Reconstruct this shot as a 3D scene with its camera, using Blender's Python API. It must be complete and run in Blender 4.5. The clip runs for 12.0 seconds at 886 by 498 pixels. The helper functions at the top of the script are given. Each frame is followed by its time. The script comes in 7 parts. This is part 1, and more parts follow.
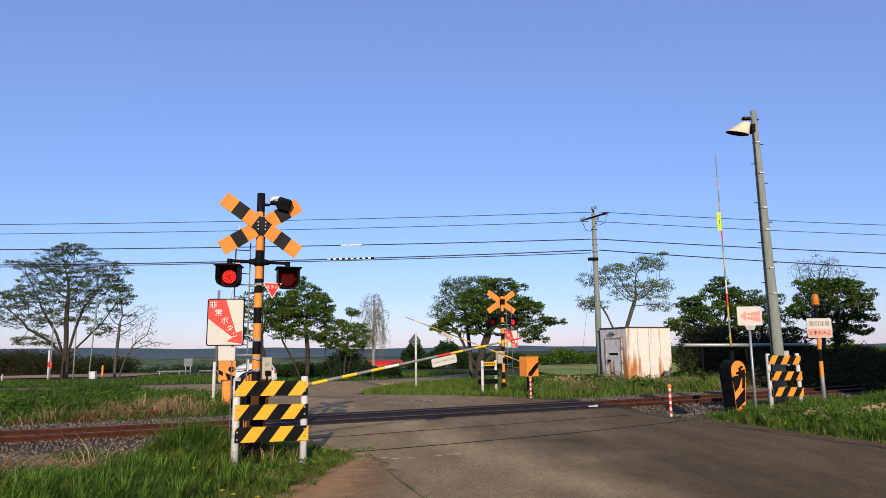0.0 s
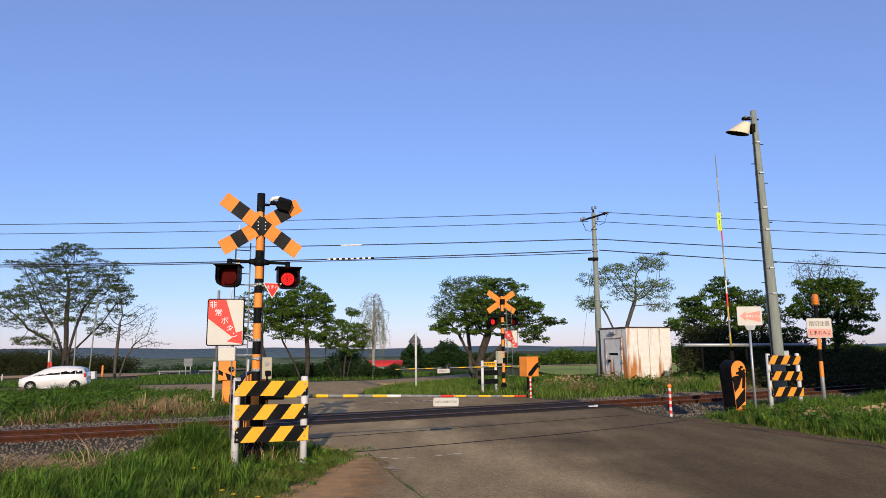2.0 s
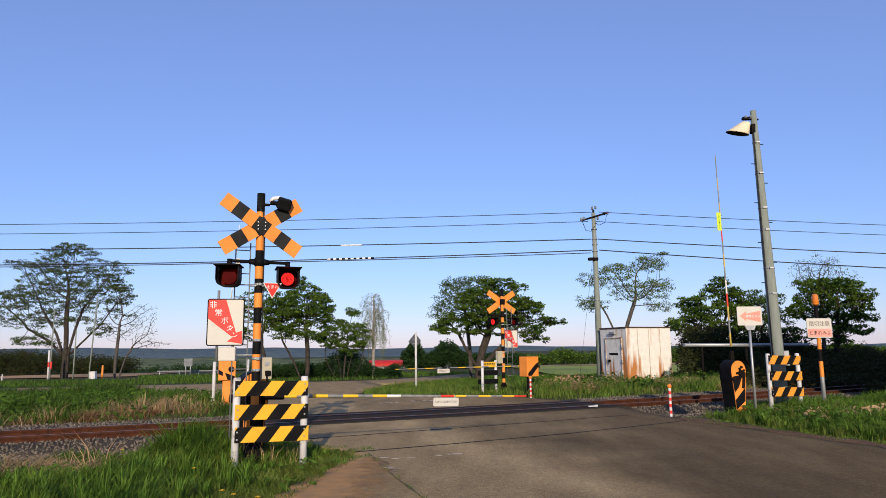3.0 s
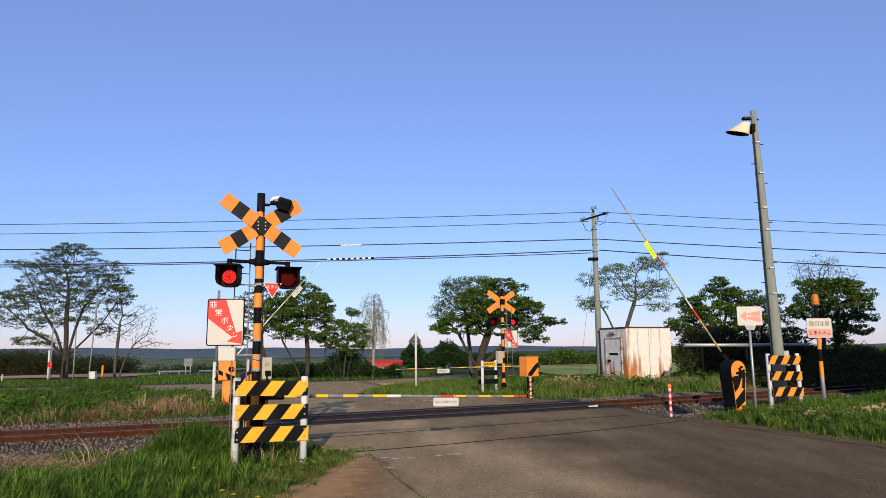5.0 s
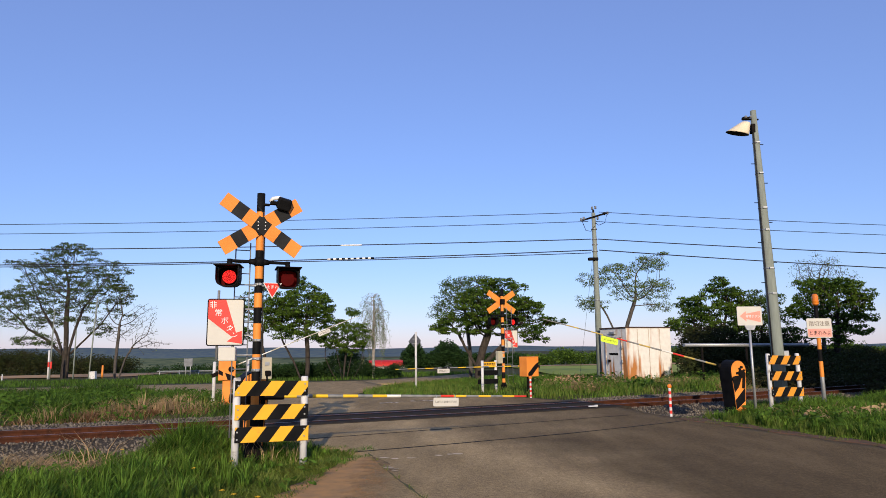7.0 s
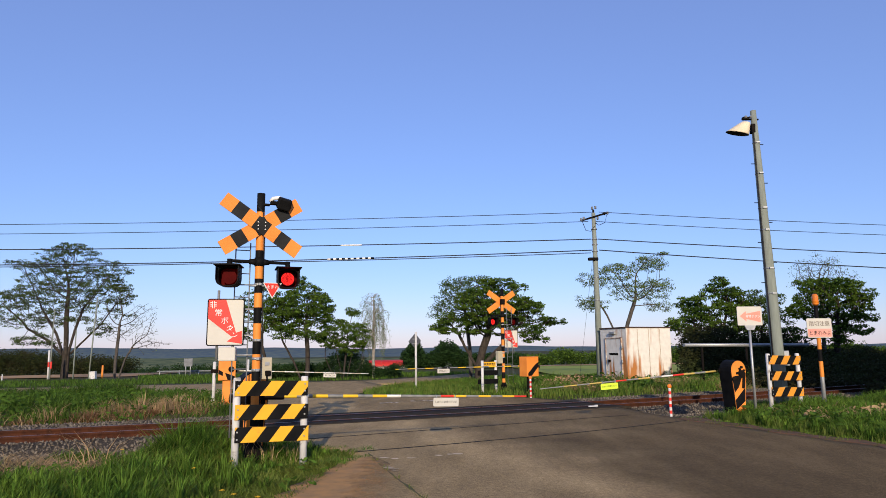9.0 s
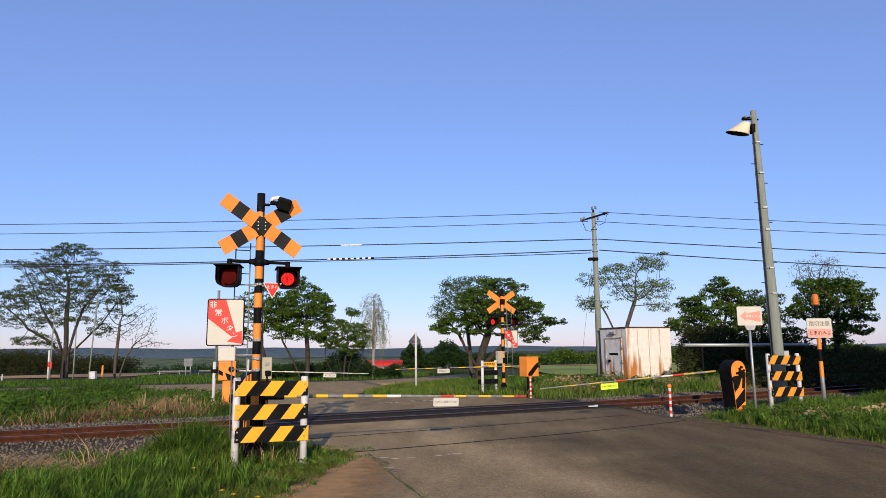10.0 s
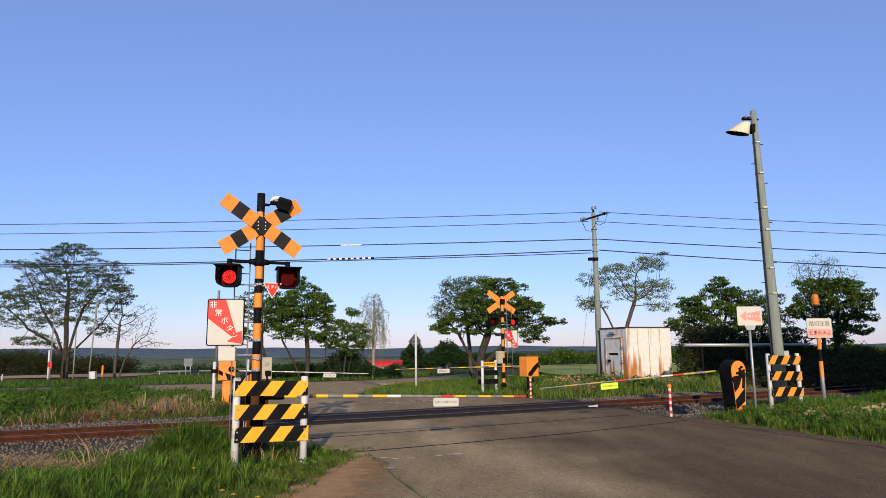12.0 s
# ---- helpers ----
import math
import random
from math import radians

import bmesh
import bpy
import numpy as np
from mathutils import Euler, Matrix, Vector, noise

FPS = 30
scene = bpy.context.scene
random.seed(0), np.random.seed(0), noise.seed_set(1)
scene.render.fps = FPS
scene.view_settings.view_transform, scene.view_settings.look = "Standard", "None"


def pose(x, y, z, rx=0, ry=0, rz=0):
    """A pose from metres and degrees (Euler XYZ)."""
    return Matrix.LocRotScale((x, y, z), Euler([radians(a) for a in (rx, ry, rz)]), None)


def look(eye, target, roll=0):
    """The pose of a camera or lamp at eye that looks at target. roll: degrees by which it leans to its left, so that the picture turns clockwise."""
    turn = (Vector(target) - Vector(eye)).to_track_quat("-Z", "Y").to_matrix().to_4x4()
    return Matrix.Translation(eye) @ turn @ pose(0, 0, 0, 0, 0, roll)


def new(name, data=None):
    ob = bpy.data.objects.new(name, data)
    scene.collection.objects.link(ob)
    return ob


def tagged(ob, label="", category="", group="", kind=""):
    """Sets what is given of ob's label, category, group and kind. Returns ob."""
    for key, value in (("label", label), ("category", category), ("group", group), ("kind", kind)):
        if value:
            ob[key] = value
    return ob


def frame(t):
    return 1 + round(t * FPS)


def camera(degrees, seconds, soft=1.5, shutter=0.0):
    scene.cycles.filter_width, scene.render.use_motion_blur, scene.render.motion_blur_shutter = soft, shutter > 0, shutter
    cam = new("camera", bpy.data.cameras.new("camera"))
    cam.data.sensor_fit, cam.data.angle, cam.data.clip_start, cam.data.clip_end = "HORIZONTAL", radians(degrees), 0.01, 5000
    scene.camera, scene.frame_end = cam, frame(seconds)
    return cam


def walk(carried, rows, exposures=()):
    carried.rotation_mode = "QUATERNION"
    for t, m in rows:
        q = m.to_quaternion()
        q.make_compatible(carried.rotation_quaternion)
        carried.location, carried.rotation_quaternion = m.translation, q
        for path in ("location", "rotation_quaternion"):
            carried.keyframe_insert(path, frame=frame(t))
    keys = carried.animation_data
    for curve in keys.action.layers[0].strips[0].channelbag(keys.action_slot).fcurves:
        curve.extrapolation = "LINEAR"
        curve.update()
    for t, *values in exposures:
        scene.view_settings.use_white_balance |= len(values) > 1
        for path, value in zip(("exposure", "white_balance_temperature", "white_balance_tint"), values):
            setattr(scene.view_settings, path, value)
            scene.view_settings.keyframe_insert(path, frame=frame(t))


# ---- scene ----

# ---------- camera ----------
cam = camera(67, 12.0, soft=0.6)
EYE = (0.0, 0.0, 1.49)
TILT = 8.593
CAM_POSE = pose(*EYE, 90 + TILT, 0, 0) @ pose(0, 0, 0, 0, 0, -0.573)
walk(cam, [(0.0, CAM_POSE), (12.0, CAM_POSE)])

# ---------- sky, sun, exposure ----------
SUN_EL, SUN_AZ = radians(18.5), radians(177.0)
world = bpy.data.worlds.new("sky")
scene.world = world
world.use_nodes = True
wn = world.node_tree
sky = wn.nodes.new("ShaderNodeTexSky")
sky.sky_type = "NISHITA"
sky.sun_disc = False
sky.sun_elevation, sky.sun_rotation = SUN_EL, SUN_AZ
sky.altitude, sky.air_density, sky.dust_density, sky.ozone_density = 150, 1.2, 0.22, 8.0
tint = wn.nodes.new("ShaderNodeMix")
tint.data_type, tint.blend_type = "RGBA", "MULTIPLY"
tint.inputs[0].default_value = 1.0
tint.inputs[7].default_value = (1.31, 1.0, 1.03, 1)
wn.links.new(sky.outputs[0], tint.inputs[6])
haze = wn.nodes.new("ShaderNodeMix")
haze.data_type = "RGBA"
haze.inputs[0].default_value = 0.31
haze.inputs[7].default_value = (1.98, 2.4, 4.7, 1)
wn.links.new(tint.outputs[2], haze.inputs[6])
wn.links.new(haze.outputs[2], wn.nodes["Background"].inputs[0])
wn.nodes["Background"].inputs[1].default_value = 0.146
sun = new("sun", bpy.data.lights.new("sun", "SUN"))
sun.data.energy, sun.data.angle, sun.data.color = 3.9, radians(0.6), (1.0, 0.84, 0.64)
sun_dir = Vector((math.sin(SUN_AZ) * math.cos(SUN_EL), math.cos(SUN_AZ) * math.cos(SUN_EL), math.sin(SUN_EL)))
sun.matrix_world = look(sun_dir * 50, (0, 0, 0))
scene.view_settings.exposure = 0.25


# ---------- materials ----------
def mat(name, color, rough=0.6, metal=0.0, color2=None, scale=8.0, detail=6.0, bump=0.0, bump_scale=60.0,
        dirt=None, dirt_scale=1.5, dirt_amount=0.5, per_island=0.0, emit=None, emit_strength=0.0, coat=0.0, squash=(1, 1, 1), spec=0.2):
    """A surface: base colour with grain, an optional stain colour at a larger scale, and fine relief."""
    m = bpy.data.materials.new(name)
    m.use_nodes = True
    nt = m.node_tree
    N, L = nt.nodes, nt.links
    b = N["Principled BSDF"]
    b.inputs["Roughness"].default_value = rough
    b.inputs["Metallic"].default_value = metal
    b.inputs["Coat Weight"].default_value = coat
    b.inputs["Specular IOR Level"].default_value = spec
    tc = N.new("ShaderNodeTexCoord")
    mp = N.new("ShaderNodeMapping")
    mp.inputs["Scale"].default_value = squash
    L.new(tc.outputs["Object"], mp.inputs[0])
    c2 = color2 or tuple(c * 0.8 for c in color)
    n1 = N.new("ShaderNodeTexNoise")
    n1.inputs["Scale"].default_value, n1.inputs["Detail"].default_value = scale, detail
    L.new(mp.outputs[0], n1.inputs["Vector"])
    r1 = N.new("ShaderNodeMapRange")
    r1.inputs[1].default_value, r1.inputs[2].default_value = 0.35, 0.65
    L.new(n1.outputs["Fac"], r1.inputs[0])
    mx = N.new("ShaderNodeMix")
    mx.data_type = "RGBA"
    mx.inputs[6].default_value, mx.inputs[7].default_value = (*color, 1), (*c2, 1)
    L.new(r1.outputs[0], mx.inputs[0])
    out = mx.outputs[2]
    if dirt:
        n2 = N.new("ShaderNodeTexNoise")
        n2.inputs["Scale"].default_value, n2.inputs["Detail"].default_value = dirt_scale, 8
        L.new(mp.outputs[0], n2.inputs["Vector"])
        r2 = N.new("ShaderNodeMapRange")
        r2.inputs[1].default_value, r2.inputs[2].default_value = 0.68 - dirt_amount * 0.3, 0.78 - dirt_amount * 0.2
        L.new(n2.outputs["Fac"], r2.inputs[0])
        mx2 = N.new("ShaderNodeMix")
        mx2.data_type = "RGBA"
        mx2.inputs[7].default_value = (*dirt, 1)
        L.new(r2.outputs[0], mx2.inputs[0])
        L.new(out, mx2.inputs[6])
        out = mx2.outputs[2]
    if per_island:
        g = N.new("ShaderNodeNewGeometry")
        rr = N.new("ShaderNodeMapRange")
        rr.inputs[3].default_value, rr.inputs[4].default_value = 1 - per_island, 1 + per_island
        L.new(g.outputs["Random Per Island"], rr.inputs[0])
        hs = N.new("ShaderNodeHueSaturation")
        L.new(out, hs.inputs["Color"])
        L.new(rr.outputs[0], hs.inputs["Value"])
        out = hs.outputs[0]
    L.new(out, b.inputs["Base Color"])
    if bump:
        n3 = N.new("ShaderNodeTexNoise")
        n3.inputs["Scale"].default_value, n3.inputs["Detail"].default_value = bump_scale, 4
        L.new(mp.outputs[0], n3.inputs["Vector"])
        bp = N.new("ShaderNodeBump")
        bp.inputs["Strength"].default_value, bp.inputs["Distance"].default_value = bump, 0.02
        L.new(n3.outputs["Fac"], bp.inputs["Height"])
        L.new(bp.outputs[0], b.inputs["Normal"])
    if emit:
        b.inputs["Emission Color"].default_value = (*emit, 1)
        b.inputs["Emission Strength"].default_value = emit_strength
    return m


def leafy(name, color, color2, spread=0.35, translucent=0.35, scale=0.5):
    """Leaves and blades: each its own shade, some light through them."""
    m = mat(name, color, 0.7, color2=color2, scale=scale, per_island=spread, spec=0.06)
    nt = m.node_tree
    b = nt.nodes["Principled BSDF"]
    tr = nt.nodes.new("ShaderNodeBsdfTranslucent")
    src = b.inputs["Base Color"].links[0].from_socket
    nt.links.new(src, tr.inputs[0])
    ms = nt.nodes.new("ShaderNodeMixShader")
    ms.inputs[0].default_value = translucent
    nt.links.new(b.outputs[0], ms.inputs[1])
    nt.links.new(tr.outputs[0], ms.inputs[2])
    nt.links.new(ms.outputs[0], nt.nodes["Material Output"].inputs[0])
    return m


def glassy(name, color, rough=0.05):
    m = mat(name, color, rough, coat=0.6)
    return m


M_GROUND = mat("meadow_soil", (0.045, 0.062, 0.016), 0.95, color2=(0.06, 0.05, 0.02), spec=0.1, scale=1.2, bump=0.6, bump_scale=14,
               dirt=(0.10, 0.07, 0.035), dirt_scale=0.22, dirt_amount=0.35)
M_DARKASPH = mat("dark_crossing_panel", (0.026, 0.020, 0.014), 0.92, color2=(0.048, 0.038, 0.026), spec=0.06, scale=12, bump=0.3, bump_scale=90, squash=(0.5, 3, 1))
M_ROADPAINT = mat("aged_road_paint", (0.72, 0.60, 0.42), 0.6, color2=(0.55, 0.44, 0.3), scale=30)
M_JOINT = mat("bitumen_joint", (0.02, 0.018, 0.016), 0.9)
M_DIRT = mat("dirt_shoulder", (0.46, 0.255, 0.095), 0.95, color2=(0.33, 0.20, 0.09), scale=6, bump=0.25, bump_scale=50)
dn = M_DIRT.node_tree
d_tc, d_sep, d_noise = dn.nodes.new("ShaderNodeTexCoord"), dn.nodes.new("ShaderNodeSeparateXYZ"), dn.nodes.new("ShaderNodeTexNoise")
d_noise.inputs["Scale"].default_value, d_noise.inputs["Detail"].default_value, d_noise.inputs["Roughness"].default_value = 2.6, 9, 0.72
d_mul, d_map = dn.nodes.new("ShaderNodeMath"), dn.nodes.new("ShaderNodeMapRange")
d_mul.operation = "MULTIPLY_ADD"
d_mul.inputs[1].default_value = 1.3
d_map.inputs[1].default_value, d_map.inputs[2].default_value, d_map.inputs[3].default_value, d_map.inputs[4].default_value = -0.5, 0.12, 0.95, 0.0
dn.links.new(d_tc.outputs["Object"], d_sep.inputs[0])
dn.links.new(d_tc.outputs["Object"], d_noise.inputs["Vector"])
dn.links.new(d_noise.outputs["Fac"], d_mul.inputs[0])
dn.links.new(d_sep.outputs[0], d_mul.inputs[2])
dn.links.new(d_mul.outputs[0], d_map.inputs[0])
dn.links.new(d_map.outputs[0], dn.nodes["Principled BSDF"].inputs["Alpha"])
M_SOIL = mat("dark_reddish_soil", (0.17, 0.085, 0.045), 0.95, color2=(0.10, 0.065, 0.04), scale=7, bump=0.6, bump_scale=50)
M_BALLAST = mat("ballast_stone", (0.215, 0.18, 0.135), 0.95, spec=0.06, color2=(0.105, 0.088, 0.066), scale=20, per_island=0.35)
M_BALLBED = mat("ballast_bed", (0.10, 0.082, 0.06), 0.95, spec=0.05, color2=(0.048, 0.04, 0.03), scale=30, bump=1.0, bump_scale=40)
M_RUST = mat("rusty_rail_steel", (0.08, 0.027, 0.012), 0.9, color2=(0.042, 0.016, 0.009), spec=0.15, scale=9, bump=0.25, bump_scale=70)
M_RAILTOP = mat("polished_rail_head", (0.22, 0.19, 0.17), 0.45, metal=1.0, color2=(0.25, 0.2, 0.17), scale=20)
M_SLEEPER = mat("sleeper_timber", (0.10, 0.075, 0.055), 0.9, color2=(0.06, 0.045, 0.035), scale=10, squash=(1, 6, 1))
M_ORANGE = mat("orange_signal_paint", (0.78, 0.27, 0.045), 0.5, color2=(0.70, 0.22, 0.035), scale=3, bump=0.05)
M_YELLOW = mat("yellow_board_paint", (0.80, 0.43, 0.03), 0.45, color2=(0.74, 0.37, 0.025), scale=4, bump=0.04, dirt=(0.5, 0.26, 0.04), dirt_scale=6, dirt_amount=0.15)
M_BLACK = mat("black_paint", (0.006, 0.006, 0.0065), 0.55, color2=(0.011, 0.011, 0.011), scale=5, spec=0.04)
M_BLACKM = mat("matt_black_iron", (0.006, 0.0055, 0.0055), 0.8, color2=(0.014, 0.011, 0.009), scale=9, spec=0.04)
M_FADED = mat("faded_black_paint", (0.026, 0.026, 0.025), 0.6, color2=(0.017, 0.017, 0.017), scale=5, spec=0.08)
M_WHITE = mat("white_post_paint", (0.60, 0.59, 0.565), 0.5, color2=(0.53, 0.52, 0.495), scale=5, dirt=(0.16, 0.14, 0.11), dirt_scale=9, dirt_amount=0.3)
M_SIGNW = mat("sign_face_ivory", (0.57, 0.545, 0.47), 0.5, spec=0.2, color2=(0.53, 0.505, 0.435), scale=3)
M_SIGNR = mat("sign_face_red", (0.69, 0.05, 0.035), 0.45, color2=(0.62, 0.04, 0.03), scale=4)
M_PINK = mat("sign_face_faded_red", (0.80, 0.32, 0.24), 0.5, color2=(0.72, 0.27, 0.2), scale=4)
M_TEXTW = mat("sign_lettering_white", (0.80, 0.78, 0.74), 0.5)
M_TEXTK = mat("sign_lettering_black", (0.03, 0.025, 0.025), 0.5)
M_TEXTG = mat("sign_lettering_faded_grey", (0.24, 0.20, 0.17), 0.6)
M_LIME = mat("lime_sign_face", (0.62, 0.80, 0.06), 0.4, color2=(0.55, 0.72, 0.05), scale=4)
M_STEEL = mat("galvanised_steel", (0.42, 0.43, 0.42), 0.5, metal=0.6, color2=(0.33, 0.34, 0.34), scale=14)
M_CONC = mat("concrete_pole", (0.235, 0.26, 0.22), 0.85, color2=(0.195, 0.215, 0.18), scale=7, bump=0.15, bump_scale=80, squash=(3, 3, 0.5))
M_DULL = mat("dull_grey_metal", (0.20, 0.21, 0.22), 0.7, color2=(0.15, 0.155, 0.16), scale=4)
M_CONCBASE = mat("concrete_footing", (0.30, 0.28, 0.25), 0.9, color2=(0.2, 0.19, 0.17), scale=10, bump=0.3)
M_RED = mat("red_bar_band", (0.72, 0.05, 0.03), 0.45)
M_BARW = mat("white_bar_band", (0.78, 0.76, 0.68), 0.45, color2=(0.68, 0.66, 0.58), scale=5)
M_BARY = mat("yellow_bar_band", (0.82, 0.52, 0.03), 0.45, color2=(0.74, 0.44, 0.03), scale=5)
M_BARYW = mat("worn_yellow_bar_band", (0.60, 0.42, 0.08), 0.6, color2=(0.40, 0.30, 0.12), scale=9)
M_BARG = mat("grey_bar_band", (0.27, 0.27, 0.25), 0.6, color2=(0.16, 0.16, 0.15), scale=7)
M_LENS = mat("dark_red_lens", (0.07, 0.003, 0.003), 0.6, spec=0.03)
M_LED = mat("lit_red_diode", (0.25, 0.006, 0.006), 0.5, emit=(1.0, 0.03, 0.025), emit_strength=2.2, spec=0.03)
M_LEDBACK = mat("glowing_red_lens", (0.12, 0.003, 0.003), 0.5, spec=0.03, emit=(1.0, 0.012, 0.012), emit_strength=0.28)
M_BEIGE = mat("beige_equipment_box", (0.46, 0.41, 0.29), 0.55, color2=(0.4, 0.36, 0.26), scale=6)
M_AMBER = glassy("amber_beacon_lens", (0.72, 0.20, 0.02), 0.2)
M_CABLE = mat("black_cable", (0.02, 0.02, 0.022), 0.6)
M_INSUL = mat("white_porcelain", (0.72, 0.71, 0.68), 0.25)
M_BARK = mat("bark", (0.062, 0.049, 0.038), 0.9, color2=(0.03, 0.025, 0.02), scale=9, bump=0.6, bump_scale=25, squash=(1, 1, 0.3))
M_BARKG = mat("grey_bark", (0.105, 0.09, 0.075), 0.9, color2=(0.055, 0.048, 0.042), scale=9, bump=0.5, bump_scale=25, squash=(1, 1, 0.3))
M_BARKW = mat("pale_bark", (0.34, 0.31, 0.27), 0.9, color2=(0.18, 0.16, 0.14), scale=9, bump=0.4, bump_scale=25, squash=(1, 1, 0.4))
M_LEAF = leafy("dark_green_leaves", (0.105, 0.17, 0.022), (0.045, 0.09, 0.014), 0.55, scale=0.9)
M_LEAF2 = leafy("spring_green_leaves", (0.085, 0.14, 0.03), (0.06, 0.105, 0.025))
M_LEAFG = leafy("greyish_young_leaves", (0.15, 0.21, 0.06), (0.12, 0.165, 0.055))
M_LEAFA = leafy("thin_olive_leaves", (0.085, 0.125, 0.035), (0.06, 0.09, 0.03), 0.45)
M_BARPALE = mat("weathered_pale_bar", (0.55, 0.50, 0.36), 0.6, color2=(0.42, 0.38, 0.27), scale=6)
M_WEEDJOINT = mat("mossy_joint", (0.10, 0.10, 0.04), 0.95, color2=(0.09, 0.07, 0.045), scale=12)
M_LEAFD = leafy("deep_green_needles", (0.03, 0.065, 0.018), (0.025, 0.05, 0.015))
M_GRASS = leafy("meadow_grass", (0.125, 0.205, 0.028), (0.045, 0.105, 0.014), 0.65, 0.25, 2.2)
M_GRASSD = leafy("rank_bank_grass", (0.085, 0.15, 0.022), (0.038, 0.08, 0.013), 0.6, 0.25, 1.1)
M_GRASSY = leafy("yellowish_grass", (0.165, 0.20, 0.04), (0.10, 0.145, 0.028), 0.35, 0.3)
M_DRY = leafy("dry_straw", (0.40, 0.29, 0.15), (0.30, 0.19, 0.10), 0.35, 0.2)
M_RUSTWEED = leafy("rust_brown_dead_weed", (0.26, 0.13, 0.06), (0.19, 0.10, 0.05), 0.35, 0.2)
M_BROAD = leafy("broad_weed_leaves", (0.075, 0.14, 0.02), (0.055, 0.11, 0.016), 0.3, 0.3)
M_FLOWER = mat("dandelion_yellow", (0.85, 0.5, 0.02), 0.6)
M_CARW = mat("white_car_paint", (0.62, 0.62, 0.61), 0.3, color2=(0.60, 0.60, 0.59), scale=2, coat=0.8)
M_CARGL = glassy("dark_car_glass", (0.012, 0.014, 0.016))
M_TYRE = mat("tyre_rubber", (0.012, 0.012, 0.012), 0.85, spec=0.2)
M_ALLOY = mat("silver_wheel_rim", (0.34, 0.34, 0.34), 0.4, metal=0.5)
M_TAIL = glassy("tail_lamp_red", (0.5, 0.02, 0.02), 0.15)
M_HEADL = glassy("headlamp_glass", (0.6, 0.62, 0.64), 0.08)
M_PLATE = mat("plain_white_plate", (0.75, 0.75, 0.72), 0.5)
M_SHEDTRIM = mat("dark_roof_trim", (0.045, 0.028, 0.022), 0.8, color2=(0.09, 0.05, 0.03), scale=9)
M_ROOFRED = mat("red_metal_roof", (0.50, 0.03, 0.025), 0.55, color2=(0.42, 0.025, 0.02), scale=2)
M_FIELD = mat("ploughed_field", (0.46, 0.27, 0.12), 0.95, color2=(0.36, 0.22, 0.10), scale=1.0, squash=(0.2, 2, 1))
M_FIELDG = mat("green_crop_field", (0.29, 0.33, 0.05), 0.95, color2=(0.22, 0.26, 0.045), scale=0.4)
M_HEDGE = leafy("bank_scrub_leaves", (0.036, 0.05, 0.015), (0.044, 0.04, 0.017))
# distance haze is mixed into the base colours of both backdrops
M_HILL = mat("haze_tinted_hills", (0.082, 0.118, 0.15), 1.0, spec=0.0, color2=(0.12, 0.155, 0.15), scale=0.03, detail=10, squash=(1, 1, 6))
M_HILLN = mat("haze_tinted_valley_woods", (0.06, 0.09, 0.06), 1.0, spec=0.0, color2=(0.17, 0.19, 0.10), scale=0.035, detail=10, squash=(1, 1, 5))


def shed_paint():
    """White sheet steel with rust running down from seams and up from the foot."""
    m = mat("rust_streaked_white_steel", (0.74, 0.71, 0.64), 0.6, color2=(0.65, 0.62, 0.55), scale=4)
    nt = m.node_tree
    N, L = nt.nodes, nt.links
    b = N["Principled BSDF"]
    base = b.inputs["Base Color"].links[0].from_socket
    tc = N.new("ShaderNodeTexCoord")
    mp = N.new("ShaderNodeMapping")
    mp.inputs["Scale"].default_value = (3.2, 3.2, 0.35)
    L.new(tc.outputs["Object"], mp.inputs[0])
    n = N.new("ShaderNodeTexNoise")
    n.inputs["Scale"].default_value, n.inputs["Detail"].default_value = 1.3, 7
    L.new(mp.outputs[0], n.inputs["Vector"])
    sp = N.new("ShaderNodeSeparateXYZ")
    L.new(tc.outputs["Object"], sp.inputs[0])
    zr = N.new("ShaderNodeMapRange")
    zr.inputs[1].default_value, zr.inputs[2].default_value = 1.6, 0.0
    zr.inputs[3].default_value, zr.inputs[4].default_value = -0.06, 0.2
    L.new(sp.outputs[2], zr.inputs[0])
    corner = N.new("ShaderNodeMapRange")
    corner.inputs[1].default_value, corner.inputs[2].default_value = 0.75, 0.0
    corner.inputs[3].default_value, corner.inputs[4].default_value = 0.0, 0.17
    edge = N.new("ShaderNodeMath")
    L.new(sp.outputs[0], edge.inputs[0])
    L.new(sp.outputs[1], edge.inputs[1])
    L.new(edge.outputs[0], corner.inputs[0])
    ad = N.new("ShaderNodeMath")
    L.new(n.outputs["Fac"], ad.inputs[0])
    L.new(zr.outputs[0], ad.inputs[1])
    ad2 = N.new("ShaderNodeMath")
    L.new(ad.outputs[0], ad2.inputs[0])
    L.new(corner.outputs[0], ad2.inputs[1])
    r = N.new("ShaderNodeMapRange")
    r.inputs[1].default_value, r.inputs[2].default_value = 0.535, 0.71
    L.new(ad2.outputs[0], r.inputs[0])
    mx = N.new("ShaderNodeMix")
    mx.data_type = "RGBA"
    mx.inputs[7].default_value = (0.42, 0.17, 0.05, 1)
    L.new(r.outputs[0], mx.inputs[0])
    L.new(base, mx.inputs[6])
    L.new(mx.outputs[2], b.inputs["Base Color"])
    return m


M_SHED = shed_paint()


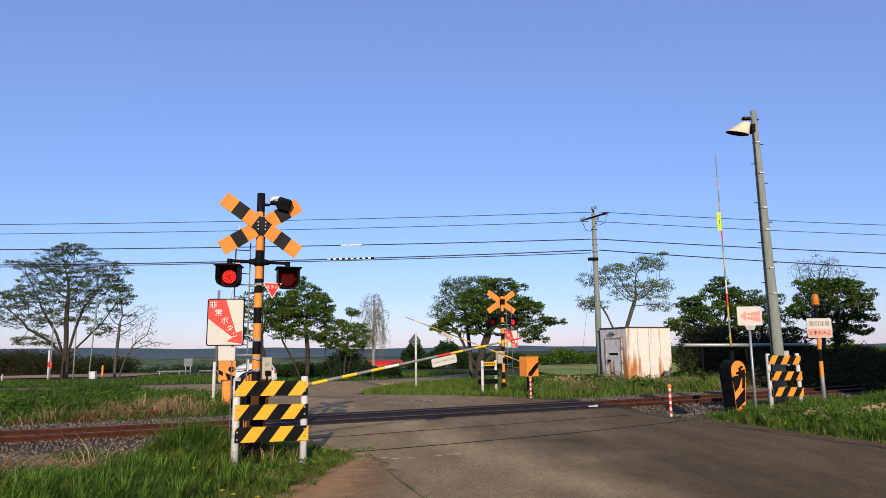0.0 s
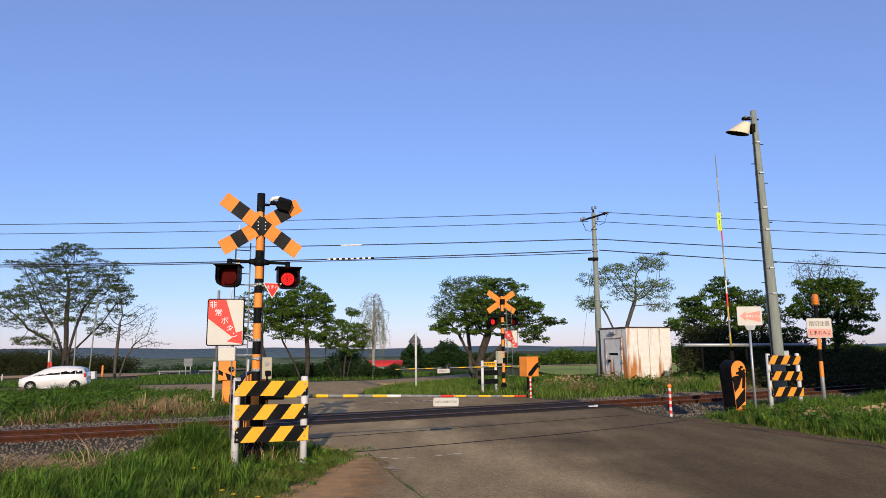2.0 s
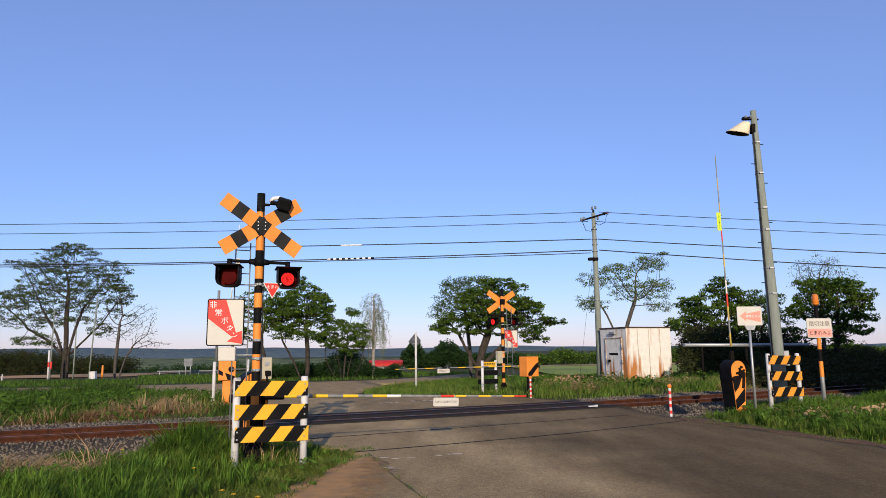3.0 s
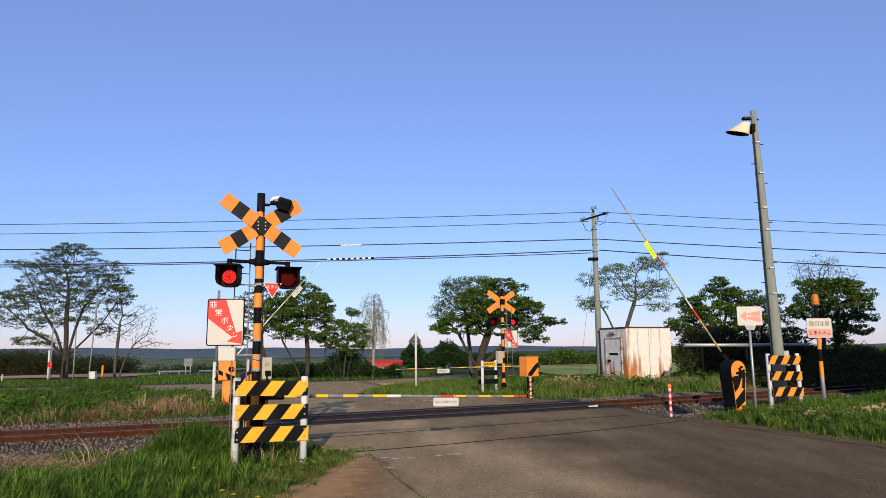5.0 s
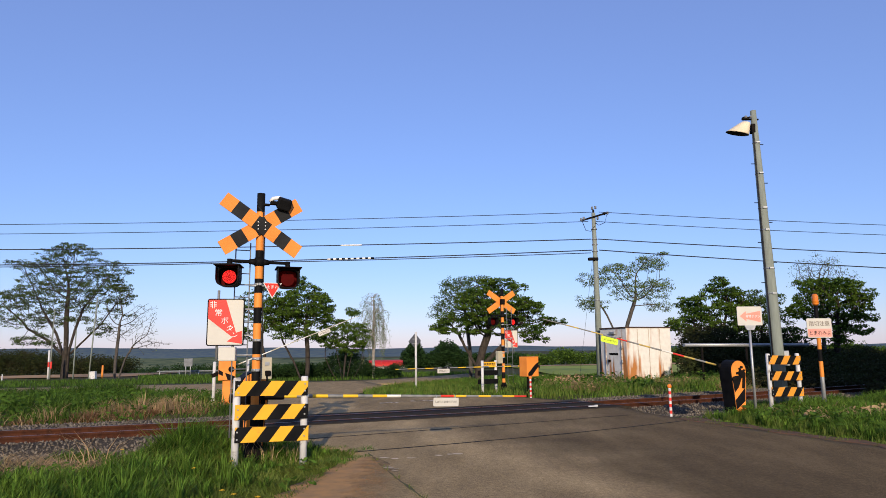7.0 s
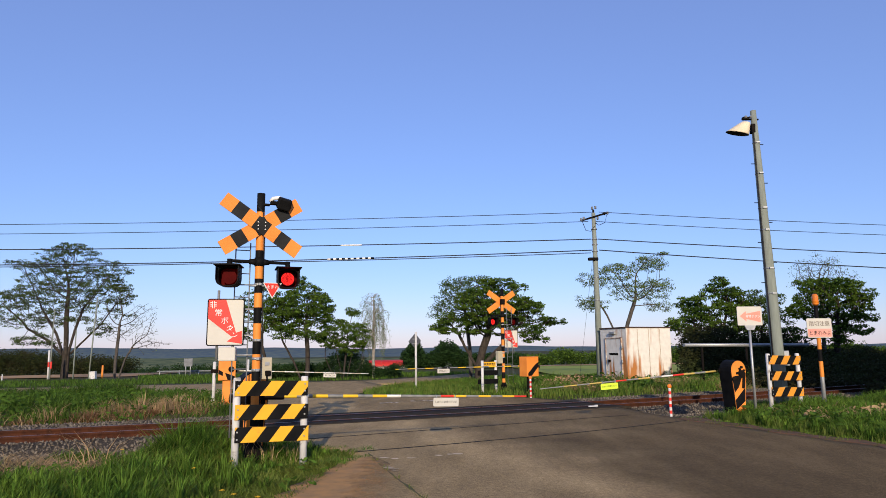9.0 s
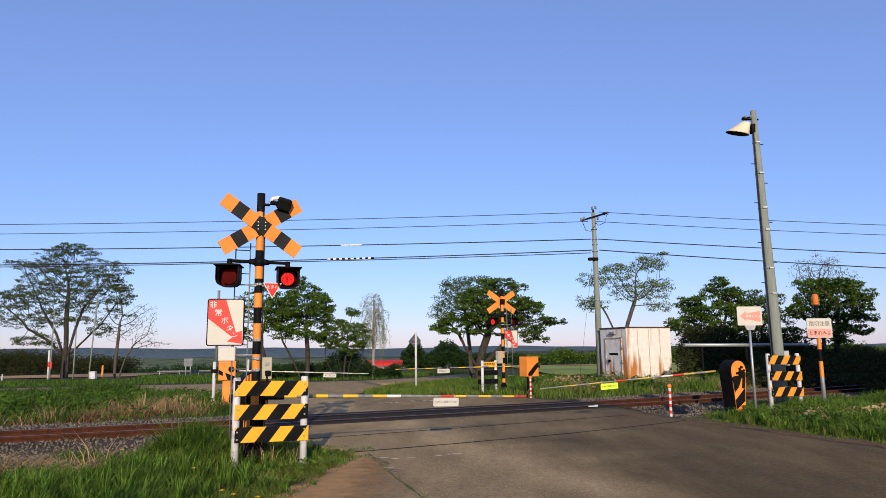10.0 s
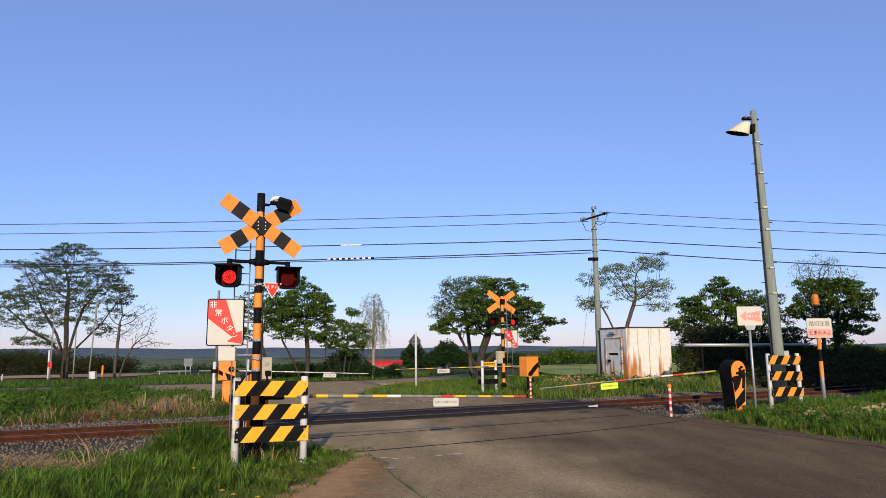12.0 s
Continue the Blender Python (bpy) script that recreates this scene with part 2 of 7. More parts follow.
def asphalt_mat():
    """Worn asphalt: stone speckle, long stains, and pale dust over the outer half of the road."""
    m = mat("worn_asphalt", (0.2, 0.15, 0.11), 0.95, spec=0.1, bump=0.5, bump_scale=130)
    nt = m.node_tree
    N, L = nt.nodes, nt.links
    tc = N.new("ShaderNodeTexCoord")

    def noise_tex(scale, detail, squash=(1, 1, 1)):
        mp = N.new("ShaderNodeMapping")
        mp.inputs["Scale"].default_value = squash
        L.new(tc.outputs["Object"], mp.inputs[0])
        n = N.new("ShaderNodeTexNoise")
        n.inputs["Scale"].default_value, n.inputs["Detail"].default_value = scale, detail
        L.new(mp.outputs[0], n.inputs["Vector"])
        return n.outputs["Fac"]

    def ranged(src, a, b, lo, hi):
        r = N.new("ShaderNodeMapRange")
        for i, v in enumerate((a, b, lo, hi)):
            r.inputs[i + 1].default_value = v
        L.new(src, r.inputs[0])
        return r.outputs[0]

    def math_node(op, a, b):
        n = N.new("ShaderNodeMath")
        n.operation = op
        n.inputs[2].default_value = 1.0
        for i, v in enumerate((a, b)):
            if isinstance(v, float):
                n.inputs[i].default_value = v
            else:
                L.new(v, n.inputs[i])
        return n.outputs[0]
    sp = N.new("ShaderNodeSeparateXYZ")
    L.new(tc.outputs["Object"], sp.inputs[0])
    wob = ranged(noise_tex(0.5, 5), 0.2, 0.8, -1.6, 1.6)
    xx = math_node("ADD", sp.outputs[0], wob)
    dusty = ranged(xx, 3.2, 0.3, 0.0, 1.0)
    stains = ranged(noise_tex(1.3, 8, (1.6, 0.45, 1)), 0.36, 0.66, 0.84, 1.15)
    speck = ranged(noise_tex(75, 3), 0.3, 0.7, 0.55, 1.45)
    fine = ranged(noise_tex(22, 6), 0.3, 0.7, 0.82, 1.18)
    mx = N.new("ShaderNodeMix")
    mx.data_type = "RGBA"
    mx.inputs[6].default_value, mx.inputs[7].default_value = (0.155, 0.107, 0.052, 1), (0.325, 0.232, 0.115, 1)
    L.new(dusty, mx.inputs[0])
    # pale worn track with a lit streak painted in, and a darker band beside it
    lane = math_node("ADD", math_node("ADD", sp.outputs[0], math_node("MULTIPLY", sp.outputs[1], 0.42)), ranged(noise_tex(0.7, 6), 0.2, 0.8, -0.55, 0.55))
    worn = math_node("MULTIPLY", ranged(lane, 4.1, 4.75, 0.0, 1.0), ranged(lane, 4.95, 5.7, 1.0, 0.0))
    dark_band = math_node("MULTIPLY", ranged(lane, 5.2, 6.0, 0.0, 1.0), ranged(lane, 6.6, 8.2, 1.0, 0.0))
    lanes = math_node("ADD", math_node("MULTIPLY", worn, 0.26), math_node("MULTIPLY_ADD", dark_band, -0.2))
    val = math_node("MULTIPLY", math_node("MULTIPLY", math_node("MULTIPLY", stains, speck), fine), lanes)
    hs = N.new("ShaderNodeHueSaturation")
    L.new(mx.outputs[2], hs.inputs["Color"])
    L.new(val, hs.inputs["Value"])
    L.new(hs.outputs[0], N["Principled BSDF"].inputs["Base Color"])
    return m


M_ASPHALT = asphalt_mat()


# ---------- mesh helpers ----------
def link_mesh(name, me, mats):
    for m in (mats if isinstance(mats, (list, tuple)) else [mats]):
        me.materials.append(m)
    return new(name, me)


def thing(name, m, label, category, group="", kind=""):
    e = new(name)
    e.empty_display_size = 0.2
    e.matrix_basis = m
    return tagged(e, label, category, group, kind)


def part(name, bm, material, parent, label=""):
    me = bpy.data.meshes.new(name)
    bm.to_mesh(me)
    bm.free()
    ob = link_mesh(name, me, material)
    ob.parent = parent
    return tagged(ob, label)


def single(name, bm, material, label, category, group="", kind="", m=None):
    me = bpy.data.meshes.new(name)
    bm.to_mesh(me)
    bm.free()
    ob = link_mesh(name, me, material)
    if m is not None:
        ob.matrix_basis = m
    return tagged(ob, label, category, group, kind)


def box(bm, size, m=None, mi=0, bevel=0.0):
    geo = bmesh.ops.create_cube(bm, size=1.0, matrix=(m or Matrix()) @ Matrix.Diagonal((*size, 1)))
    vs = geo["verts"]
    fs = {f for v in vs for f in v.link_faces}
    for f in fs:
        f.material_index = mi
    if bevel:
        es = list({e for v in vs for e in v.link_edges})
        r = bmesh.ops.bevel(bm, geom=es, offset=bevel, segments=2, affect="EDGES", profile=0.5)
        for f in r["faces"]:
            f.material_index = mi
    return bm


def ring_tube(bm, pts, radii, seg=12, mi=0, mids=None, smooth=True):
    """A tube through points with a radius at each; mids: a material index for each stretch."""
    pts = [Vector(p) for p in pts]
    rings = []
    for i, p in enumerate(pts):
        d = (pts[min(i + 1, len(pts) - 1)] - pts[max(i - 1, 0)]).normalized()
        up = Vector((0, 0, 1)) if abs(d.z) < 0.95 else Vector((1, 0, 0))
        a = d.cross(up).normalized()
        c = a.cross(d)
        rings.append([bm.verts.new(p + radii[i] * (math.cos(k * math.tau / seg) * a + math.sin(k * math.tau / seg) * c)) for k in range(seg)])
    for i in range(len(rings) - 1):
        for k in range(seg):
            f = bm.faces.new((rings[i][k], rings[i][(k + 1) % seg], rings[i + 1][(k + 1) % seg], rings[i + 1][k]))
            f.material_index = mids[i] if mids else mi
            f.smooth = smooth
    for r, i in ((rings[0], 0), (rings[-1], -1)):
        f = bm.faces.new(r if i else list(reversed(r)))
        f.material_index = mids[i] if mids else mi
    return bm


def tube(bm, p0, p1, r0, r1=None, seg=12, mi=0):
    return ring_tube(bm, [p0, p1], [r0, r1 if r1 is not None else r0], seg, mi)


def prism(bm, outline, depth, m=None, mi=0):
    """A closed outline in the local x-z plane, thick along y (front at -depth/2)."""
    m = m or Matrix()
    a = [bm.verts.new(m @ Vector((x, -depth / 2, z))) for x, z in outline]
    b = [bm.verts.new(m @ Vector((x, depth / 2, z))) for x, z in outline]
    n = len(a)
    fs = [bm.faces.new(a), bm.faces.new(list(reversed(b)))]
    for i in range(n):
        fs.append(bm.faces.new((a[(i + 1) % n], a[i], b[i], b[(i + 1) % n])))
    for f in fs:
        f.material_index = mi
    return bm


def rounded(w, h, r, n=4):
    out = []
    for cx, cz, a0 in ((w / 2 - r, h / 2 - r, 0), (-w / 2 + r, h / 2 - r, 90), (-w / 2 + r, -h / 2 + r, 180), (w / 2 - r, -h / 2 + r, 270)):
        for k in range(n + 1):
            a = radians(a0 + 90 * k / n)
            out.append((cx + r * math.cos(a), cz + r * math.sin(a)))
    return out


def np_mesh(name, verts, faces, mats, midx=None):
    me = bpy.data.meshes.new(name)
    v = np.asarray(verts, dtype=np.float32).reshape(-1, 3)
    f = np.asarray(faces, dtype=np.int32)
    k = f.shape[1]
    me.vertices.add(len(v))
    me.vertices.foreach_set("co", v.ravel())
    me.loops.add(f.size)
    me.loops.foreach_set("vertex_index", f.ravel())
    me.polygons.add(len(f))
    me.polygons.foreach_set("loop_start", np.arange(len(f), dtype=np.int32) * k)
    if midx is not None:
        me.polygons.foreach_set("material_index", np.asarray(midx, dtype=np.int32))
    me.update(calc_edges=True)
    me.validate()
    return link_mesh(name, me, mats)


def lettering(name, words, size, m, material, parent, vertical=False, spacing=1.0, depth=0.0015):
    """Words in the built-in font as a thin mesh, centred, facing local -y."""
    cu = bpy.data.curves.new(name, "FONT")
    cu.body, cu.size, cu.align_x, cu.align_y, cu.extrude = words, size, "CENTER", "CENTER", depth
    cu.space_character = spacing
    cu.resolution_u = 3
    ob = bpy.data.objects.new(name, cu)
    scene.collection.objects.link(ob)
    me = bpy.data.meshes.new_from_object(ob.evaluated_get(bpy.context.evaluated_depsgraph_get()))
    bpy.data.objects.remove(ob)
    bpy.data.curves.remove(cu)
    me.name = name
    me.transform(m @ pose(0, 0, 0, 90, 0, 0))
    me.materials.clear()
    out = link_mesh(name, me, material)
    out.parent = parent
    return out


def ss(a, b, x):
    t = np.clip((x - a) / (b - a), 0, 1)
    return t * t * (3 - 2 * t)


# ---------- the lie of the land ----------
def track_y(x):
    return 16.4 + 0.485 * x + 0.0040 * x * x


def track_s(x, y):
    """Metres beyond the track's middle, square to it."""
    xc = np.clip(x, -60, 60)
    slope = 0.485 + 0.008 * xc
    yy = track_y(xc) + slope * (x - xc)
    return (y - yy) / np.sqrt(1 + slope * slope)


def base_z(x, y):
    s = track_s(x, y)
    z = -0.62 * ss(4, 20, s) - 0.25 * ss(20, 40, s)
    r = np.hypot(x, y)
    left = ss(120, -60, x - 0.05 * y)
    z = z - 26.0 * ss(50, 700, r) * (0.25 + 0.75 * left)
    return z


def in_road(x, y):
    """1 on the crossing's pavement, 0 off it."""
    return ss(-4.6, -3.6, x + 0.35 * (y - 13)) * ss(5.3, 4.3, x + 0.40 * (y - 16))


def ground_z(x, y):
    z = base_z(x, y)
    s = track_s(x, y)
    trench = ss(3.4, 2.0, np.abs(s)) * (1 - in_road(x, y))
    ditch = ss(1.6, 0.4, np.abs(s - 5.2)) * ss(-6.0, -9.0, x) * 0.25
    rough = 0.05 * np.sin(x * 1.7 + 0.6 * y) * np.sin(y * 1.3 - 0.4 * x)
    offroad = 1 - ss(-2.6, -1.4, x) * ss(8.0, 6.0, x)
    return z - 0.27 * trench - ditch + rough * offroad * ss(1.5, 3.5, np.abs(s)) - 0.03


# ---------- ground, roads, track ----------
def build_ground():
    def axis(lo, hi, dense_lo, dense_hi, step):
        a = list(np.arange(dense_lo, dense_hi + 1e-6, step))
        d, p = step, dense_hi
        while p < hi:
            d *= 1.18
            p = min(p + d, hi)
            a.append(p)
        d, p = step, dense_lo
        while p > lo:
            d *= 1.18
            p = max(p - d, lo)
            a.insert(0, p)
        return np.array(a)
    X = axis(-4200, 4200, -26, 26, 0.35)
    Y = axis(-600, 4600, 1, 52, 0.35)
    gx, gy = np.meshgrid(X, Y)
    gz = ground_z(gx, gy)
    v = np.stack([gx, gy, gz], -1).reshape(-1, 3)
    nx = len(X)
    i = np.arange(len(Y) - 1)[:, None] * nx + np.arange(nx - 1)[None]
    f = np.stack([i, i + 1, i + nx + 1, i + nx], -1).reshape(-1, 4)
    ob = np_mesh("ground", v, f, M_GROUND)
    ob.data.polygons.foreach_set("use_smooth", [True] * len(ob.data.polygons))
    return tagged(ob, "grassy uneven ground with bare brown patches", "ground", kind="structure")


def resample(pts, n):
    p = np.array(pts, float)
    d = np.r_[0, np.cumsum(np.hypot(*np.diff(p, axis=0).T))]
    t = np.linspace(0, d[-1], n)
    # rounded corners: average of the polyline over a short window
    q = np.stack([np.interp(t, d, p[:, k]) for k in (0, 1)], -1)
    for _ in range(3):
        q[1:-1] = 0.25 * q[:-2] + 0.5 * q[1:-1] + 0.25 * q[2:]
    return q


def strip(name, left, right, material, lift, n=120, m=16, skirt=0.25, zfun=base_z, ragged=0.0):
    a, b = resample(left, n), resample(right, n)
    if ragged:
        rng = np.random.default_rng(n)
        for e in (a, b):
            j = rng.normal(size=n)
            e[:, 0] += ragged * np.convolve(j, np.hanning(9) / 2.0, "same")
    w = np.linspace(0, 1, m)[None, :, None]
    g = a[:, None] * (1 - w) + b[:, None] * w
    z = zfun(g[..., 0], g[..., 1]) + lift
    top = np.concatenate([g, z[..., None]], -1)
    lo_a, lo_b = top[:, 0].copy(), top[:, -1].copy()
    lo_a[:, 2] -= skirt
    lo_b[:, 2] -= skirt
    rows = np.concatenate([lo_a[:, None], top, lo_b[:, None]], 1)
    k = m + 2
    i = np.arange(n - 1)[:, None] * k + np.arange(k - 1)[None]
    f = np.stack([i, i + 1, i + k + 1, i + k], -1).reshape(-1, 4)
    return np_mesh(name, rows.reshape(-1, 3), f, material)


def build_roads():
    left = [(-9, -30), (-4, -5), (-1.9, 4), (-1.32, 7.2), (-1.15, 9.2), (-1.35, 10.2), (-2.4, 11.1), (-3.7, 12.6), (-4.6, 15.0), (-5.2, 18), (-5.8, 20.5), (-7.2, 24.5), (-11, 31), (-19, 38.5), (-27, 42.2), (-42, 43)]
    right = [(16, -30), (12, -5), (8.4, 4), (6.9, 8.5), (6.43, 10.1), (5.6, 12.4), (4.86, 14.6), (4.5, 16.5), (3.9, 18.9), (2.7, 20.9), (1.0, 21.9), (-1.2, 23.6), (-3.3, 28.0), (-4.3, 34), (-3.6, 42), (-6, 52)]
    tagged(strip("road", left, right, M_ASPHALT, 0.03, n=260, m=26), "worn brown-grey asphalt road over the crossing", "road", kind="structure")
    near = [(-90, 20), (-60, 31), (-40, 38), (-24, 43.4), (-10, 46.5), (-3.2, 45), (0.5, 52), (4, 60)]
    far = [(-92, 26), (-62, 37), (-42, 44), (-26, 49.6), (-12, 53), (-6, 55), (-3.2, 58.5), (-0.5, 63), (2.0, 69)]
    tagged(strip("side_road", near, far, M_ASPHALT, 0.022, n=160, m=8), "asphalt side road running behind the railway", "road", kind="structure")
    # strip of earth along the pavement's edge
    tagged(strip("dirt_shoulder", [(-2.4, 3.0), (-1.75, 6.6), (-1.62, 8.2), (-1.4, 9.5)], [(-0.3, 3.0), (-0.3, 6.8), (-0.45, 8.2), (-0.95, 9.6)], M_DIRT, 0.036, n=90, m=6, skirt=0.01, ragged=0.08),
           "bare reddish earth beside the asphalt", "dirt", kind="structure")
    tagged(strip("dirt_shoulder", [(11.6, -5), (8.1, 4), (6.75, 8.6), (6.32, 10.1), (5.52, 12.4), (4.82, 14.4)], [(12.6, -5), (8.9, 4), (7.25, 8.6), (6.75, 10.1), (5.95, 12.4), (5.2, 14.6)], M_SOIL, 0.036, n=160, m=5, skirt=0.01, ragged=0.07),
           "reddish earth and crumbs along the road's edge", "dirt", kind="structure")


def along(x0, x1, off, n):
    """Points along the track, moved off its middle by off metres."""
    xs = np.linspace(x0, x1, n)
    sl = 0.485 + 0.008 * xs
    k = np.sqrt(1 + sl * sl)
    return np.stack([xs - off * sl / k, track_y(xs) + off / k], -1)


def build_crossing_panels():
    spans = ((-1.25, -0.60, "outer_panel"), (-0.515, 0.515, "middle_panel"), (0.60, 1.05, "outer_panel"))
    for a, b, nm in spans:
        lo, hi = along(-3.95, 4.15, a, 40), along(-3.95, 4.15, b, 40)
        tagged(strip("crossing_panel", lo, hi, M_DARKASPH, 0.036, n=40, m=4, skirt=0.1), "dark worn panel between the rails", "crossing panel", kind="structure")
    for pts, w in (([(-2.3, 11.65), (0.9, 13.38), (4.1, 15.2)], 0.016), ([(-1.32, 10.1), (0.5, 11.08), (2.15, 12.02), (4.25, 13.45), (4.9, 13.95)], 0.022)):
        lo, hi = [(px, py - w) for px, py in pts], [(px, py + w) for px, py in pts]
        tagged(strip("asphalt_joint", lo, hi, M_JOINT, 0.036, n=60, m=2, skirt=0.02, ragged=0.012), "dark tarred joint across the asphalt", "joint", kind="structure")
    tagged(strip("asphalt_joint", [(-1.12, 10.0), (-0.85, 9.0), (-0.55, 8.0), (-0.2, 6.9), (0.1, 5.5)], [(-1.10, 10.0), (-0.832, 9.0), (-0.532, 8.0), (-0.18, 6.9), (0.12, 5.5)], M_WEEDJOINT, 0.034, n=90, m=2, skirt=0.01, ragged=0.008),
           "overgrown joint along the old asphalt's edge", "joint", kind="structure")


def build_rail(name, off):
    prof = [(-0.064, -0.153), (0.064, -0.153), (0.064, -0.142), (0.012, -0.122), (0.010, -0.055), (0.033, -0.040), (0.033, -0.006),
            (0.026, 0.0), (-0.026, 0.0), (-0.033, -0.006), (-0.033, -0.040), (-0.010, -0.055), (-0.012, -0.122), (-0.064, -0.142)]
    n = 150
    c = along(-75, 75, off, n)
    d = np.gradient(c, axis=0)
    d /= np.hypot(d[:, 0], d[:, 1])[:, None]
    nrm = np.stack([-d[:, 1], d[:, 0]], -1)
    V, F, MI = [], [], []
    k = len(prof)
    for i in range(n):
        for a, z in prof:
            V.append((c[i, 0] + nrm[i, 0] * a, c[i, 1] + nrm[i, 1] * a, z + 0.045))
    for i in range(n - 1):
        for j in range(k):
            F.append((i * k + j, i * k + (j + 1) % k, (i + 1) * k + (j + 1) % k, (i + 1) * k + j))
            MI.append(1 if j == 7 else 0)
    ob = np_mesh(name, V, F, [M_RUST, M_RAILTOP], MI)
    return tagged(ob, "rusty brown steel rail with a bright head", "rail", "rails of the track", "structure")


def build_sleepers():
    ref = None
    track = thing("sleeper_row", Matrix(), "row of dark timber sleepers bedded in ballast", "sleepers", kind="structure")
    for x in np.arange(-24, 30, 0.56):
        if -4.0 < x < 4.3:
            continue
        sl = 0.485 + 0.008 * x
        m = pose(x, track_y(x), -0.185, 0, 0, math.degrees(math.atan(sl)))
        if ref is None:
            bm = bmesh.new()
            box(bm, (0.2, 2.1, 0.14), bevel=0.012)
            ref = part("sleeper", bm, M_SLEEPER, track)
            me = ref.data
        else:
            ref = new("sleeper", me)
            ref.parent = track
        ref.matrix_basis = m


def build_ballast():
    rng = np.random.default_rng(4)
    bed_l = along(-80, 80, -2.2, 200)
    bed_r = along(-80, 80, 2.6, 200)
    offs = np.array([-2.2, -1.5, -0.75, -0.45, 0.0, 0.45, 0.95, 1.9, 2.6])
    w = (offs + 2.2) / 4.8
    prof = np.array([-0.42, -0.2, -0.06, -0.13, -0.15, -0.13, -0.03, 0.0, -0.3])
    g = bed_l[:, None] * (1 - w)[None, :, None] + bed_r[:, None] * w[None, :, None]
    V = np.concatenate([g, np.broadcast_to(prof[None, :, None], (200, 9, 1))], -1).reshape(-1, 3)
    i = np.arange(199)[:, None] * 9 + np.arange(8)[None]
    F = np.stack([i, i + 1, i + 10, i + 9], -1).reshape(-1, 4)
    tagged(np_mesh("ballast_bed", V, F, M_BALLBED), "grey gravel bed under the track", "ballast", kind="structure")
    # gravel spilt towards the verge
    lo, hi = along(-15, -4.9, -4.9, 60), along(-15, -4.4, -1.8, 60)
    tagged(strip("gravel_patch", lo, hi, M_BALLBED, 0.035, n=60, m=14, skirt=0.1, zfun=ground_z), "grey gravel spread beside the track", "gravel", kind="structure")
    lo, hi = along(2.9, 5.2, -4.1, 40), along(3.4, 6.4, -1.8, 40)
    tagged(strip("gravel_patch", lo, hi, M_BALLBED, 0.035, n=40, m=14, skirt=0.1, zfun=ground_z), "grey gravel spread beside a barrier machine", "gravel", kind="structure")
    # single stones
    n = 78000
    x = rng.uniform(-19, 21, n)
    off = rng.uniform(-4.7, 2.5, n)
    far_off = (off < -1.9) & (((x > -5.2) & ~((x > 2.4) & (x < 5.4))) | (x < -15) | (rng.uniform(0, 1, n) < 0.25))
    x, off = x[~far_off], off[~far_off]
    n = len(x)
    keep = ((x < -3.9 + 0.25 * off) | (x > 4.3 + 0.25 * off))
    x, off = x[keep], off[keep]
    n = len(x)
    sl = 0.485 + 0.008 * x
    kk = np.sqrt(1 + sl * sl)
    px, py = x - off * sl / kk, track_y(x) + off / kk
    pz = np.interp(off, offs, prof)
    pz = np.where(off < -2.0, ground_z(px, py) + 0.035, pz) + rng.uniform(-0.005, 0.02, n)
    tet = np.array([(1, 0, -.5), (-.5, .9, -.5), (-.5, -.9, -.5), (0.2, 0.1, 0.9), (-.7, 0.1, 0.4), (0.6, -.6, 0.4)])
    tf = np.array([(0, 1, 3), (1, 4, 3), (4, 2, 5), (4, 5, 3), (5, 0, 3), (2, 0, 5), (1, 2, 4), (0, 2, 1)])
    size = rng.uniform(0.012, 0.034, (n, 1, 1))
    a = rng.uniform(0, math.tau, n)
    ca, sa = np.cos(a)[:, None], np.sin(a)[:, None]
    jit = tet[None] * rng.uniform(0.6, 1.3, (n, 6, 3)) * size
    vx = jit[..., 0] * ca - jit[..., 1] * sa + px[:, None]
    vy = jit[..., 0] * sa + jit[..., 1] * ca + py[:, None]
    vz = jit[..., 2] + pz[:, None]
    V = np.stack([vx, vy, vz], -1).reshape(-1, 3)
    F = (np.arange(n)[:, None, None] * 6 + tf[None]).reshape(-1, 3)
    tagged(np_mesh("ballast_stones", V, F, M_BALLAST), "loose grey ballast stones round the track", "ballast", kind="stuff")


def road_paint():
    """Worn remains of the white stop lines on both sides."""
    rng = random.Random(5)
    for (x0, y0, x1, y1) in ((-0.89, 9.52, -0.55, 9.4), (-0.86, 9.62, -0.7, 9.6), (-0.5, 9.5, -0.4, 9.5), (-0.19, 9.66, -0.06, 9.7), (0.03, 9.78, 0.22, 9.84), (-0.78, 8.9, -0.6, 8.5), (1.25, 6.9, 1.75, 6.5), (-1.78, 19.3, -1.18, 19.5), (-0.95, 19.95, -0.36, 20.1)):
        bm = bmesh.new()
        n = max(2, int(math.hypot(x1 - x0, y1 - y0) / 0.09))
        far = y0 > 15
        for i in range(n):
            if rng.random() < 0.2:
                continue
            t = (i + 0.5) / n
            w = rng.uniform(0.05, 0.09) * (1.6 if far else 1)
            cx, cy = x0 + (x1 - x0) * t, y0 + (y1 - y0) * t + rng.uniform(-.015, .015)
            k = 9
            ring = [bm.verts.new((cx + w * (0.7 + 0.5 * rng.random()) * math.cos(j * math.tau / k), cy + (0.16 if far else 0.04) * (0.4 + rng.random()) * math.sin(j * math.tau / k),
                                  float(base_z(cx, cy)) + 0.036)) for j in range(k)]
            bm.faces.new(ring)
        single("stop_line", bm, M_ROADPAINT, "worn remains of a white stop line", "road marking", "stop lines", "structure")


build_ground()
build_roads()
build_crossing_panels()
build_rail("rail", -0.5665)
build_rail("rail", 0.5665)
build_sleepers()
build_ballast()
road_paint()


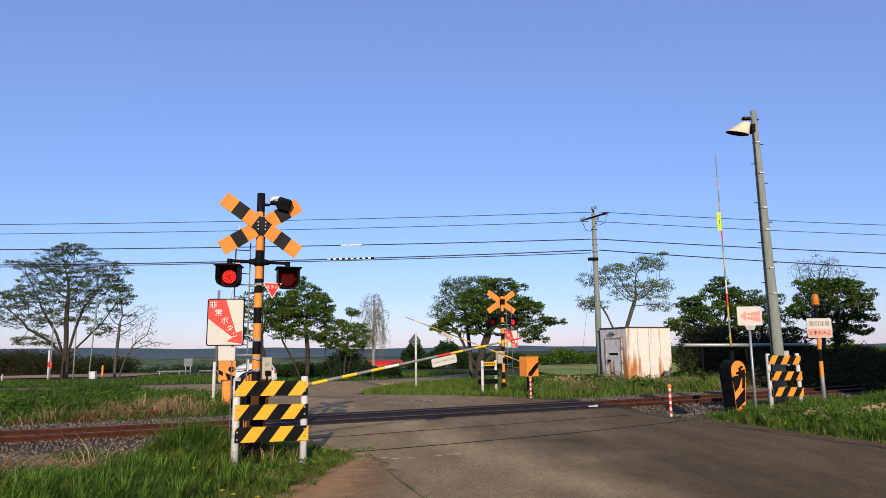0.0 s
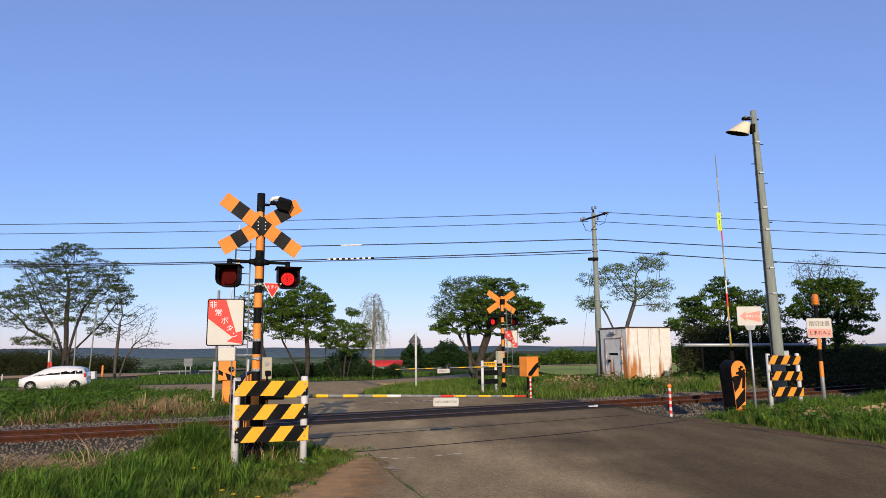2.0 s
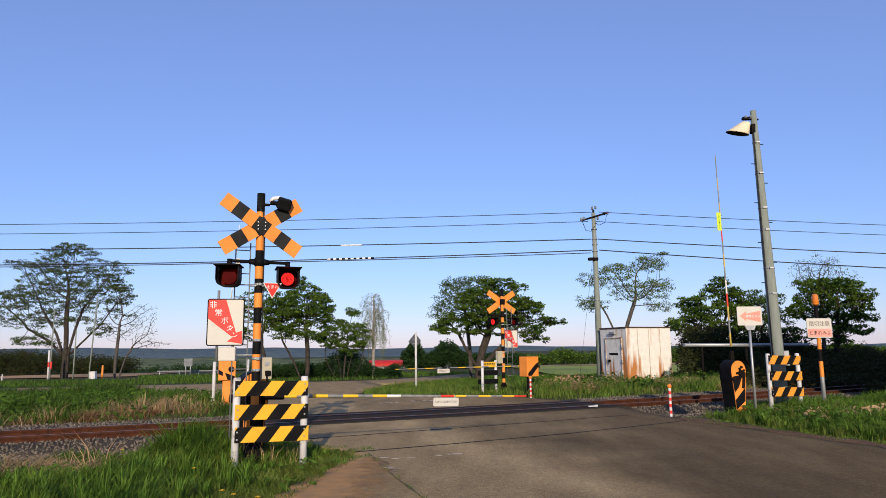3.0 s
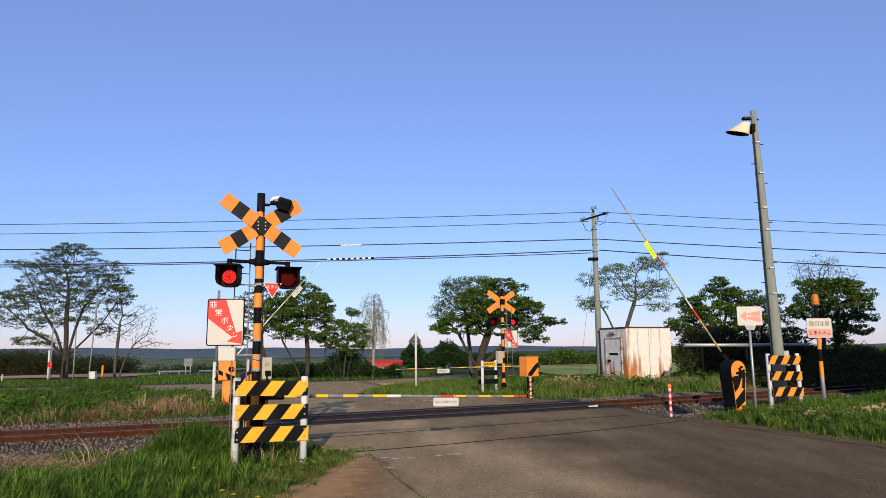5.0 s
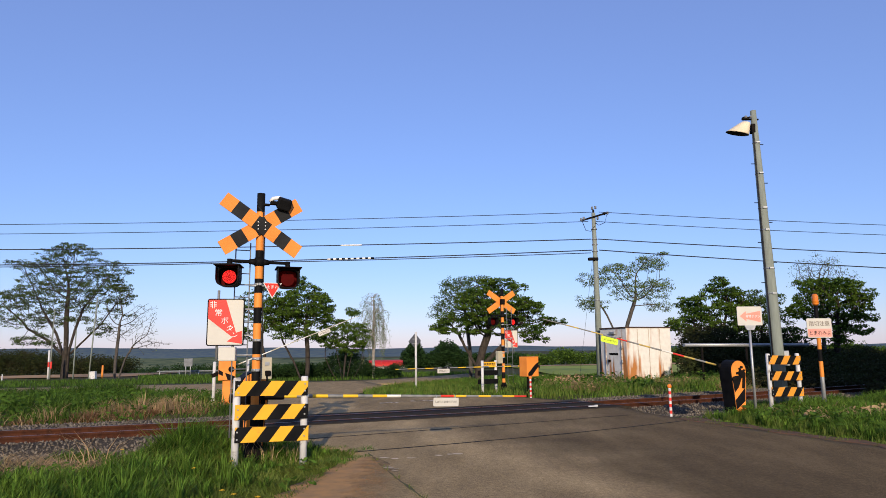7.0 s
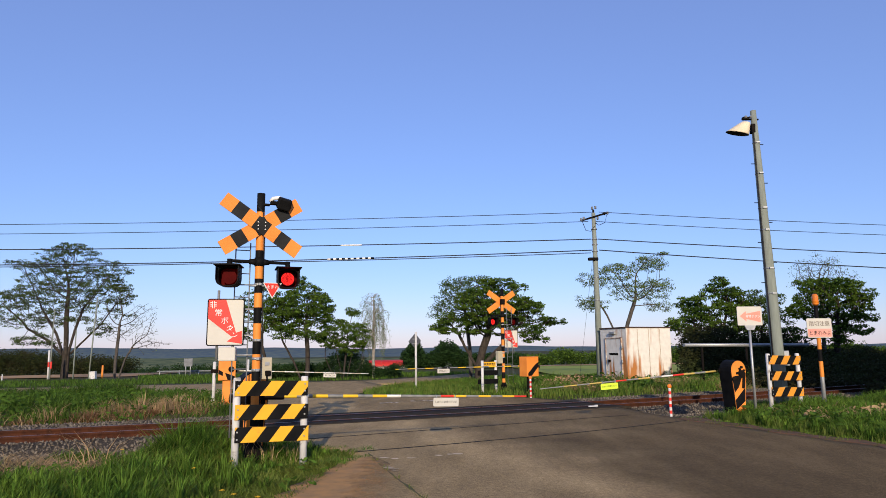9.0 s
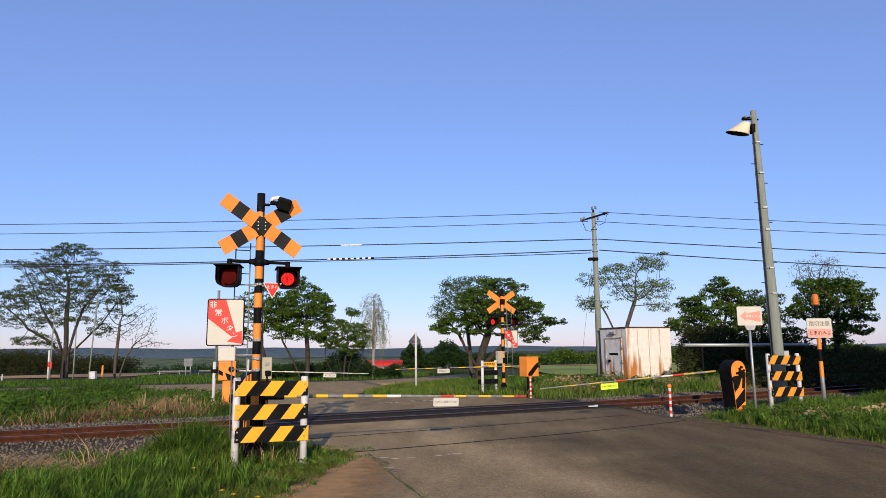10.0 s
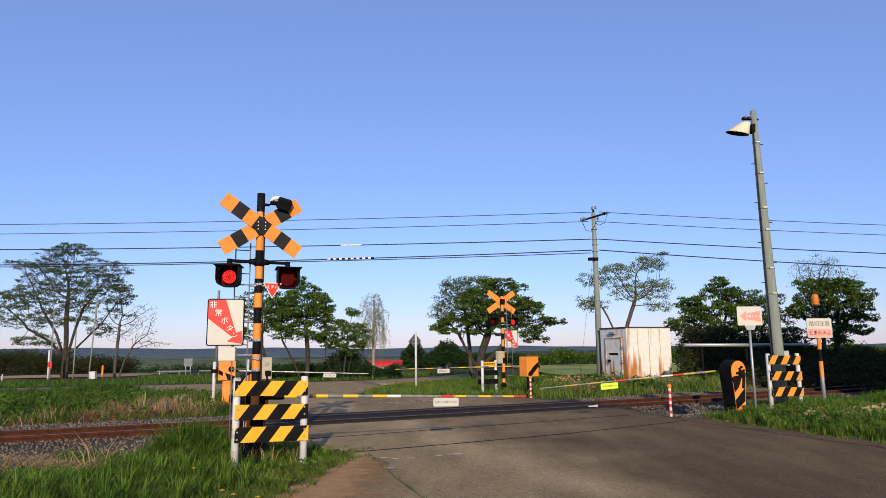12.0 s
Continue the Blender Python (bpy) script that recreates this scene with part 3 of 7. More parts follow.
# ---------- crossing equipment ----------
def clip_x(poly, lo, hi):
    for bound, sign in ((lo, 1), (hi, -1)):
        out = []
        for i, p in enumerate(poly):
            q = poly[(i + 1) % len(poly)]
            a, b = sign * (p[0] - bound), sign * (q[0] - bound)
            if a >= 0:
                out.append(p)
            if (a >= 0) != (b >= 0):
                t = a / (a - b)
                out.append((p[0] + t * (q[0] - p[0]), p[1] + t * (q[1] - p[1])))
        poly = out
        if len(poly) < 3:
            return []
    return poly


def striped_board(w, h, pitch, slant, depth=0.016, shift=0.0, m=None, mi=(0, 1)):
    """A board striped on the slant: cells of two paints, each of real thickness."""
    bm = bmesh.new()
    x, k = -w / 2 - abs(slant) - pitch + shift, 0
    while x < w / 2 + abs(slant):
        cell = [(x, -h / 2), (x + pitch, -h / 2), (x + pitch + slant, h / 2), (x + slant, h / 2)]
        c = clip_x(cell, -w / 2, w / 2)
        if len(c) >= 3:
            prism(bm, c, depth, m, mi[k % 2])
        x += pitch
        k += 1
    bmesh.ops.remove_doubles(bm, verts=list(bm.verts), dist=1e-5)
    return bm


def striped_fence(m, label, width=0.92, height=1.165, board_h=0.19, tops=(1.115, 0.815, 0.535), paint=None, group="striped fences", shifts=(-0.083, -0.176, -0.326)):
    f = thing("crossing_fence", m, label, "fence", group)
    for sx in (-1, 1):
        bm = bmesh.new()
        ring_tube(bm, [(sx * width / 2 * 0.95, 0, -0.2), (sx * width / 2 * 0.95, 0, height - 0.012), (sx * width / 2 * 0.95, 0, height)], [0.047, 0.047, 0.036], 16)
        part("post", bm, M_WHITE, f, "white-painted post with peeling paint")
        for tz in tops:
            for dz in (0.05, 0.14):
                bm = bmesh.new()
                tube(bm, (sx * width / 2 * 0.93, -0.075, tz - dz), (sx * width / 2 * 0.93, -0.045, tz - dz), 0.011, seg=8)
                part("bolt", bm, M_STEEL, f)
    for i, tz in enumerate(tops):
        bm = striped_board(width * 1.02, board_h, 0.179, 0.14, shift=shifts[i], m=pose(0.0 + 0.008 * i, -0.056, tz - board_h / 2, 0, 1.3))
        part("board", bm, [paint or M_YELLOW, M_BLACK], f, "striped board")
    return f


ALARM_INSERTS = []


M_OCHRE = mat("ochre_board_paint", (0.72, 0.30, 0.03), 0.5, color2=(0.62, 0.25, 0.03), scale=4)


def lamp_unit(alarm, x, z, face, first_lit, yaw=0.0):
    """A hooded warning lamp; its disc turns to show its lit or its dark side."""
    bm = bmesh.new()
    seg = 28
    ang = [k * math.tau / seg for k in range(seg)]
    outer, inner = 0.185, 0.17

    def drum(a, r):
        c, q = math.cos(a), math.sin(a)
        return (r * math.copysign(abs(c) ** 0.55, c), r * 0.92 * math.copysign(abs(q) ** (0.45 if q > 0 else 0.7), q))
    rows = []
    for r, y in ((outer, 0.13), (outer, -0.13), (inner, -0.13), (inner, 0.125)):
        rows.append([bm.verts.new((drum(a, r)[0], y, drum(a, r)[1])) for a in ang])
    for i in range(3):
        for k in range(seg):
            bm.faces.new((rows[i][k], rows[i][(k + 1) % seg], rows[i + 1][(k + 1) % seg], rows[i + 1][k])).smooth = i != 1
    bm.faces.new(rows[0])
    bm.faces.new(list(reversed(rows[3])))
    h = part("warning_lamp", bm, M_BLACK, alarm, "black hooded warning lamp")
    h.matrix_basis = pose(x, -0.02 * face, z, 0, 0, (0 if face > 0 else 180) + yaw) @ Matrix.Scale(0.8, 4)
    bm = bmesh.new()
    box(bm, (0.44, 0.42, 0.016), pose(0, -0.07, 0.178, -2), bevel=0.005)
    part("brim", bm, M_BLACK, h, "flat black brim")
    # U-shaped visor in one sheet: straight sides and a rounded floor
    bm = bmesh.new()
    low = [(-0.188, 0.172), (-0.188, 0.05)] + [drum(radians(a), 0.188) for a in range(184, 357, 12)] + [(0.188, 0.05), (0.188, 0.172)]
    rings = [[bm.verts.new((px * k, y, pz * k)) for px, pz in low] for k, y in ((1.0, 0.1), (1.0, -0.235), (0.94, -0.235), (0.94, 0.1))]
    for r0, r1 in zip(rings, rings[1:] + rings[:1]):
        for i in range(len(low) - 1):
            bm.faces.new((r0[i], r0[i + 1], r1[i + 1], r1[i]))
    for e in (0, -1):
        bm.faces.new([r[e] for r in rings])
    bmesh.ops.recalc_face_normals(bm, faces=list(bm.faces))
    part("visor", bm, M_BLACK, h, "black visor")
    bm = bmesh.new()
    tube(bm, (0, 0.0, 0.17), (0, 0, 0.29), 0.03, seg=12)
    part("stem", bm, M_BLACK, h)
    bm = bmesh.new()
    n = 28
    front = [bm.verts.new((0.116 * math.cos(k * math.tau / n), -0.012, 0.116 * math.sin(k * math.tau / n))) for k in range(n)]
    mid = [bm.verts.new((0.122 * math.cos(k * math.tau / n), 0.0, 0.122 * math.sin(k * math.tau / n))) for k in range(n)]
    back = [bm.verts.new((0.122 * math.cos(k * math.tau / n), 0.012, 0.122 * math.sin(k * math.tau / n))) for k in range(n)]
    bm.faces.new(front).material_index = 0
    bm.faces.new(list(reversed(back))).material_index = 1
    for k in range(n):
        bm.faces.new((mid[k], mid[(k + 1) % n], front[(k + 1) % n], front[k])).material_index = 2
        bm.faces.new((back[k], back[(k + 1) % n], mid[(k + 1) % n], mid[k])).material_index = 1
    # diodes in rings on the lit side
    for r, cnt in ((0.012, 1), (0.036, 8), (0.06, 14), (0.083, 20), (0.104, 26)):
        for k in range(cnt):
            a = k * math.tau / cnt + r * 9
            c = (r * math.cos(a), -0.014, r * math.sin(a))
            ring = [bm.verts.new((c[0] + 0.0075 * math.cos(j * math.tau / 6), c[1], c[2] + 0.0075 * math.sin(j * math.tau / 6))) for j in range(6)]
            tip_v = bm.verts.new((c[0], -0.019, c[2]))
            for j in range(6):
                bm.faces.new((ring[j], ring[(j + 1) % 6], tip_v)).material_index = 3
    ins = part("lamp_disc", bm, [M_LEDBACK, M_LENS, M_BLACK, M_LED], h, "red lamp disc, lit on one side")
    bm = bmesh.new()
    bm.faces.new([bm.verts.new((drum(a, 0.168)[0], 0.12, drum(a, 0.168)[1])) for a in ang])
    part("lens_backing", bm, M_LENS, h)
    ALARM_INSERTS.append((ins, first_lit))
    return h


def crossing_alarm(m, label, near=True):
    al = thing("crossing_alarm", m, label, "crossing signal", "crossing alarms")
    H = 3.72
    # banded pole
    cuts = [0.0, 0.28, 0.5, 0.72, 0.94, 1.03, 1.23, 1.46, 1.66, 1.88, 2.1, 2.3, 2.5, 2.69, 2.9, 3.45, H]
    bands = [1, 0, 1, 0, 0, 1, 0, 1, 0, 1, 0, 1, 0, 1, 0, 1]
    bm = bmesh.new()
    ring_tube(bm, [(0, 0, z) for z in cuts], [0.056] * len(cuts), 20, mids=bands)
    part("pole", bm, [M_ORANGE, M_BLACK], al, "orange and black banded pole")
    bm = bmesh.new()
    ring_tube(bm, [(0, 0, -0.1), (0, 0, 0.12), (0, 0, 0.34), (0, 0, 0.36)], [0.17, 0.15, 0.075, 0.06], 16)
    part("pole_base", bm, M_BLACKM, al, "black iron foot")
    for z in (0.93, 1.245, 1.40, 1.65, 2.42):
        bm = bmesh.new()
        tube(bm, (0, 0, z - 0.018), (0, 0, z + 0.018), 0.061, seg=20)
        box(bm, (0.04, 0.05, 0.03), pose(0, -0.07, z))
        part("pole_clamp", bm, M_STEEL, al, "galvanised clamp")
    # crossbuck
    zc, L2, bw, ang = 3.24, 0.63, 0.205, 33.5
    cuts_b = [-L2, L2]
    for sgn, yy in ((1, -0.085), (-1, -0.068)):
        bm = bmesh.new()
        mm = pose(0, yy, zc, 0, sgn * ang, 0)
        cols = [0]
        cb = list(zip(cuts_b[:-1], cuts_b[1:], cols))
        if near:
            cb = [(-L2, -0.44, 0), (-0.44, -0.265, 1), (-0.265, -0.105, 0), (-0.105, 0.105, 1), (0.105, 0.265, 0), (0.265, 0.44, 1), (0.44, L2, 0)]
        for a, b, c in cb:
            prism(bm, [(a, -bw / 2), (b, -bw / 2), (b, bw / 2), (a, bw / 2)], 0.012, mm, c)
        bmesh.ops.remove_doubles(bm, verts=list(bm.verts), dist=1e-5)
        part("crossbuck_board", bm, [M_ORANGE, M_FADED], al, "orange and black crossbuck board")
    for sx in (-0.05, 0.05):
        for sz in (-0.05, 0, 0.05):
            bm = bmesh.new()
            tube(bm, (sx, -0.105, zc + sz), (sx, -0.09, zc + sz), 0.009, seg=8)
            part("bolt", bm, M_INSUL, al)
    bm = bmesh.new()
    box(bm, (0.17, 0.09, 0.2), pose(0, 0.03, zc), bevel=0.01)
    part("crossbuck_bracket", bm, M_BLACKM, al)
    # lamp arm and lamps
    za = 2.737
    bm = bmesh.new()
    ring_tube(bm, [(-0.40, 0, za - 0.06), (-0.395, 0, za - 0.02), (-0.36, 0, za), (0.36, 0, za), (0.395, 0, za - 0.02), (0.40, 0, za - 0.06)], [0.023] * 6, 12)
    tube(bm, (0, 0, za - 0.06), (0, 0, za + 0.06), 0.066, seg=20)
    for s in (-1, 1):
        tube(bm, (s * 0.40, 0, za - 0.09), (s * 0.40, 0, za + 0.025), 0.036, seg=12)
        tube(bm, (s * 0.14, 0, za), (s * 0.05, 0, za), 0.032, 0.05, seg=12)
    part("lamp_arm", bm, M_BLACK, al, "black cross arm")
    face = 1 if near else -1
    lamp_unit(al, -0.40, 2.51, face, True, -20 if near else 0)
    lamp_unit(al, 0.40, 2.51, face, False, -8 if near else 0)
    # ladder behind the pole
    lx = -0.16 if near else -0.17
    for o in (0.0, 0.2):
        bm = bmesh.new()
        tube(bm, (lx - o + 0.06, 0.13, 0.35), (lx - o + 0.06, 0.13, 3.02), 0.009, seg=8)
        part("ladder_rail", bm, M_DULL, al, "thin steel ladder rail")
    for k in range(8):
        bm = bmesh.new()
        tube(bm, (lx + 0.06, 0.13, 0.6 + 0.33 * k), (lx - 0.14, 0.13, 0.6 + 0.33 * k), 0.007, seg=8)
        part("ladder_rung", bm, M_DULL, al)
    for z in (1.0, 1.9, 2.42):
        bm = bmesh.new()
        tube(bm, (0.03, 0.04, z), (lx - 0.14, 0.13, z), 0.009, seg=8)
        part("ladder_stay", bm, M_DULL, al)
    # cable up the pole
    bm = bmesh.new()
    ring_tube(bm, [(0.05, -0.03, 0.3), (0.062, -0.02, 1.2), (0.066, -0.01, 2.0), (0.06, -0.02, 2.7), (0.066, 0, 3.2), (0.02, -0.07, 3.44), (-0.05, -0.05, 3.52)], [0.008] * 7, 8)
    part("cable", bm, M_CABLE, al)
    if near:
        # floodlight at the top
        bm = bmesh.new()
        box(bm, (0.1, 0.06, 0.03), pose(0.07, -0.02, 3.56), bevel=0.006)
        box(bm, (0.1, 0.08, 0.05), pose(0.17, -0.06, 3.585), bevel=0.01)
        part("floodlight_bracket", bm, M_BLACKM, al)
        bm = bmesh.new()
        box(bm, (0.19, 0.14, 0.16), pose(0.30, -0.12, 3.57, 25, 12, 0), bevel=0.02)
        part("floodlight", bm, M_BLACK, al, "black floodlight head")
        bm = bmesh.new()
        ring_tube(bm, [(0.12, -0.02, 3.61), (0.16, -0.03, 3.655), (0.24, -0.06, 3.67), (0.31, -0.09, 3.64)], [0.02, 0.03, 0.03, 0.02], 10)
        part("floodlight_cover", bm, M_INSUL, al, "white cover over the floodlight")
        # beige equipment box
        bm = bmesh.new()
        box(bm, (0.16, 0.14, 0.30), pose(0.145, 0.09, 1.265), bevel=0.012)
        eb = part("control_box", bm, M_BEIGE, al, "beige steel control box")
        bm = bmesh.new()
        box(bm, (0.06, 0.006, 0.05), pose(0.155, 0.016, 1.33))
        part("name_plate", bm, M_STEEL, eb)
        bm = bmesh.new()
        box(bm, (0.075, 0.05, 0.07), pose(0.165, 0.0, 1.20), bevel=0.012)
        tube(bm, (0.15, 0.0, 1.2), (0.16, 0.02, 1.05), 0.012, seg=8)
        part("padlock", bm, M_BLACKM, eb)
        # small stop sign
        bm = bmesh.new()
        tube(bm, (-0.13, -0.02, 2.40), (0.17, -0.04, 2.40), 0.014, seg=10)
        part("stop_sign_arm", bm, M_STEEL, al)
        bm = bmesh.new()
        tri = [(-0.132, 0.10), (0.0, -0.123), (0.132, 0.10)]
        prism(bm, tri, 0.008, pose(0.18, -0.055, 2.345), 0)
        prism(bm, [(x * 0.86, z * 0.86 + 0.006) for x, z in tri], 0.004, pose(0.18, -0.0615, 2.345), 1)
        st = part("stop_sign", bm, [M_TEXTW, M_SIGNR], al, "small red triangular stop sign with white rim")
        lettering("lettering", "止まれ", 0.058, pose(0.18, -0.066, 2.385), M_TEXTW, st)
    return al


def button_sign(m, label, boxed=True):
    """The emergency-button board on two thin pipes, with its button box."""
    s = thing("emergency_button_sign", m, label, "sign")
    w, h = 0.495, 0.645
    zc = 1.90
    bm = bmesh.new()
    prism(bm, rounded(w, h, 0.03), 0.012, pose(0, 0, zc))
    brd = part("sign_board", bm, M_BLACK, s, "rounded board with a black rim")
    bm = bmesh.new()
    prism(bm, rounded(w - 0.03, h - 0.03, 0.022), 0.004, pose(0, -0.008, zc))
    part("sign_face", bm, M_SIGNW, brd, "ivory sign face")
    # the red arrow: a broad band narrowing down to the lower right
    arrow = [(-0.232, 0.307), (0.0, 0.307), (0.145, -0.145), (0.222, -0.12), (0.228, -0.297), (0.026, -0.263), (0.1, -0.208), (-0.232, 0.05)]
    bm = bmesh.new()
    prism(bm, arrow, 0.003, pose(0, -0.0115, zc))
    part("arrow", bm, M_SIGNR, brd, "red arrow")
    for ch, x, z, sz in (("非", -0.168, 0.232, 0.105), ("常", -0.095, 0.125, 0.105), ("ボ", -0.01, 0.015, 0.105), ("タ", 0.058, -0.09, 0.10), ("ン", 0.12, -0.185, 0.095)):
        lettering("lettering", ch, sz, pose(x, -0.015, zc + z, 0, 18 if ch in "タン" else 0), M_TEXTW, brd)
    for x in (-0.11, 0.10):
        bm = bmesh.new()
        tube(bm, (x, 0.03, 1.38), (x, 0.03, zc + (0.44 if x < 0 else 0.2)), 0.018, seg=10)
        part("pipe", bm, M_STEEL, s, "thin grey pipe")
    if boxed:
        bm = bmesh.new()
        box(bm, (0.23, 0.14, 0.19), pose(0.03, 0.06, 1.465), bevel=0.015)
        part("button_box", bm, M_SIGNW, s, "ivory button box")
    side = 1 if boxed else -1
    for za in (zc + 0.18, zc - 0.18, 1.45):
        bm = bmesh.new()
        tube(bm, (side * 0.1, 0.04, za), (side * 0.47, 0.05, za), 0.011, seg=8)
        part("stay", bm, M_STEEL, s)
    return s


BARS = {}


def bar_part(machine, key, pivot, length, sense, bands, sign_at, sign_mat, r0=0.028, r1=0.014, start=0.25, paints=None, sw=0.46, words=""):
    """A tapered pole that swings about its pivot; it runs along local x * sense when down."""
    bm = bmesh.new()
    xs, mids = [start], []
    for x1, mi in bands:
        xs.append(x1)
        mids.append(mi)
    rad = [r0 + (r1 - r0) * (x / length) for x in xs]
    droop = [-0.012 * (x / length) ** 2 for x in xs]
    ring_tube(bm, [(sense * x, 0, d) for x, d in zip(xs, droop)], rad, 12, mids=mids)
    bar = part("barrier_bar", bm, paints or [M_BARY, M_BARG, M_RED, M_BARW, M_BLACK], machine, "tapered bar in yellow, grey, red and white bands")
    bar.matrix_basis = pose(*pivot)
    # black clamp and counterweight arm at the root
    bm = bmesh.new()
    box(bm, (0.42, 0.07, 0.1), pose(sense * 0.2, 0, 0), bevel=0.02)
    tube(bm, (0, -0.09, 0), (0, 0.09, 0), 0.075, seg=18)
    box(bm, (0.3, 0.05, 0.12), pose(-sense * 0.2, 0.0, -0.03), bevel=0.015)
    part("bar_root", bm, M_BLACKM, bar, "black iron bar holder")
    if sign_at:
        bm = bmesh.new()
        prism(bm, rounded(sw, sw * 0.29, 0.02), 0.006, pose(sense * sign_at, -0.035, -0.03 - sw * 0.145))
        sg = part("hanging_sign", bm, sign_mat, bar, "small hanging sign board")
        if words:
            lettering("lettering", words, sw * 0.088, pose(sense * sign_at, -0.0395, -0.03 - sw * 0.145), M_TEXTK, sg, depth=0.001)
        else:
            bm = bmesh.new()
            rng = random.Random(3)
            x = -sw * 0.37
            while x < sw * 0.34:
                w = rng.uniform(0.018, 0.034)
                for dz in (0.018, -0.002, -0.02):
                    if rng.random() < 0.75:
                        prism(bm, [(x, dz - 0.005), (x + w, dz - 0.005), (x + w, dz + 0.005), (x, dz + 0.005)], 0.002, pose(sense * sign_at, -0.0395, -0.03 - sw * 0.145))
                x += w + 0.012
            part("writing_bars", bm, M_TEXTK if sign_mat is not M_LIME else M_TEXTG, bar)
        for dx in (-sw * 0.37, sw * 0.37):
            bm = bmesh.new()
            box(bm, (0.014, 0.05, 0.07), pose(sense * sign_at + dx, -0.012, -0.02))
            part("hanger", bm, M_STEEL, bar)
    BARS[key] = (bar, pivot, sense)
    return bar


def plain_bands(length, step=0.27, start=0.25, special=()):
    out, x, k = [], start, 0
    while x < length - 1e-6:
        x = min(x + step, length)
        mi = k % 2
        for a, b, c in special:
            if a <= x - step / 2 < b:
                mi = c
        out.append((x, mi))
        k += 1
    return out


def tall_machine(m, label, turn=0):
    """Upright barrier machine: a waisted striped case with a round head."""
    g = thing("barrier_machine", m, label, "barrier machine", "barrier machines")
    bm = bmesh.new()
    out = [(-0.125, 0.0), (0.125, 0.0), (0.155, 0.5), (0.195, 0.85), (0.205, 1.0)] + [(0.205 * math.cos(radians(a)), 1.0 + 0.215 * math.sin(radians(a))) for a in range(15, 180, 15)] + [(-0.205, 1.0), (-0.195, 0.85), (-0.155, 0.5)]
    prism(bm, out, 0.36, None, 0)
    bmesh.ops.bevel(bm, geom=list(bm.edges), offset=0.014, segments=2, affect="EDGES")
    body = part("case", bm, M_BLACK, g, "black waisted steel case")
    body.matrix_basis = pose(0, 0, 0, 0, 0, turn)
    bm = bmesh.new()
    prism(bm, [(px * 0.93, 0.02 + pz * 0.972) for px, pz in out], 0.008, pose(0, -0.184, 0))
    part("front_plate", bm, M_ORANGE, body, "orange front plate with a round head")
    for outl in ([(-0.118, 0.16), (0.122, 0.34), (0.14, 0.62), (-0.134, 0.36)], [(-0.138, 0.52), (-0.02, 0.64), (0.1, 0.9), (-0.18, 0.86)]):
        bm = bmesh.new()
        prism(bm, outl, 0.004, pose(0, -0.191, 0))
        part("stripe", bm, M_BLACK, body, "black slanted stripe")
    bm = bmesh.new()
    for k in range(5):
        a = math.tau * k / 5 + 0.6
        box(bm, (0.1, 0.03, 0.05), pose(0.05 + 0.075 * math.cos(a), -0.2, 0.93 + 0.075 * math.sin(a), 0, math.degrees(-a)), bevel=0.008)
    tube(bm, (0.05, -0.24, 0.93), (0.05, -0.18, 0.93), 0.07, seg=18)
    box(bm, (0.06, 0.04, 0.34), pose(0.11, -0.2, 0.78, 0, 8), bevel=0.01)
    box(bm, (0.3, 0.05, 0.06), pose(-0.04, -0.2, 0.84, 0, -14), bevel=0.012)
    box(bm, (0.05, 0.05, 0.05), pose(0.07, -0.2, 1.06), bevel=0.01)
    part("spring_hub", bm, M_BLACKM, body, "black iron spring and levers")
    bm = bmesh.new()
    box(bm, (0.5, 0.55, 0.22), pose(0, 0, -0.1), bevel=0.02)
    part("footing", bm, M_CONCBASE, g, "concrete footing")
    return g


def box_machine(m, label, z0, w, h, d, base_material, tall_base):
    g = thing("barrier_machine", m, label, "barrier machine", "barrier machines")
    bm = bmesh.new()
    box(bm, (w, d, h), pose(0, 0, z0 + h / 2), bevel=0.015)
    body = part("case", bm, M_ORANGE, g, "orange sheet-steel case")
    yf = -d / 2 - 0.003
    shapes = [[(-w * 0.4, z0 + h * 0.04), (-w * 0.12, z0 + h * 0.04), (w * 0.47, z0 + h * 0.5), (w * 0.47, z0 + h * 0.74), (w * 0.2, z0 + h * 0.62), (-w * 0.42, z0 + h * 0.16)]]
    if tall_base:
        shapes = [[(-w * 0.5, z0 + h * 0.32), (-w * 0.24, z0 + h * 0.22), (-w * 0.24, z0 + h * 0.42), (-w * 0.5, z0 + h * 0.54)],
                  [(w * 0.04, z0 + h * 0.02), (w * 0.46, z0 + h * 0.02), (w * 0.46, z0 + h * 0.2), (-w * 0.12, z0 + h * 0.38)]]
    for outline in shapes:
        bm = bmesh.new()
        prism(bm, outline, 0.004, pose(0, yf, 0))
        part("stripe", bm, M_BLACK, body, "black slanted stripe")
    bm = bmesh.new()
    hx, hz, hr = (w * 0.24, z0 + h * 0.55, 0.085) if tall_base else (w * 0.3, z0 + h * 0.5, 0.05)
    tube(bm, (hx, yf - 0.02, hz), (hx, yf + 0.01, hz), hr, seg=20)
    part("hub", bm, M_BLACKM, body)
    bm = bmesh.new()
    box(bm, (w * 0.96, d * 1.06, 0.02), pose(0, 0, z0 + h + 0.006), bevel=0.004)
    part("lid", bm, M_ORANGE, body)
    bm = bmesh.new()
    if tall_base:
        box(bm, (w * 0.55, d * 0.7, z0), pose(0.02, 0, z0 / 2), bevel=0.01)
        box(bm, (w * 0.9, d * 0.9, 0.05), pose(0.02, 0, 0.03), bevel=0.01)
    else:
        tube(bm, (0, 0, -0.1), (0, 0, z0), 0.085, seg=14)
        box(bm, (0.5, 0.4, 0.08), pose(-0.1, 0, 0.04), bevel=0.01)
    part("pedestal", bm, base_material, g)
    return g


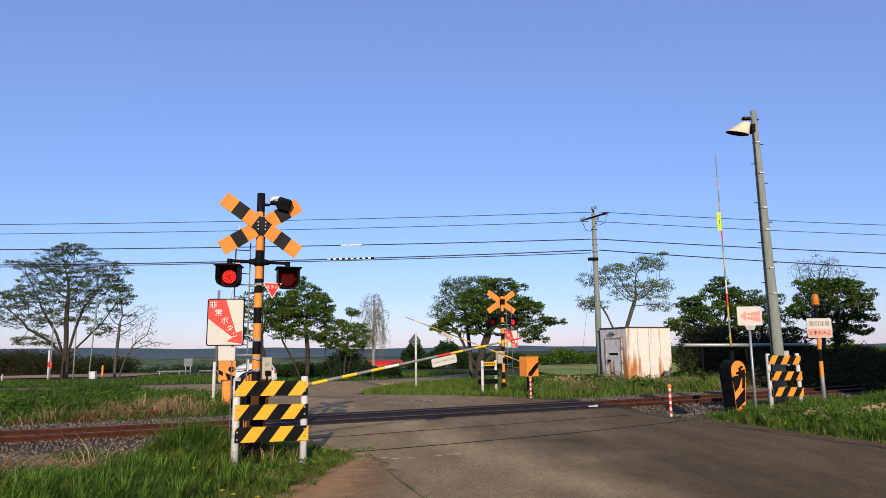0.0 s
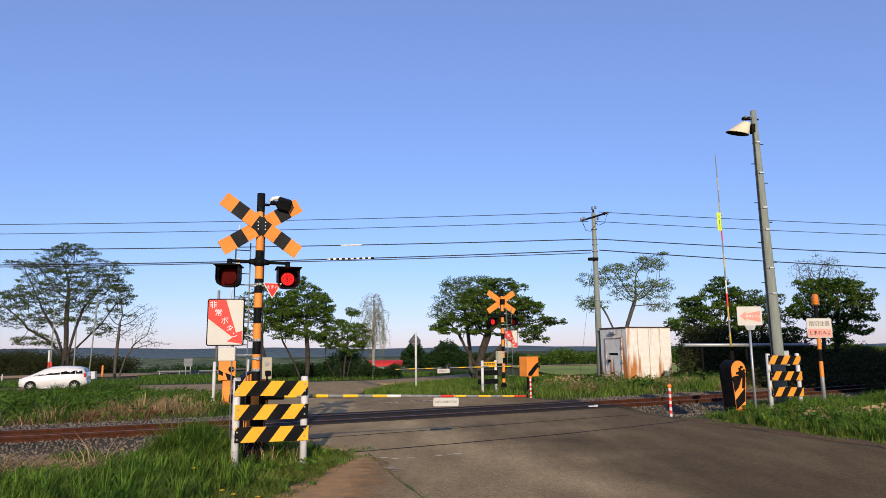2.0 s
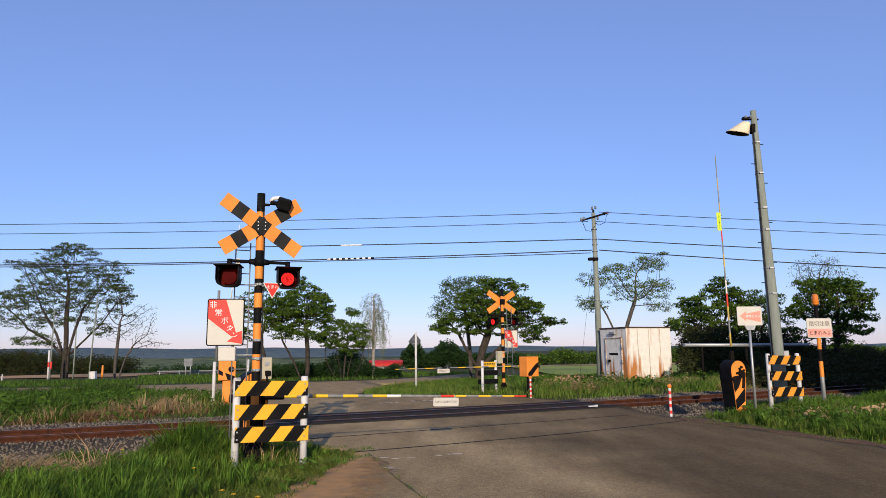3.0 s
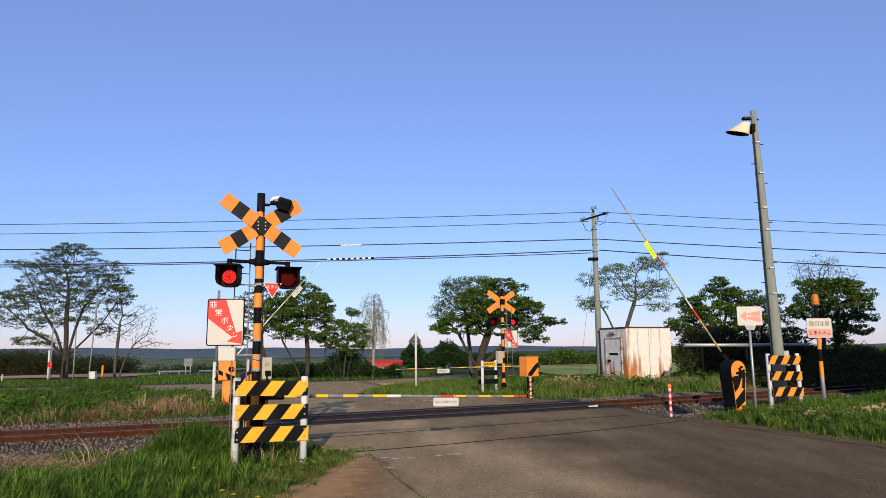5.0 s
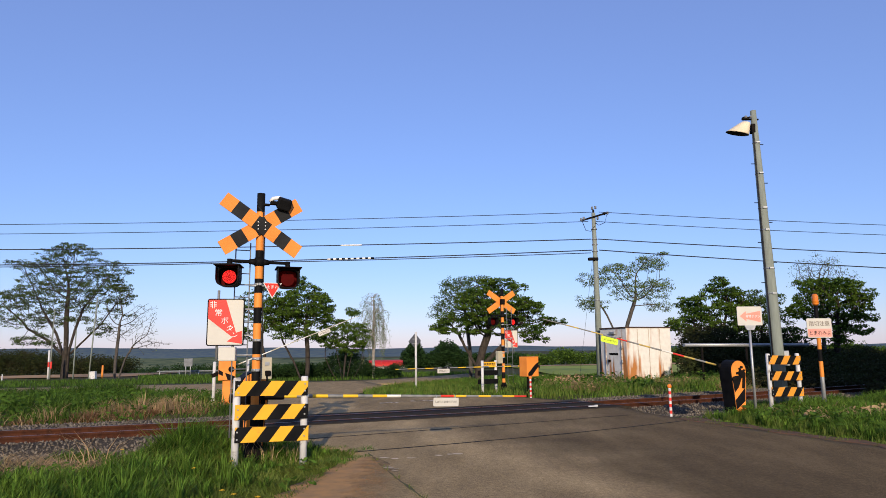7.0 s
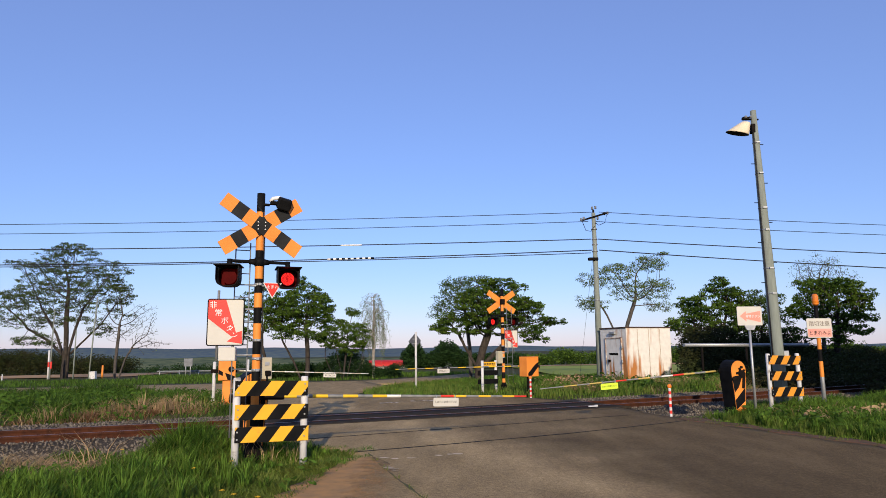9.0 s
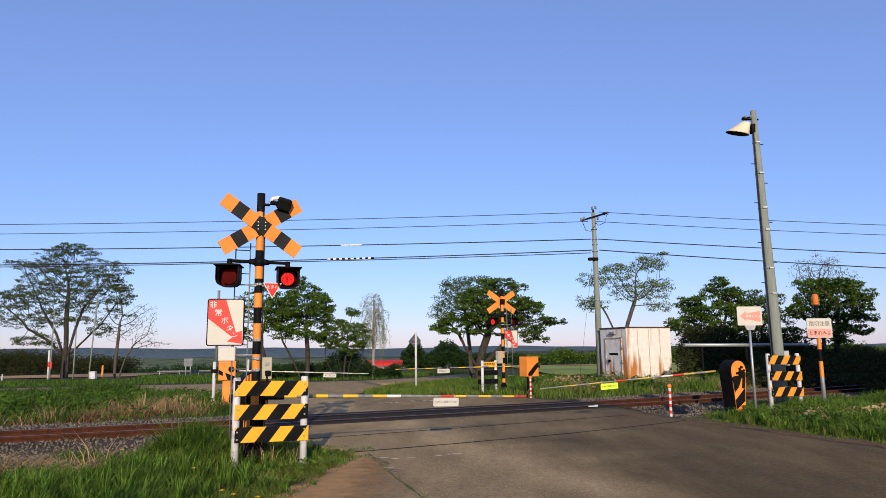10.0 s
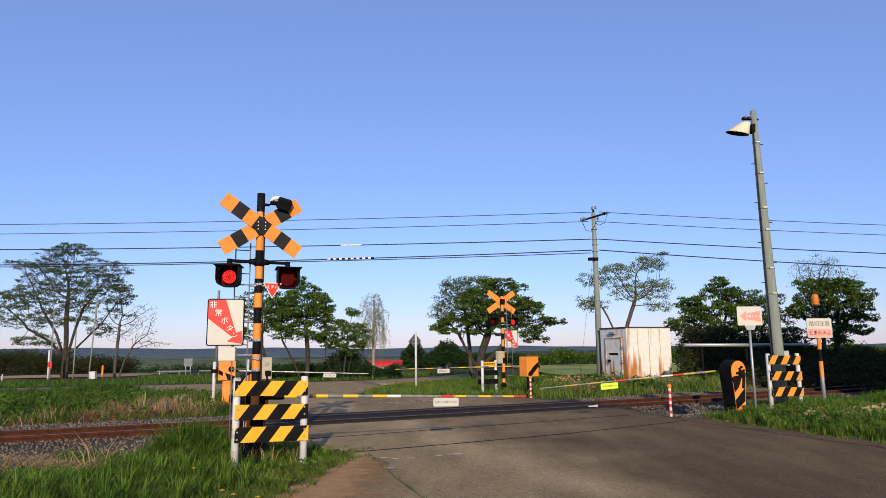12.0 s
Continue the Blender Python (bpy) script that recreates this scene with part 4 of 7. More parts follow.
def bollard(m, label, h=0.62):
    b = thing("striped_bollard", m, label, "bollard", "striped bollards")
    bm = bmesh.new()
    n = 9
    zs = [-0.1] + [h * k / n for k in range(n + 1)]
    ring_tube(bm, [(0, 0, z) for z in zs], [0.03] * len(zs), 14, mids=[k % 2 for k in range(len(zs) - 1)])
    part("post", bm, [M_SIGNR, M_WHITE], b, "red and white banded post")
    bm = bmesh.new()
    bmesh.ops.create_uvsphere(bm, u_segments=16, v_segments=10, radius=0.05, matrix=pose(0, 0, h + 0.035) @ Matrix.Diagonal((1, 0.6, 1, 1)))
    part("reflector", bm, M_AMBER, b, "round amber reflector")
    return b


def arrow_sign(m):
    s = thing("button_direction_sign", m, "faded pink arrow sign on a galvanised pole", "sign")
    bm = bmesh.new()
    tube(bm, (0, 0.03, -0.2), (0, 0.03, 2.12), 0.028, seg=14)
    part("pole", bm, M_STEEL, s)
    bm = bmesh.new()
    prism(bm, rounded(0.56, 0.415, 0.02), 0.012, pose(0, -0.01, 2.17))
    b = part("sign_board", bm, M_SIGNW, s, "faded ivory board")
    bm = bmesh.new()
    prism(bm, [(-0.225, 0.02), (-0.08, 0.125), (-0.08, 0.07), (0.24, 0.13), (0.24, -0.12), (-0.08, -0.045), (-0.08, -0.1)], 0.003, pose(0, -0.018, 2.15))
    part("arrow", bm, M_PINK, b, "faded red arrow")
    lettering("lettering", "非常ボタン", 0.066, pose(0.07, -0.0205, 2.155), M_TEXTW, b)
    bm = bmesh.new()
    prism(bm, [(-0.13, 1.97), (0.13, 1.97), (0.08, 1.86), (-0.08, 1.86)], 0.03, pose(0, 0.0, 0))
    part("bracket", bm, M_STEEL, s)
    return s


def look_sign(m):
    s = thing("crossing_caution_sign", m, "caution sign on a banded pole with an amber beacon", "sign")
    bm = bmesh.new()
    cuts = [-0.2, 0.75, 1.13, 1.42, 1.72, 2.3, 2.5]
    ring_tube(bm, [(0, 0.03, z) for z in cuts], [0.048] * 7, 16, mids=[2, 0, 1, 0, 1, 1])
    part("pole", bm, [M_ORANGE, M_BLACK, M_STEEL], s, "pole banded orange and black over bare steel")
    bm = bmesh.new()
    ring_tube(bm, [(0, 0.03, 2.5), (0, 0.03, 2.54), (0, 0.03, 2.72), (0, 0.03, 2.77), (0, 0.03, 2.79)], [0.05, 0.078, 0.074, 0.06, 0.03], 18)
    part("beacon", bm, M_AMBER, s, "amber beacon")
    bm = bmesh.new()
    for z in (2.53, 2.62, 2.7):
        tube(bm, (0, 0.03, z), (0, 0.03, z + 0.012), 0.081, seg=18)
    part("beacon_rim", bm, M_ORANGE, s)
    w, h, zc = 0.64, 0.475, 1.94
    bm = bmesh.new()
    prism(bm, rounded(w, h, 0.035), 0.012, pose(0, -0.035, zc))
    b = part("sign_board", bm, M_SIGNW, s, "faded ivory board")
    bm = bmesh.new()
    prism(bm, [(-w / 2 + 0.02, -0.02), (w / 2 - 0.02, -0.02), (w / 2 - 0.02, -h / 2 + 0.02), (-w / 2 + 0.02, -h / 2 + 0.02)][::-1], 0.003, pose(0, -0.043, zc))
    part("lower_panel", bm, mat("sign_face_pale_pink", (0.74, 0.33, 0.26), 0.5, color2=(0.68, 0.29, 0.23), scale=4), b, "faded pink panel")
    lettering("lettering", "踏切注意", 0.135, pose(0, -0.046, zc + 0.10), M_TEXTG, b)
    lettering("lettering", "とまれみよ", 0.115, pose(0, -0.048, zc - 0.125), M_TEXTK, b)
    return s


NEAR_AZ = 27.0
alarm_near = crossing_alarm(pose(-2.58, 9.31, 0, 0, 0, NEAR_AZ), "orange and black banded crossing alarm with striped crossbuck and red lamps", True)
alarm_far = crossing_alarm(pose(2.13, 24.4, float(base_z(2.05, 24.4)), 0, 0, 180 + 20), "crossing alarm on the far side, plain orange crossbuck and ladder", False)
button_sign(pose(-3.0, 9.25, 0, 0, 0, 8), "red and ivory emergency button sign on thin pipes")
far_sign = button_sign(pose(2.45, 24.6, float(base_z(2.4, 24.6)), 0, 0, 8), "red and white button sign beside the far alarm", False)

striped_fence(pose(-2.27, 8.955, 0, 0, 0, 25), "yellow and black striped crossing fence with white posts, in tall grass")
striped_fence(pose(7.77, 15.58, 0, 0, 0, 20), "orange-yellow and black striped crossing fence before a concrete lamp pole", 0.92, 1.34, 0.2, (1.29, 0.933, 0.578), M_OCHRE, shifts=(-0.069, -0.01, -0.322))

# near left barrier machine
m1 = tall_machine(pose(-2.75, 9.75, 0, 0, 0, 28.3), "black and orange barrier machine behind a striped fence")
bar_part(m1, "near_left", (0, -0.22, 0.88), 4.6, 1,
         plain_bands(4.6, 0.235, 0.35, ((1.92, 2.25, 3), (2.3, 2.85, 1), (2.9, 3.2, 2), (4.3, 4.6, 2))), 3.02, M_SIGNW, words="しばらくお待ち下さい")
# near right barrier machine
m3 = tall_machine(pose(6.33, 14.95, 0, 0, 0, 22), "black and orange barrier machine on a concrete footing", -4)
bar_part(m3, "near_right", (0.205, 0.187, 1.0), 4.95, -1,
         plain_bands(4.95, 0.3, 0.5, ((1.3, 1.6, 2), (1.6, 1.9, 3), (2.9, 3.2, 2), (4.4, 5.0, 1))), 3.35, M_LIME, 0.023, 0.010, 0.5, [M_BARYW, M_BARG, M_RED, M_BARW, M_BLACK], 0.42, "しばらくお待ち下さい")
# far side machines
zf = float(base_z(2.8, 22.9))
m2 = box_machine(pose(2.77, 22.2, zf, 0, 0, 34), "orange box-shaped barrier machine on a black pedestal", 0.62, 0.5, 0.62, 0.38, M_BLACKM, False)
bar_part(m2, "far_right", (0.33, 0.25, 0.95), 5.2, -1, plain_bands(5.2, 0.3, 0.3, ((3.4, 3.7, 4),)), 3.55, M_SIGNW, 0.022, 0.011, 0.3, None, 0.44)
zf = float(base_z(-6.3, 19.9))
m4 = box_machine(pose(-6.43, 20.11, zf, 0, 0, 20), "orange barrier machine with black stripes beside white posts", 0.70, 0.48, 0.58, 0.4, M_ORANGE, True)
bar_part(m4, "far_left", (-0.10, 0.237, 0.98), 4.45, 1, plain_bands(4.45, 0.3, 0.3, ((2.9, 3.2, 3),)), 3.2, M_SIGNW, 0.02, 0.01, 0.3, [M_BARPALE, M_BARW, M_BARPALE, M_BARW, M_BLACK], 0.40)

bollard(pose(4.95, 15.02, 0), "red and white bollard with amber reflector beside the road")
bollard(pose(2.62, 20.75, float(base_z(2.62, 20.75))), "red and white bollard before an orange barrier machine", 0.6)
arrow_sign(pose(6.75, 14.85, 0, 0, 0, 3))
look_sign(pose(9.28, 16.7, 0, 0, 0, 4))


def white_post(x, y, h, label):
    bm = bmesh.new()
    tube(bm, (0, 0, -0.15), (0, 0, h), 0.05, seg=14)
    tube(bm, (0, 0, h), (0, 0, h + 0.015), 0.05, 0.035, seg=14)
    single("white_post", bm, M_WHITE, label, "post", "white posts", m=pose(x, y, float(base_z(x, y))))


white_post(-7.0, 20.7, 1.25, "white-painted post with flaking paint in the grass")
white_post(-6.05, 20.9, 1.3, "white-painted post with flaking paint beside a barrier machine")


def far_fence():
    z = float(base_z(1.6, 24.2))
    f = thing("crossing_fence", pose(1.55, 23.95, z, 0, 0, 35), "fence with dark boards and a yellow notice board, white posts", "fence", "striped fences")
    for sx, o in ((-0.42, -0.2), (0.42, 0.1)):
        bm = bmesh.new()
        tube(bm, (sx, o, -0.2), (sx, o, 1.15), 0.05, seg=14)
        part("post", bm, M_WHITE, f, "white post")
    for z0 in (0.42, 0.72):
        bm = bmesh.new()
        box(bm, (0.9, 0.02, 0.17), pose(0, 0.02, z0))
        part("board", bm, M_BLACK, f, "black board")
    bm = bmesh.new()
    box(bm, (0.62, 0.02, 0.14), pose(-0.02, -0.06, 1.03), bevel=0.004)
    part("notice_board", bm, M_YELLOW, f, "yellow notice board with unreadable writing")
    bm = bmesh.new()
    for k in range(7):
        box(bm, (0.05, 0.004, 0.05), pose(-0.24 + 0.075 * k, -0.073, 1.03))
    part("writing_bars", bm, M_TEXTK, f)
    bm = bmesh.new()
    box(bm, (0.24, 0.18, 0.44), pose(0.62, 0.1, 1.25), bevel=0.02)
    return f, bm


ff, eq = far_fence()
part("equipment_box", eq, M_BEIGE, ff, "grey-beige equipment box")


def yield_sign():
    x, y = -1.6, 38.5
    z = float(base_z(x, y))
    s = thing("diamond_warning_sign", pose(x, y, z, 0, 0, 40), "diamond road sign seen from behind on a white pole", "road sign")
    bm = bmesh.new()
    tube(bm, (0, 0, -0.3), (0, 0, 3.15), 0.06, seg=14)
    part("pole", bm, M_WHITE, s, "white pole")
    bm = bmesh.new()
    prism(bm, rounded(0.62, 0.62, 0.06), 0.01, pose(0, 0.07, 2.65, 0, 45))
    part("sign_board", bm, mat("grey_sign_back", (0.10, 0.105, 0.12), 0.6), s, "grey back of the diamond board")
    bm = bmesh.new()
    box(bm, (0.4, 0.03, 0.04), pose(0, 0.055, 2.75))
    box(bm, (0.4, 0.03, 0.04), pose(0, 0.055, 2.5))
    part("bracket", bm, M_STEEL, s)


yield_sign()


# ---------- lamp pole, power pole and lines ----------
def street_lamp():
    s = thing("street_lamp", pose(8.02, 16.25, 0) @ Matrix.Scale(1.058, 4), "tall tapered concrete lamp pole with an enamelled shade", "street lamp")
    top = 7.0
    lean = -0.13
    bm = bmesh.new()
    ring_tube(bm, [(lean * z / top, 0, z) for z in (-0.2, 1.5, 3.0, 5.0, top)], [0.142, 0.132, 0.117, 0.092, 0.066], 24)
    part("pole", bm, M_CONC, s, "grey tapered concrete pole")
    bm = bmesh.new()
    ring_tube(bm, [(lean * z / top - 0.03 - 0.12 * (1 - z / 9), -0.05, z) for z in (1.2, 2.5, 3.2, 4, 5, 6, 6.6)], [0.017] * 7, 8)
    part("cable", bm, M_CABLE, s, "black cable running up the pole")
    for z in (2.62, 4.1, 4.62, 5.45, 6.2, 3.2):
        bm = bmesh.new()
        r = 0.155 - 0.085 * z / top
        tube(bm, (lean * z / top, 0, z - 0.014), (lean * z / top, 0, z + 0.014), r + 0.006, seg=24)
        box(bm, (0.09, 0.03, 0.035), pose(lean * z / top, -r - 0.014, z))
        part("pole_band", bm, M_STEEL, s, "bright steel strap")
    for k in range(9):
        z = 2.4 + 0.47 * k
        sx = -1 if k % 2 else 1
        r = 0.15 - 0.085 * z / top
        bm = bmesh.new()
        tube(bm, (lean * z / top + sx * r * 0.8, 0, z), (lean * z / top + sx * (r + 0.09), 0, z), 0.01, seg=8)
        part("climbing_step", bm, M_BLACKM, s)
    # lamp: bracket, socket, slanted bell shade
    bm = bmesh.new()
    tube(bm, (-0.02, 0, 6.78), (-0.42, -0.02, 6.78), 0.022, seg=10)
    box(bm, (0.10, 0.14, 0.22), pose(-0.17, 0, 6.55), bevel=0.01)
    box(bm, (0.16, 0.1, 0.07), pose(-0.33, -0.02, 6.8), bevel=0.015)
    part("lamp_bracket", bm, M_BLACKM, s)
    bm = bmesh.new()
    for dx in (-0.05, 0.07):
        bmesh.ops.create_uvsphere(bm, u_segments=12, v_segments=8, radius=0.035, matrix=pose(-0.3 + dx, -0.08, 6.82))
    part("insulator", bm, M_DULL, s)
    bm = bmesh.new()
    prof = [(0.05, 0.36), (0.10, 0.345), (0.145, 0.27), (0.205, 0.155), (0.265, 0.04), (0.285, 0.0), (0.275, 0.0), (0.195, 0.15), (0.135, 0.26), (0.04, 0.34)]
    mm = pose(-0.57, -0.05, 6.42, 10, 12, 0) @ Matrix.Scale(0.88, 4)
    n = 28
    rows = [[bm.verts.new(mm @ Vector((r * math.cos(k * math.tau / n) * 1.05 + z * 0.5, r * math.sin(k * math.tau / n), z))) for k in range(n)] for r, z in prof]
    for i in range(len(rows) - 1):
        for k in range(n):
            f = bm.faces.new((rows[i][k], rows[i][(k + 1) % n], rows[i + 1][(k + 1) % n], rows[i + 1][k]))
            f.smooth = True
            f.material_index = 0 if i < 5 else 1
    bm.faces.new(rows[0])
    part("shade", bm, [mat("enamel_cream_shade", (0.74, 0.63, 0.42), 0.35, color2=(0.68, 0.57, 0.38), scale=4), mat("dark_shade_inside", (0.04, 0.04, 0.04), 0.6)], s, "off-white enamel bell shade")
    bm = bmesh.new()
    box(bm, (0.16, 0.12, 0.34), pose(0.16, 0.05, 1.15), bevel=0.015)
    part("meter_box", bm, M_STEEL, s, "grey meter box")


street_lamp()

PX, PY = 8.72, 38.0


def power_pole():
    z0 = float(base_z(PX, PY))
    s = thing("utility_pole", pose(PX, PY, z0), "grey concrete utility pole with cross arm and insulators", "utility pole")
    H = 9.25 - z0
    bm = bmesh.new()
    ring_tube(bm, [(0.0, 0, -0.3), (0, 0, H * 0.5), (0, 0, H)], [0.2, 0.155, 0.11], 18)
    part("pole", bm, M_CONC, s)
    bm = bmesh.new()
    box(bm, (1.5, 0.09, 0.09), pose(0, -0.12, H - 0.25, 0, -12, -25))
    tube(bm, (0, 0, H - 0.05), (0, 0, H + 0.2), 0.06, seg=10)
    part("cross_arm", bm, M_BLACKM, s, "dark cross arm")
    for x, z in ((-0.75, -0.42), (-0.6, -0.35), (0.6, -0.08), (0.78, -0.05), (-0.1, 0.25), (0.1, 0.28), (0.2, -0.35)):
        bm = bmesh.new()
        ring_tube(bm, [(x, -0.15, H + z - 0.08), (x, -0.15, H + z - 0.03), (x, -0.15, H + z + 0.03), (x, -0.15, H + z + 0.09)], [0.035, 0.075, 0.05, 0.07], 10)
        part("insulator", bm, M_DULL, s, "grey porcelain insulator")
    bm = bmesh.new()
    box(bm, (0.55, 0.3, 0.16), pose(-0.15, -0.1, 6.9 - z0 - 0.35), bevel=0.03)
    part("junction_box", bm, M_BLACKM, s)
    for z in (7.7, 7.4, 7.0, 5.5, 4.2, 8.3):
        bm = bmesh.new()
        tube(bm, (0, 0, z - z0 - 0.03), (0, 0, z - z0 + 0.03), 0.165, seg=18)
        part("pole_band", bm, M_STEEL, s)
    bm = bmesh.new()
    ring_tube(bm, [(-0.7, -0.15, H - 0.5), (-0.5, -0.15, H - 1.05), (-0.2, -0.15, H - 1.1), (0, -0.15, H - 0.8)], [0.018] * 4, 6)
    ring_tube(bm, [(0.75, -0.15, H - 0.1), (0.6, -0.15, H - 0.6), (0.25, -0.15, H - 0.75), (0.05, -0.15, H - 0.6)], [0.018] * 4, 6)
    part("jumper_wire", bm, M_CABLE, s)


power_pole()


def wire(name, a, b, sag, r, label, n=40, sleeve=None):
    a, b = Vector(a), Vector(b)
    bm = bmesh.new()
    pts = []
    for i in range(n + 1):
        t = i / n
        p = a.lerp(b, t)
        p.z -= sag * 4 * t * (1 - t)
        pts.append(p)
    ring_tube(bm, pts, [r] * (n + 1), 6)
    ob = single(name, bm, M_CABLE, label, "cable", "overhead wires")
    return ob, pts


def run(z_pole, z_left, z_right, r, off, sag_l=0.35, sag_r=0.25):
    """A wire from a far pole out of view over this pole to the next one."""
    wire("overhead_wire", (-52, 36 + off, z_left), (PX - 0.2, PY + off, z_pole), sag_l, r, "thin black overhead wire between utility poles")
    if z_right:
        wire("overhead_wire", (PX + 0.2, PY + off, z_pole), (50, 40 + off, z_right), sag_r, r, "thin black overhead wire between utility poles")


run(9.20, 8.75, 7.9, 0.018, -0.5)
run(8.85, 8.40, 7.45, 0.018, 0.5)
run(7.72, 7.55, 6.15, 0.028, 0.0)
run(7.05, 6.75, 4.95, 0.03, -0.2, 0.5)
run(6.95, 6.45, None, 0.024, 0.2)


def sleeve(x0, x1, a, b, sag, r, bands, label):
    """A cover over a stretch of a wire, banded or plain."""
    a, b = Vector(a), Vector(b)
    bm = bmesh.new()
    pts = []
    n = 16 if bands else 4
    for i in range(n + 1):
        t = ((x0 + (x1 - x0) * i / n) - a.x) / (b.x - a.x)
        p = a.lerp(b, t)
        p.z -= sag * 4 * t * (1 - t)
        pts.append(p)
    ring_tube(bm, pts, [r] * (n + 1), 8, mids=[i % 2 if bands else 0 for i in range(n)])
    single("wire_cover", bm, [M_BARW, M_BLACK], label, "wire cover", "wire covers")


sleeve(-6.5, -3.9, (-52, 35.8, 6.75), (PX - 0.2, PY - 0.2, 7.05), 0.5, 0.055, True, "black and white banded cover on an overhead wire")
sleeve(-5.8, -4.6, (-52, 36.0, 7.55), (PX - 0.2, PY, 7.72), 0.35, 0.04, False, "white cover on an overhead wire")
wire("guy_wire", (PX - 0.1, PY, 6.9), (7.6, 38.6, float(base_z(7.6, 38.6)) - 0.05), 0.0, 0.007, "thin steel guy wire staying the pole", 4)


# ---------- the relay shed ----------
M_SEAM = mat("rusty_seam", (0.5, 0.43, 0.35), 0.8, color2=(0.3, 0.18, 0.1), scale=3)


def relay_shed():
    x, y = 9.5, 35.2
    z = float(base_z(x, y)) - 0.1
    s = thing("relay_shed", pose(x, y, z, 0, 0, 20), "small rusty white steel equipment shed beside the track", "shed")
    W, D, H = 2.8, 2.4, 2.95
    bm = bmesh.new()
    box(bm, (W, D, H), pose(W / 2, D / 2, H / 2), bevel=0.012)
    wall = part("wall", bm, M_SHED, s, "white sheet-steel walls streaked with rust")
    bm = bmesh.new()
    box(bm, (W + 0.08, D + 0.08, 0.07), pose(W / 2, D / 2, H + 0.035), bevel=0.01)
    part("roof", bm, M_SHEDTRIM, s, "flat dark rusty roof edge")
    for k in range(1, 4):
        bm = bmesh.new()
        box(bm, (0.022, 0.02, H - 0.1), pose(W * k / 4, -0.008, H / 2), bevel=0.005)
        part("seam", bm, M_SEAM, wall, "dark rusty seam")
    dm = pose(-0.012, D * 0.47, 1.3, 0, 0, -90)
    bm = bmesh.new()
    box(bm, (1.35, 0.05, 2.25), dm, bevel=0.01)
    door = part("door", bm, M_SHED, s, "weathered steel door")
    bm = bmesh.new()
    for sx in (-0.72, 0.72):
        box(bm, (0.06, 0.1, 2.36), dm @ pose(sx, -0.01, 0), bevel=0.01)
    box(bm, (1.5, 0.1, 0.06), dm @ pose(0, -0.01, 1.15), bevel=0.01)
    box(bm, (1.5, 0.1, 0.06), dm @ pose(0, -0.01, -1.15), bevel=0.01)
    part("door_frame", bm, mat("rusty_grey_frame", (0.58, 0.55, 0.49), 0.6, color2=(0.3, 0.17, 0.09), scale=5), s)
    for zz in (-0.75, -0.1, 0.65):
        bm = bmesh.new()
        box(bm, (0.16, 0.06, 0.07), dm @ pose(0.76, -0.06, zz), bevel=0.01)
        tube(bm, dm @ Vector((0.8, -0.07, zz - 0.1)), dm @ Vector((0.8, -0.07, zz + 0.1)), 0.03, seg=8)
        part("hinge", bm, M_STEEL, door)
    bm = bmesh.new()
    tube(bm, dm @ Vector((-0.45, -0.1, -0.25)), dm @ Vector((-0.45, -0.1, 0.05)), 0.02, seg=8)
    box(bm, (0.2, 0.05, 0.12), dm @ pose(-0.4, -0.05, -0.05), bevel=0.01)
    part("handle", bm, M_BLACKM, door, "dark door handle")
    bm = bmesh.new()
    for k in range(9):
        box(bm, (0.07, 0.03, 0.12), dm @ pose(-0.36 + 0.09 * k, -0.03, 0.3, 20), bevel=0.004)
    part("vent_slot", bm, M_BLACKM, door, "row of dark vent slots")
    bm = bmesh.new()
    box(bm, (0.5, 0.14, 0.14), dm @ pose(0.0, -0.06, 1.42), bevel=0.02)
    part("lamp_hood", bm, M_STEEL, s)
    bm = bmesh.new()
    box(bm, (W + 0.3, D + 0.3, 0.3), pose(W / 2, D / 2, -0.1), bevel=0.02)
    part("plinth", bm, M_CONCBASE, s, "low concrete plinth")


relay_shed()


# ---------- trees ----------
def leaf_mesh(rng, name, centres, per, radius, size, flat, material, droop=0.0):
    c = np.repeat(np.array(centres), per, axis=0)
    n = len(c)
    v = rng.normal(size=(n, 3))
    v /= np.linalg.norm(v, axis=1)[:, None]
    v *= rng.uniform(0.1, 1, (n, 1)) ** 0.5 * radius
    v[:, 2] *= flat
    v[:, 2] -= droop * rng.uniform(0, 1, n)
    p = c + v
    s = size * rng.uniform(0.55, 1.25, (n, 1))
    a = rng.normal(size=(n, 3))
    a[:, 2] *= 0.45
    a /= np.linalg.norm(a, axis=1)[:, None]
    b = rng.normal(size=(n, 3))
    b -= (b * a).sum(1)[:, None] * a
    b /= np.linalg.norm(b, axis=1)[:, None]
    V = np.stack([p - a * s, p + b * s * 0.45, p + a * s, p - b * s * 0.45], 1).reshape(-1, 3)
    F = np.arange(n * 4).reshape(-1, 4)
    return np_mesh(name, V, F, material)


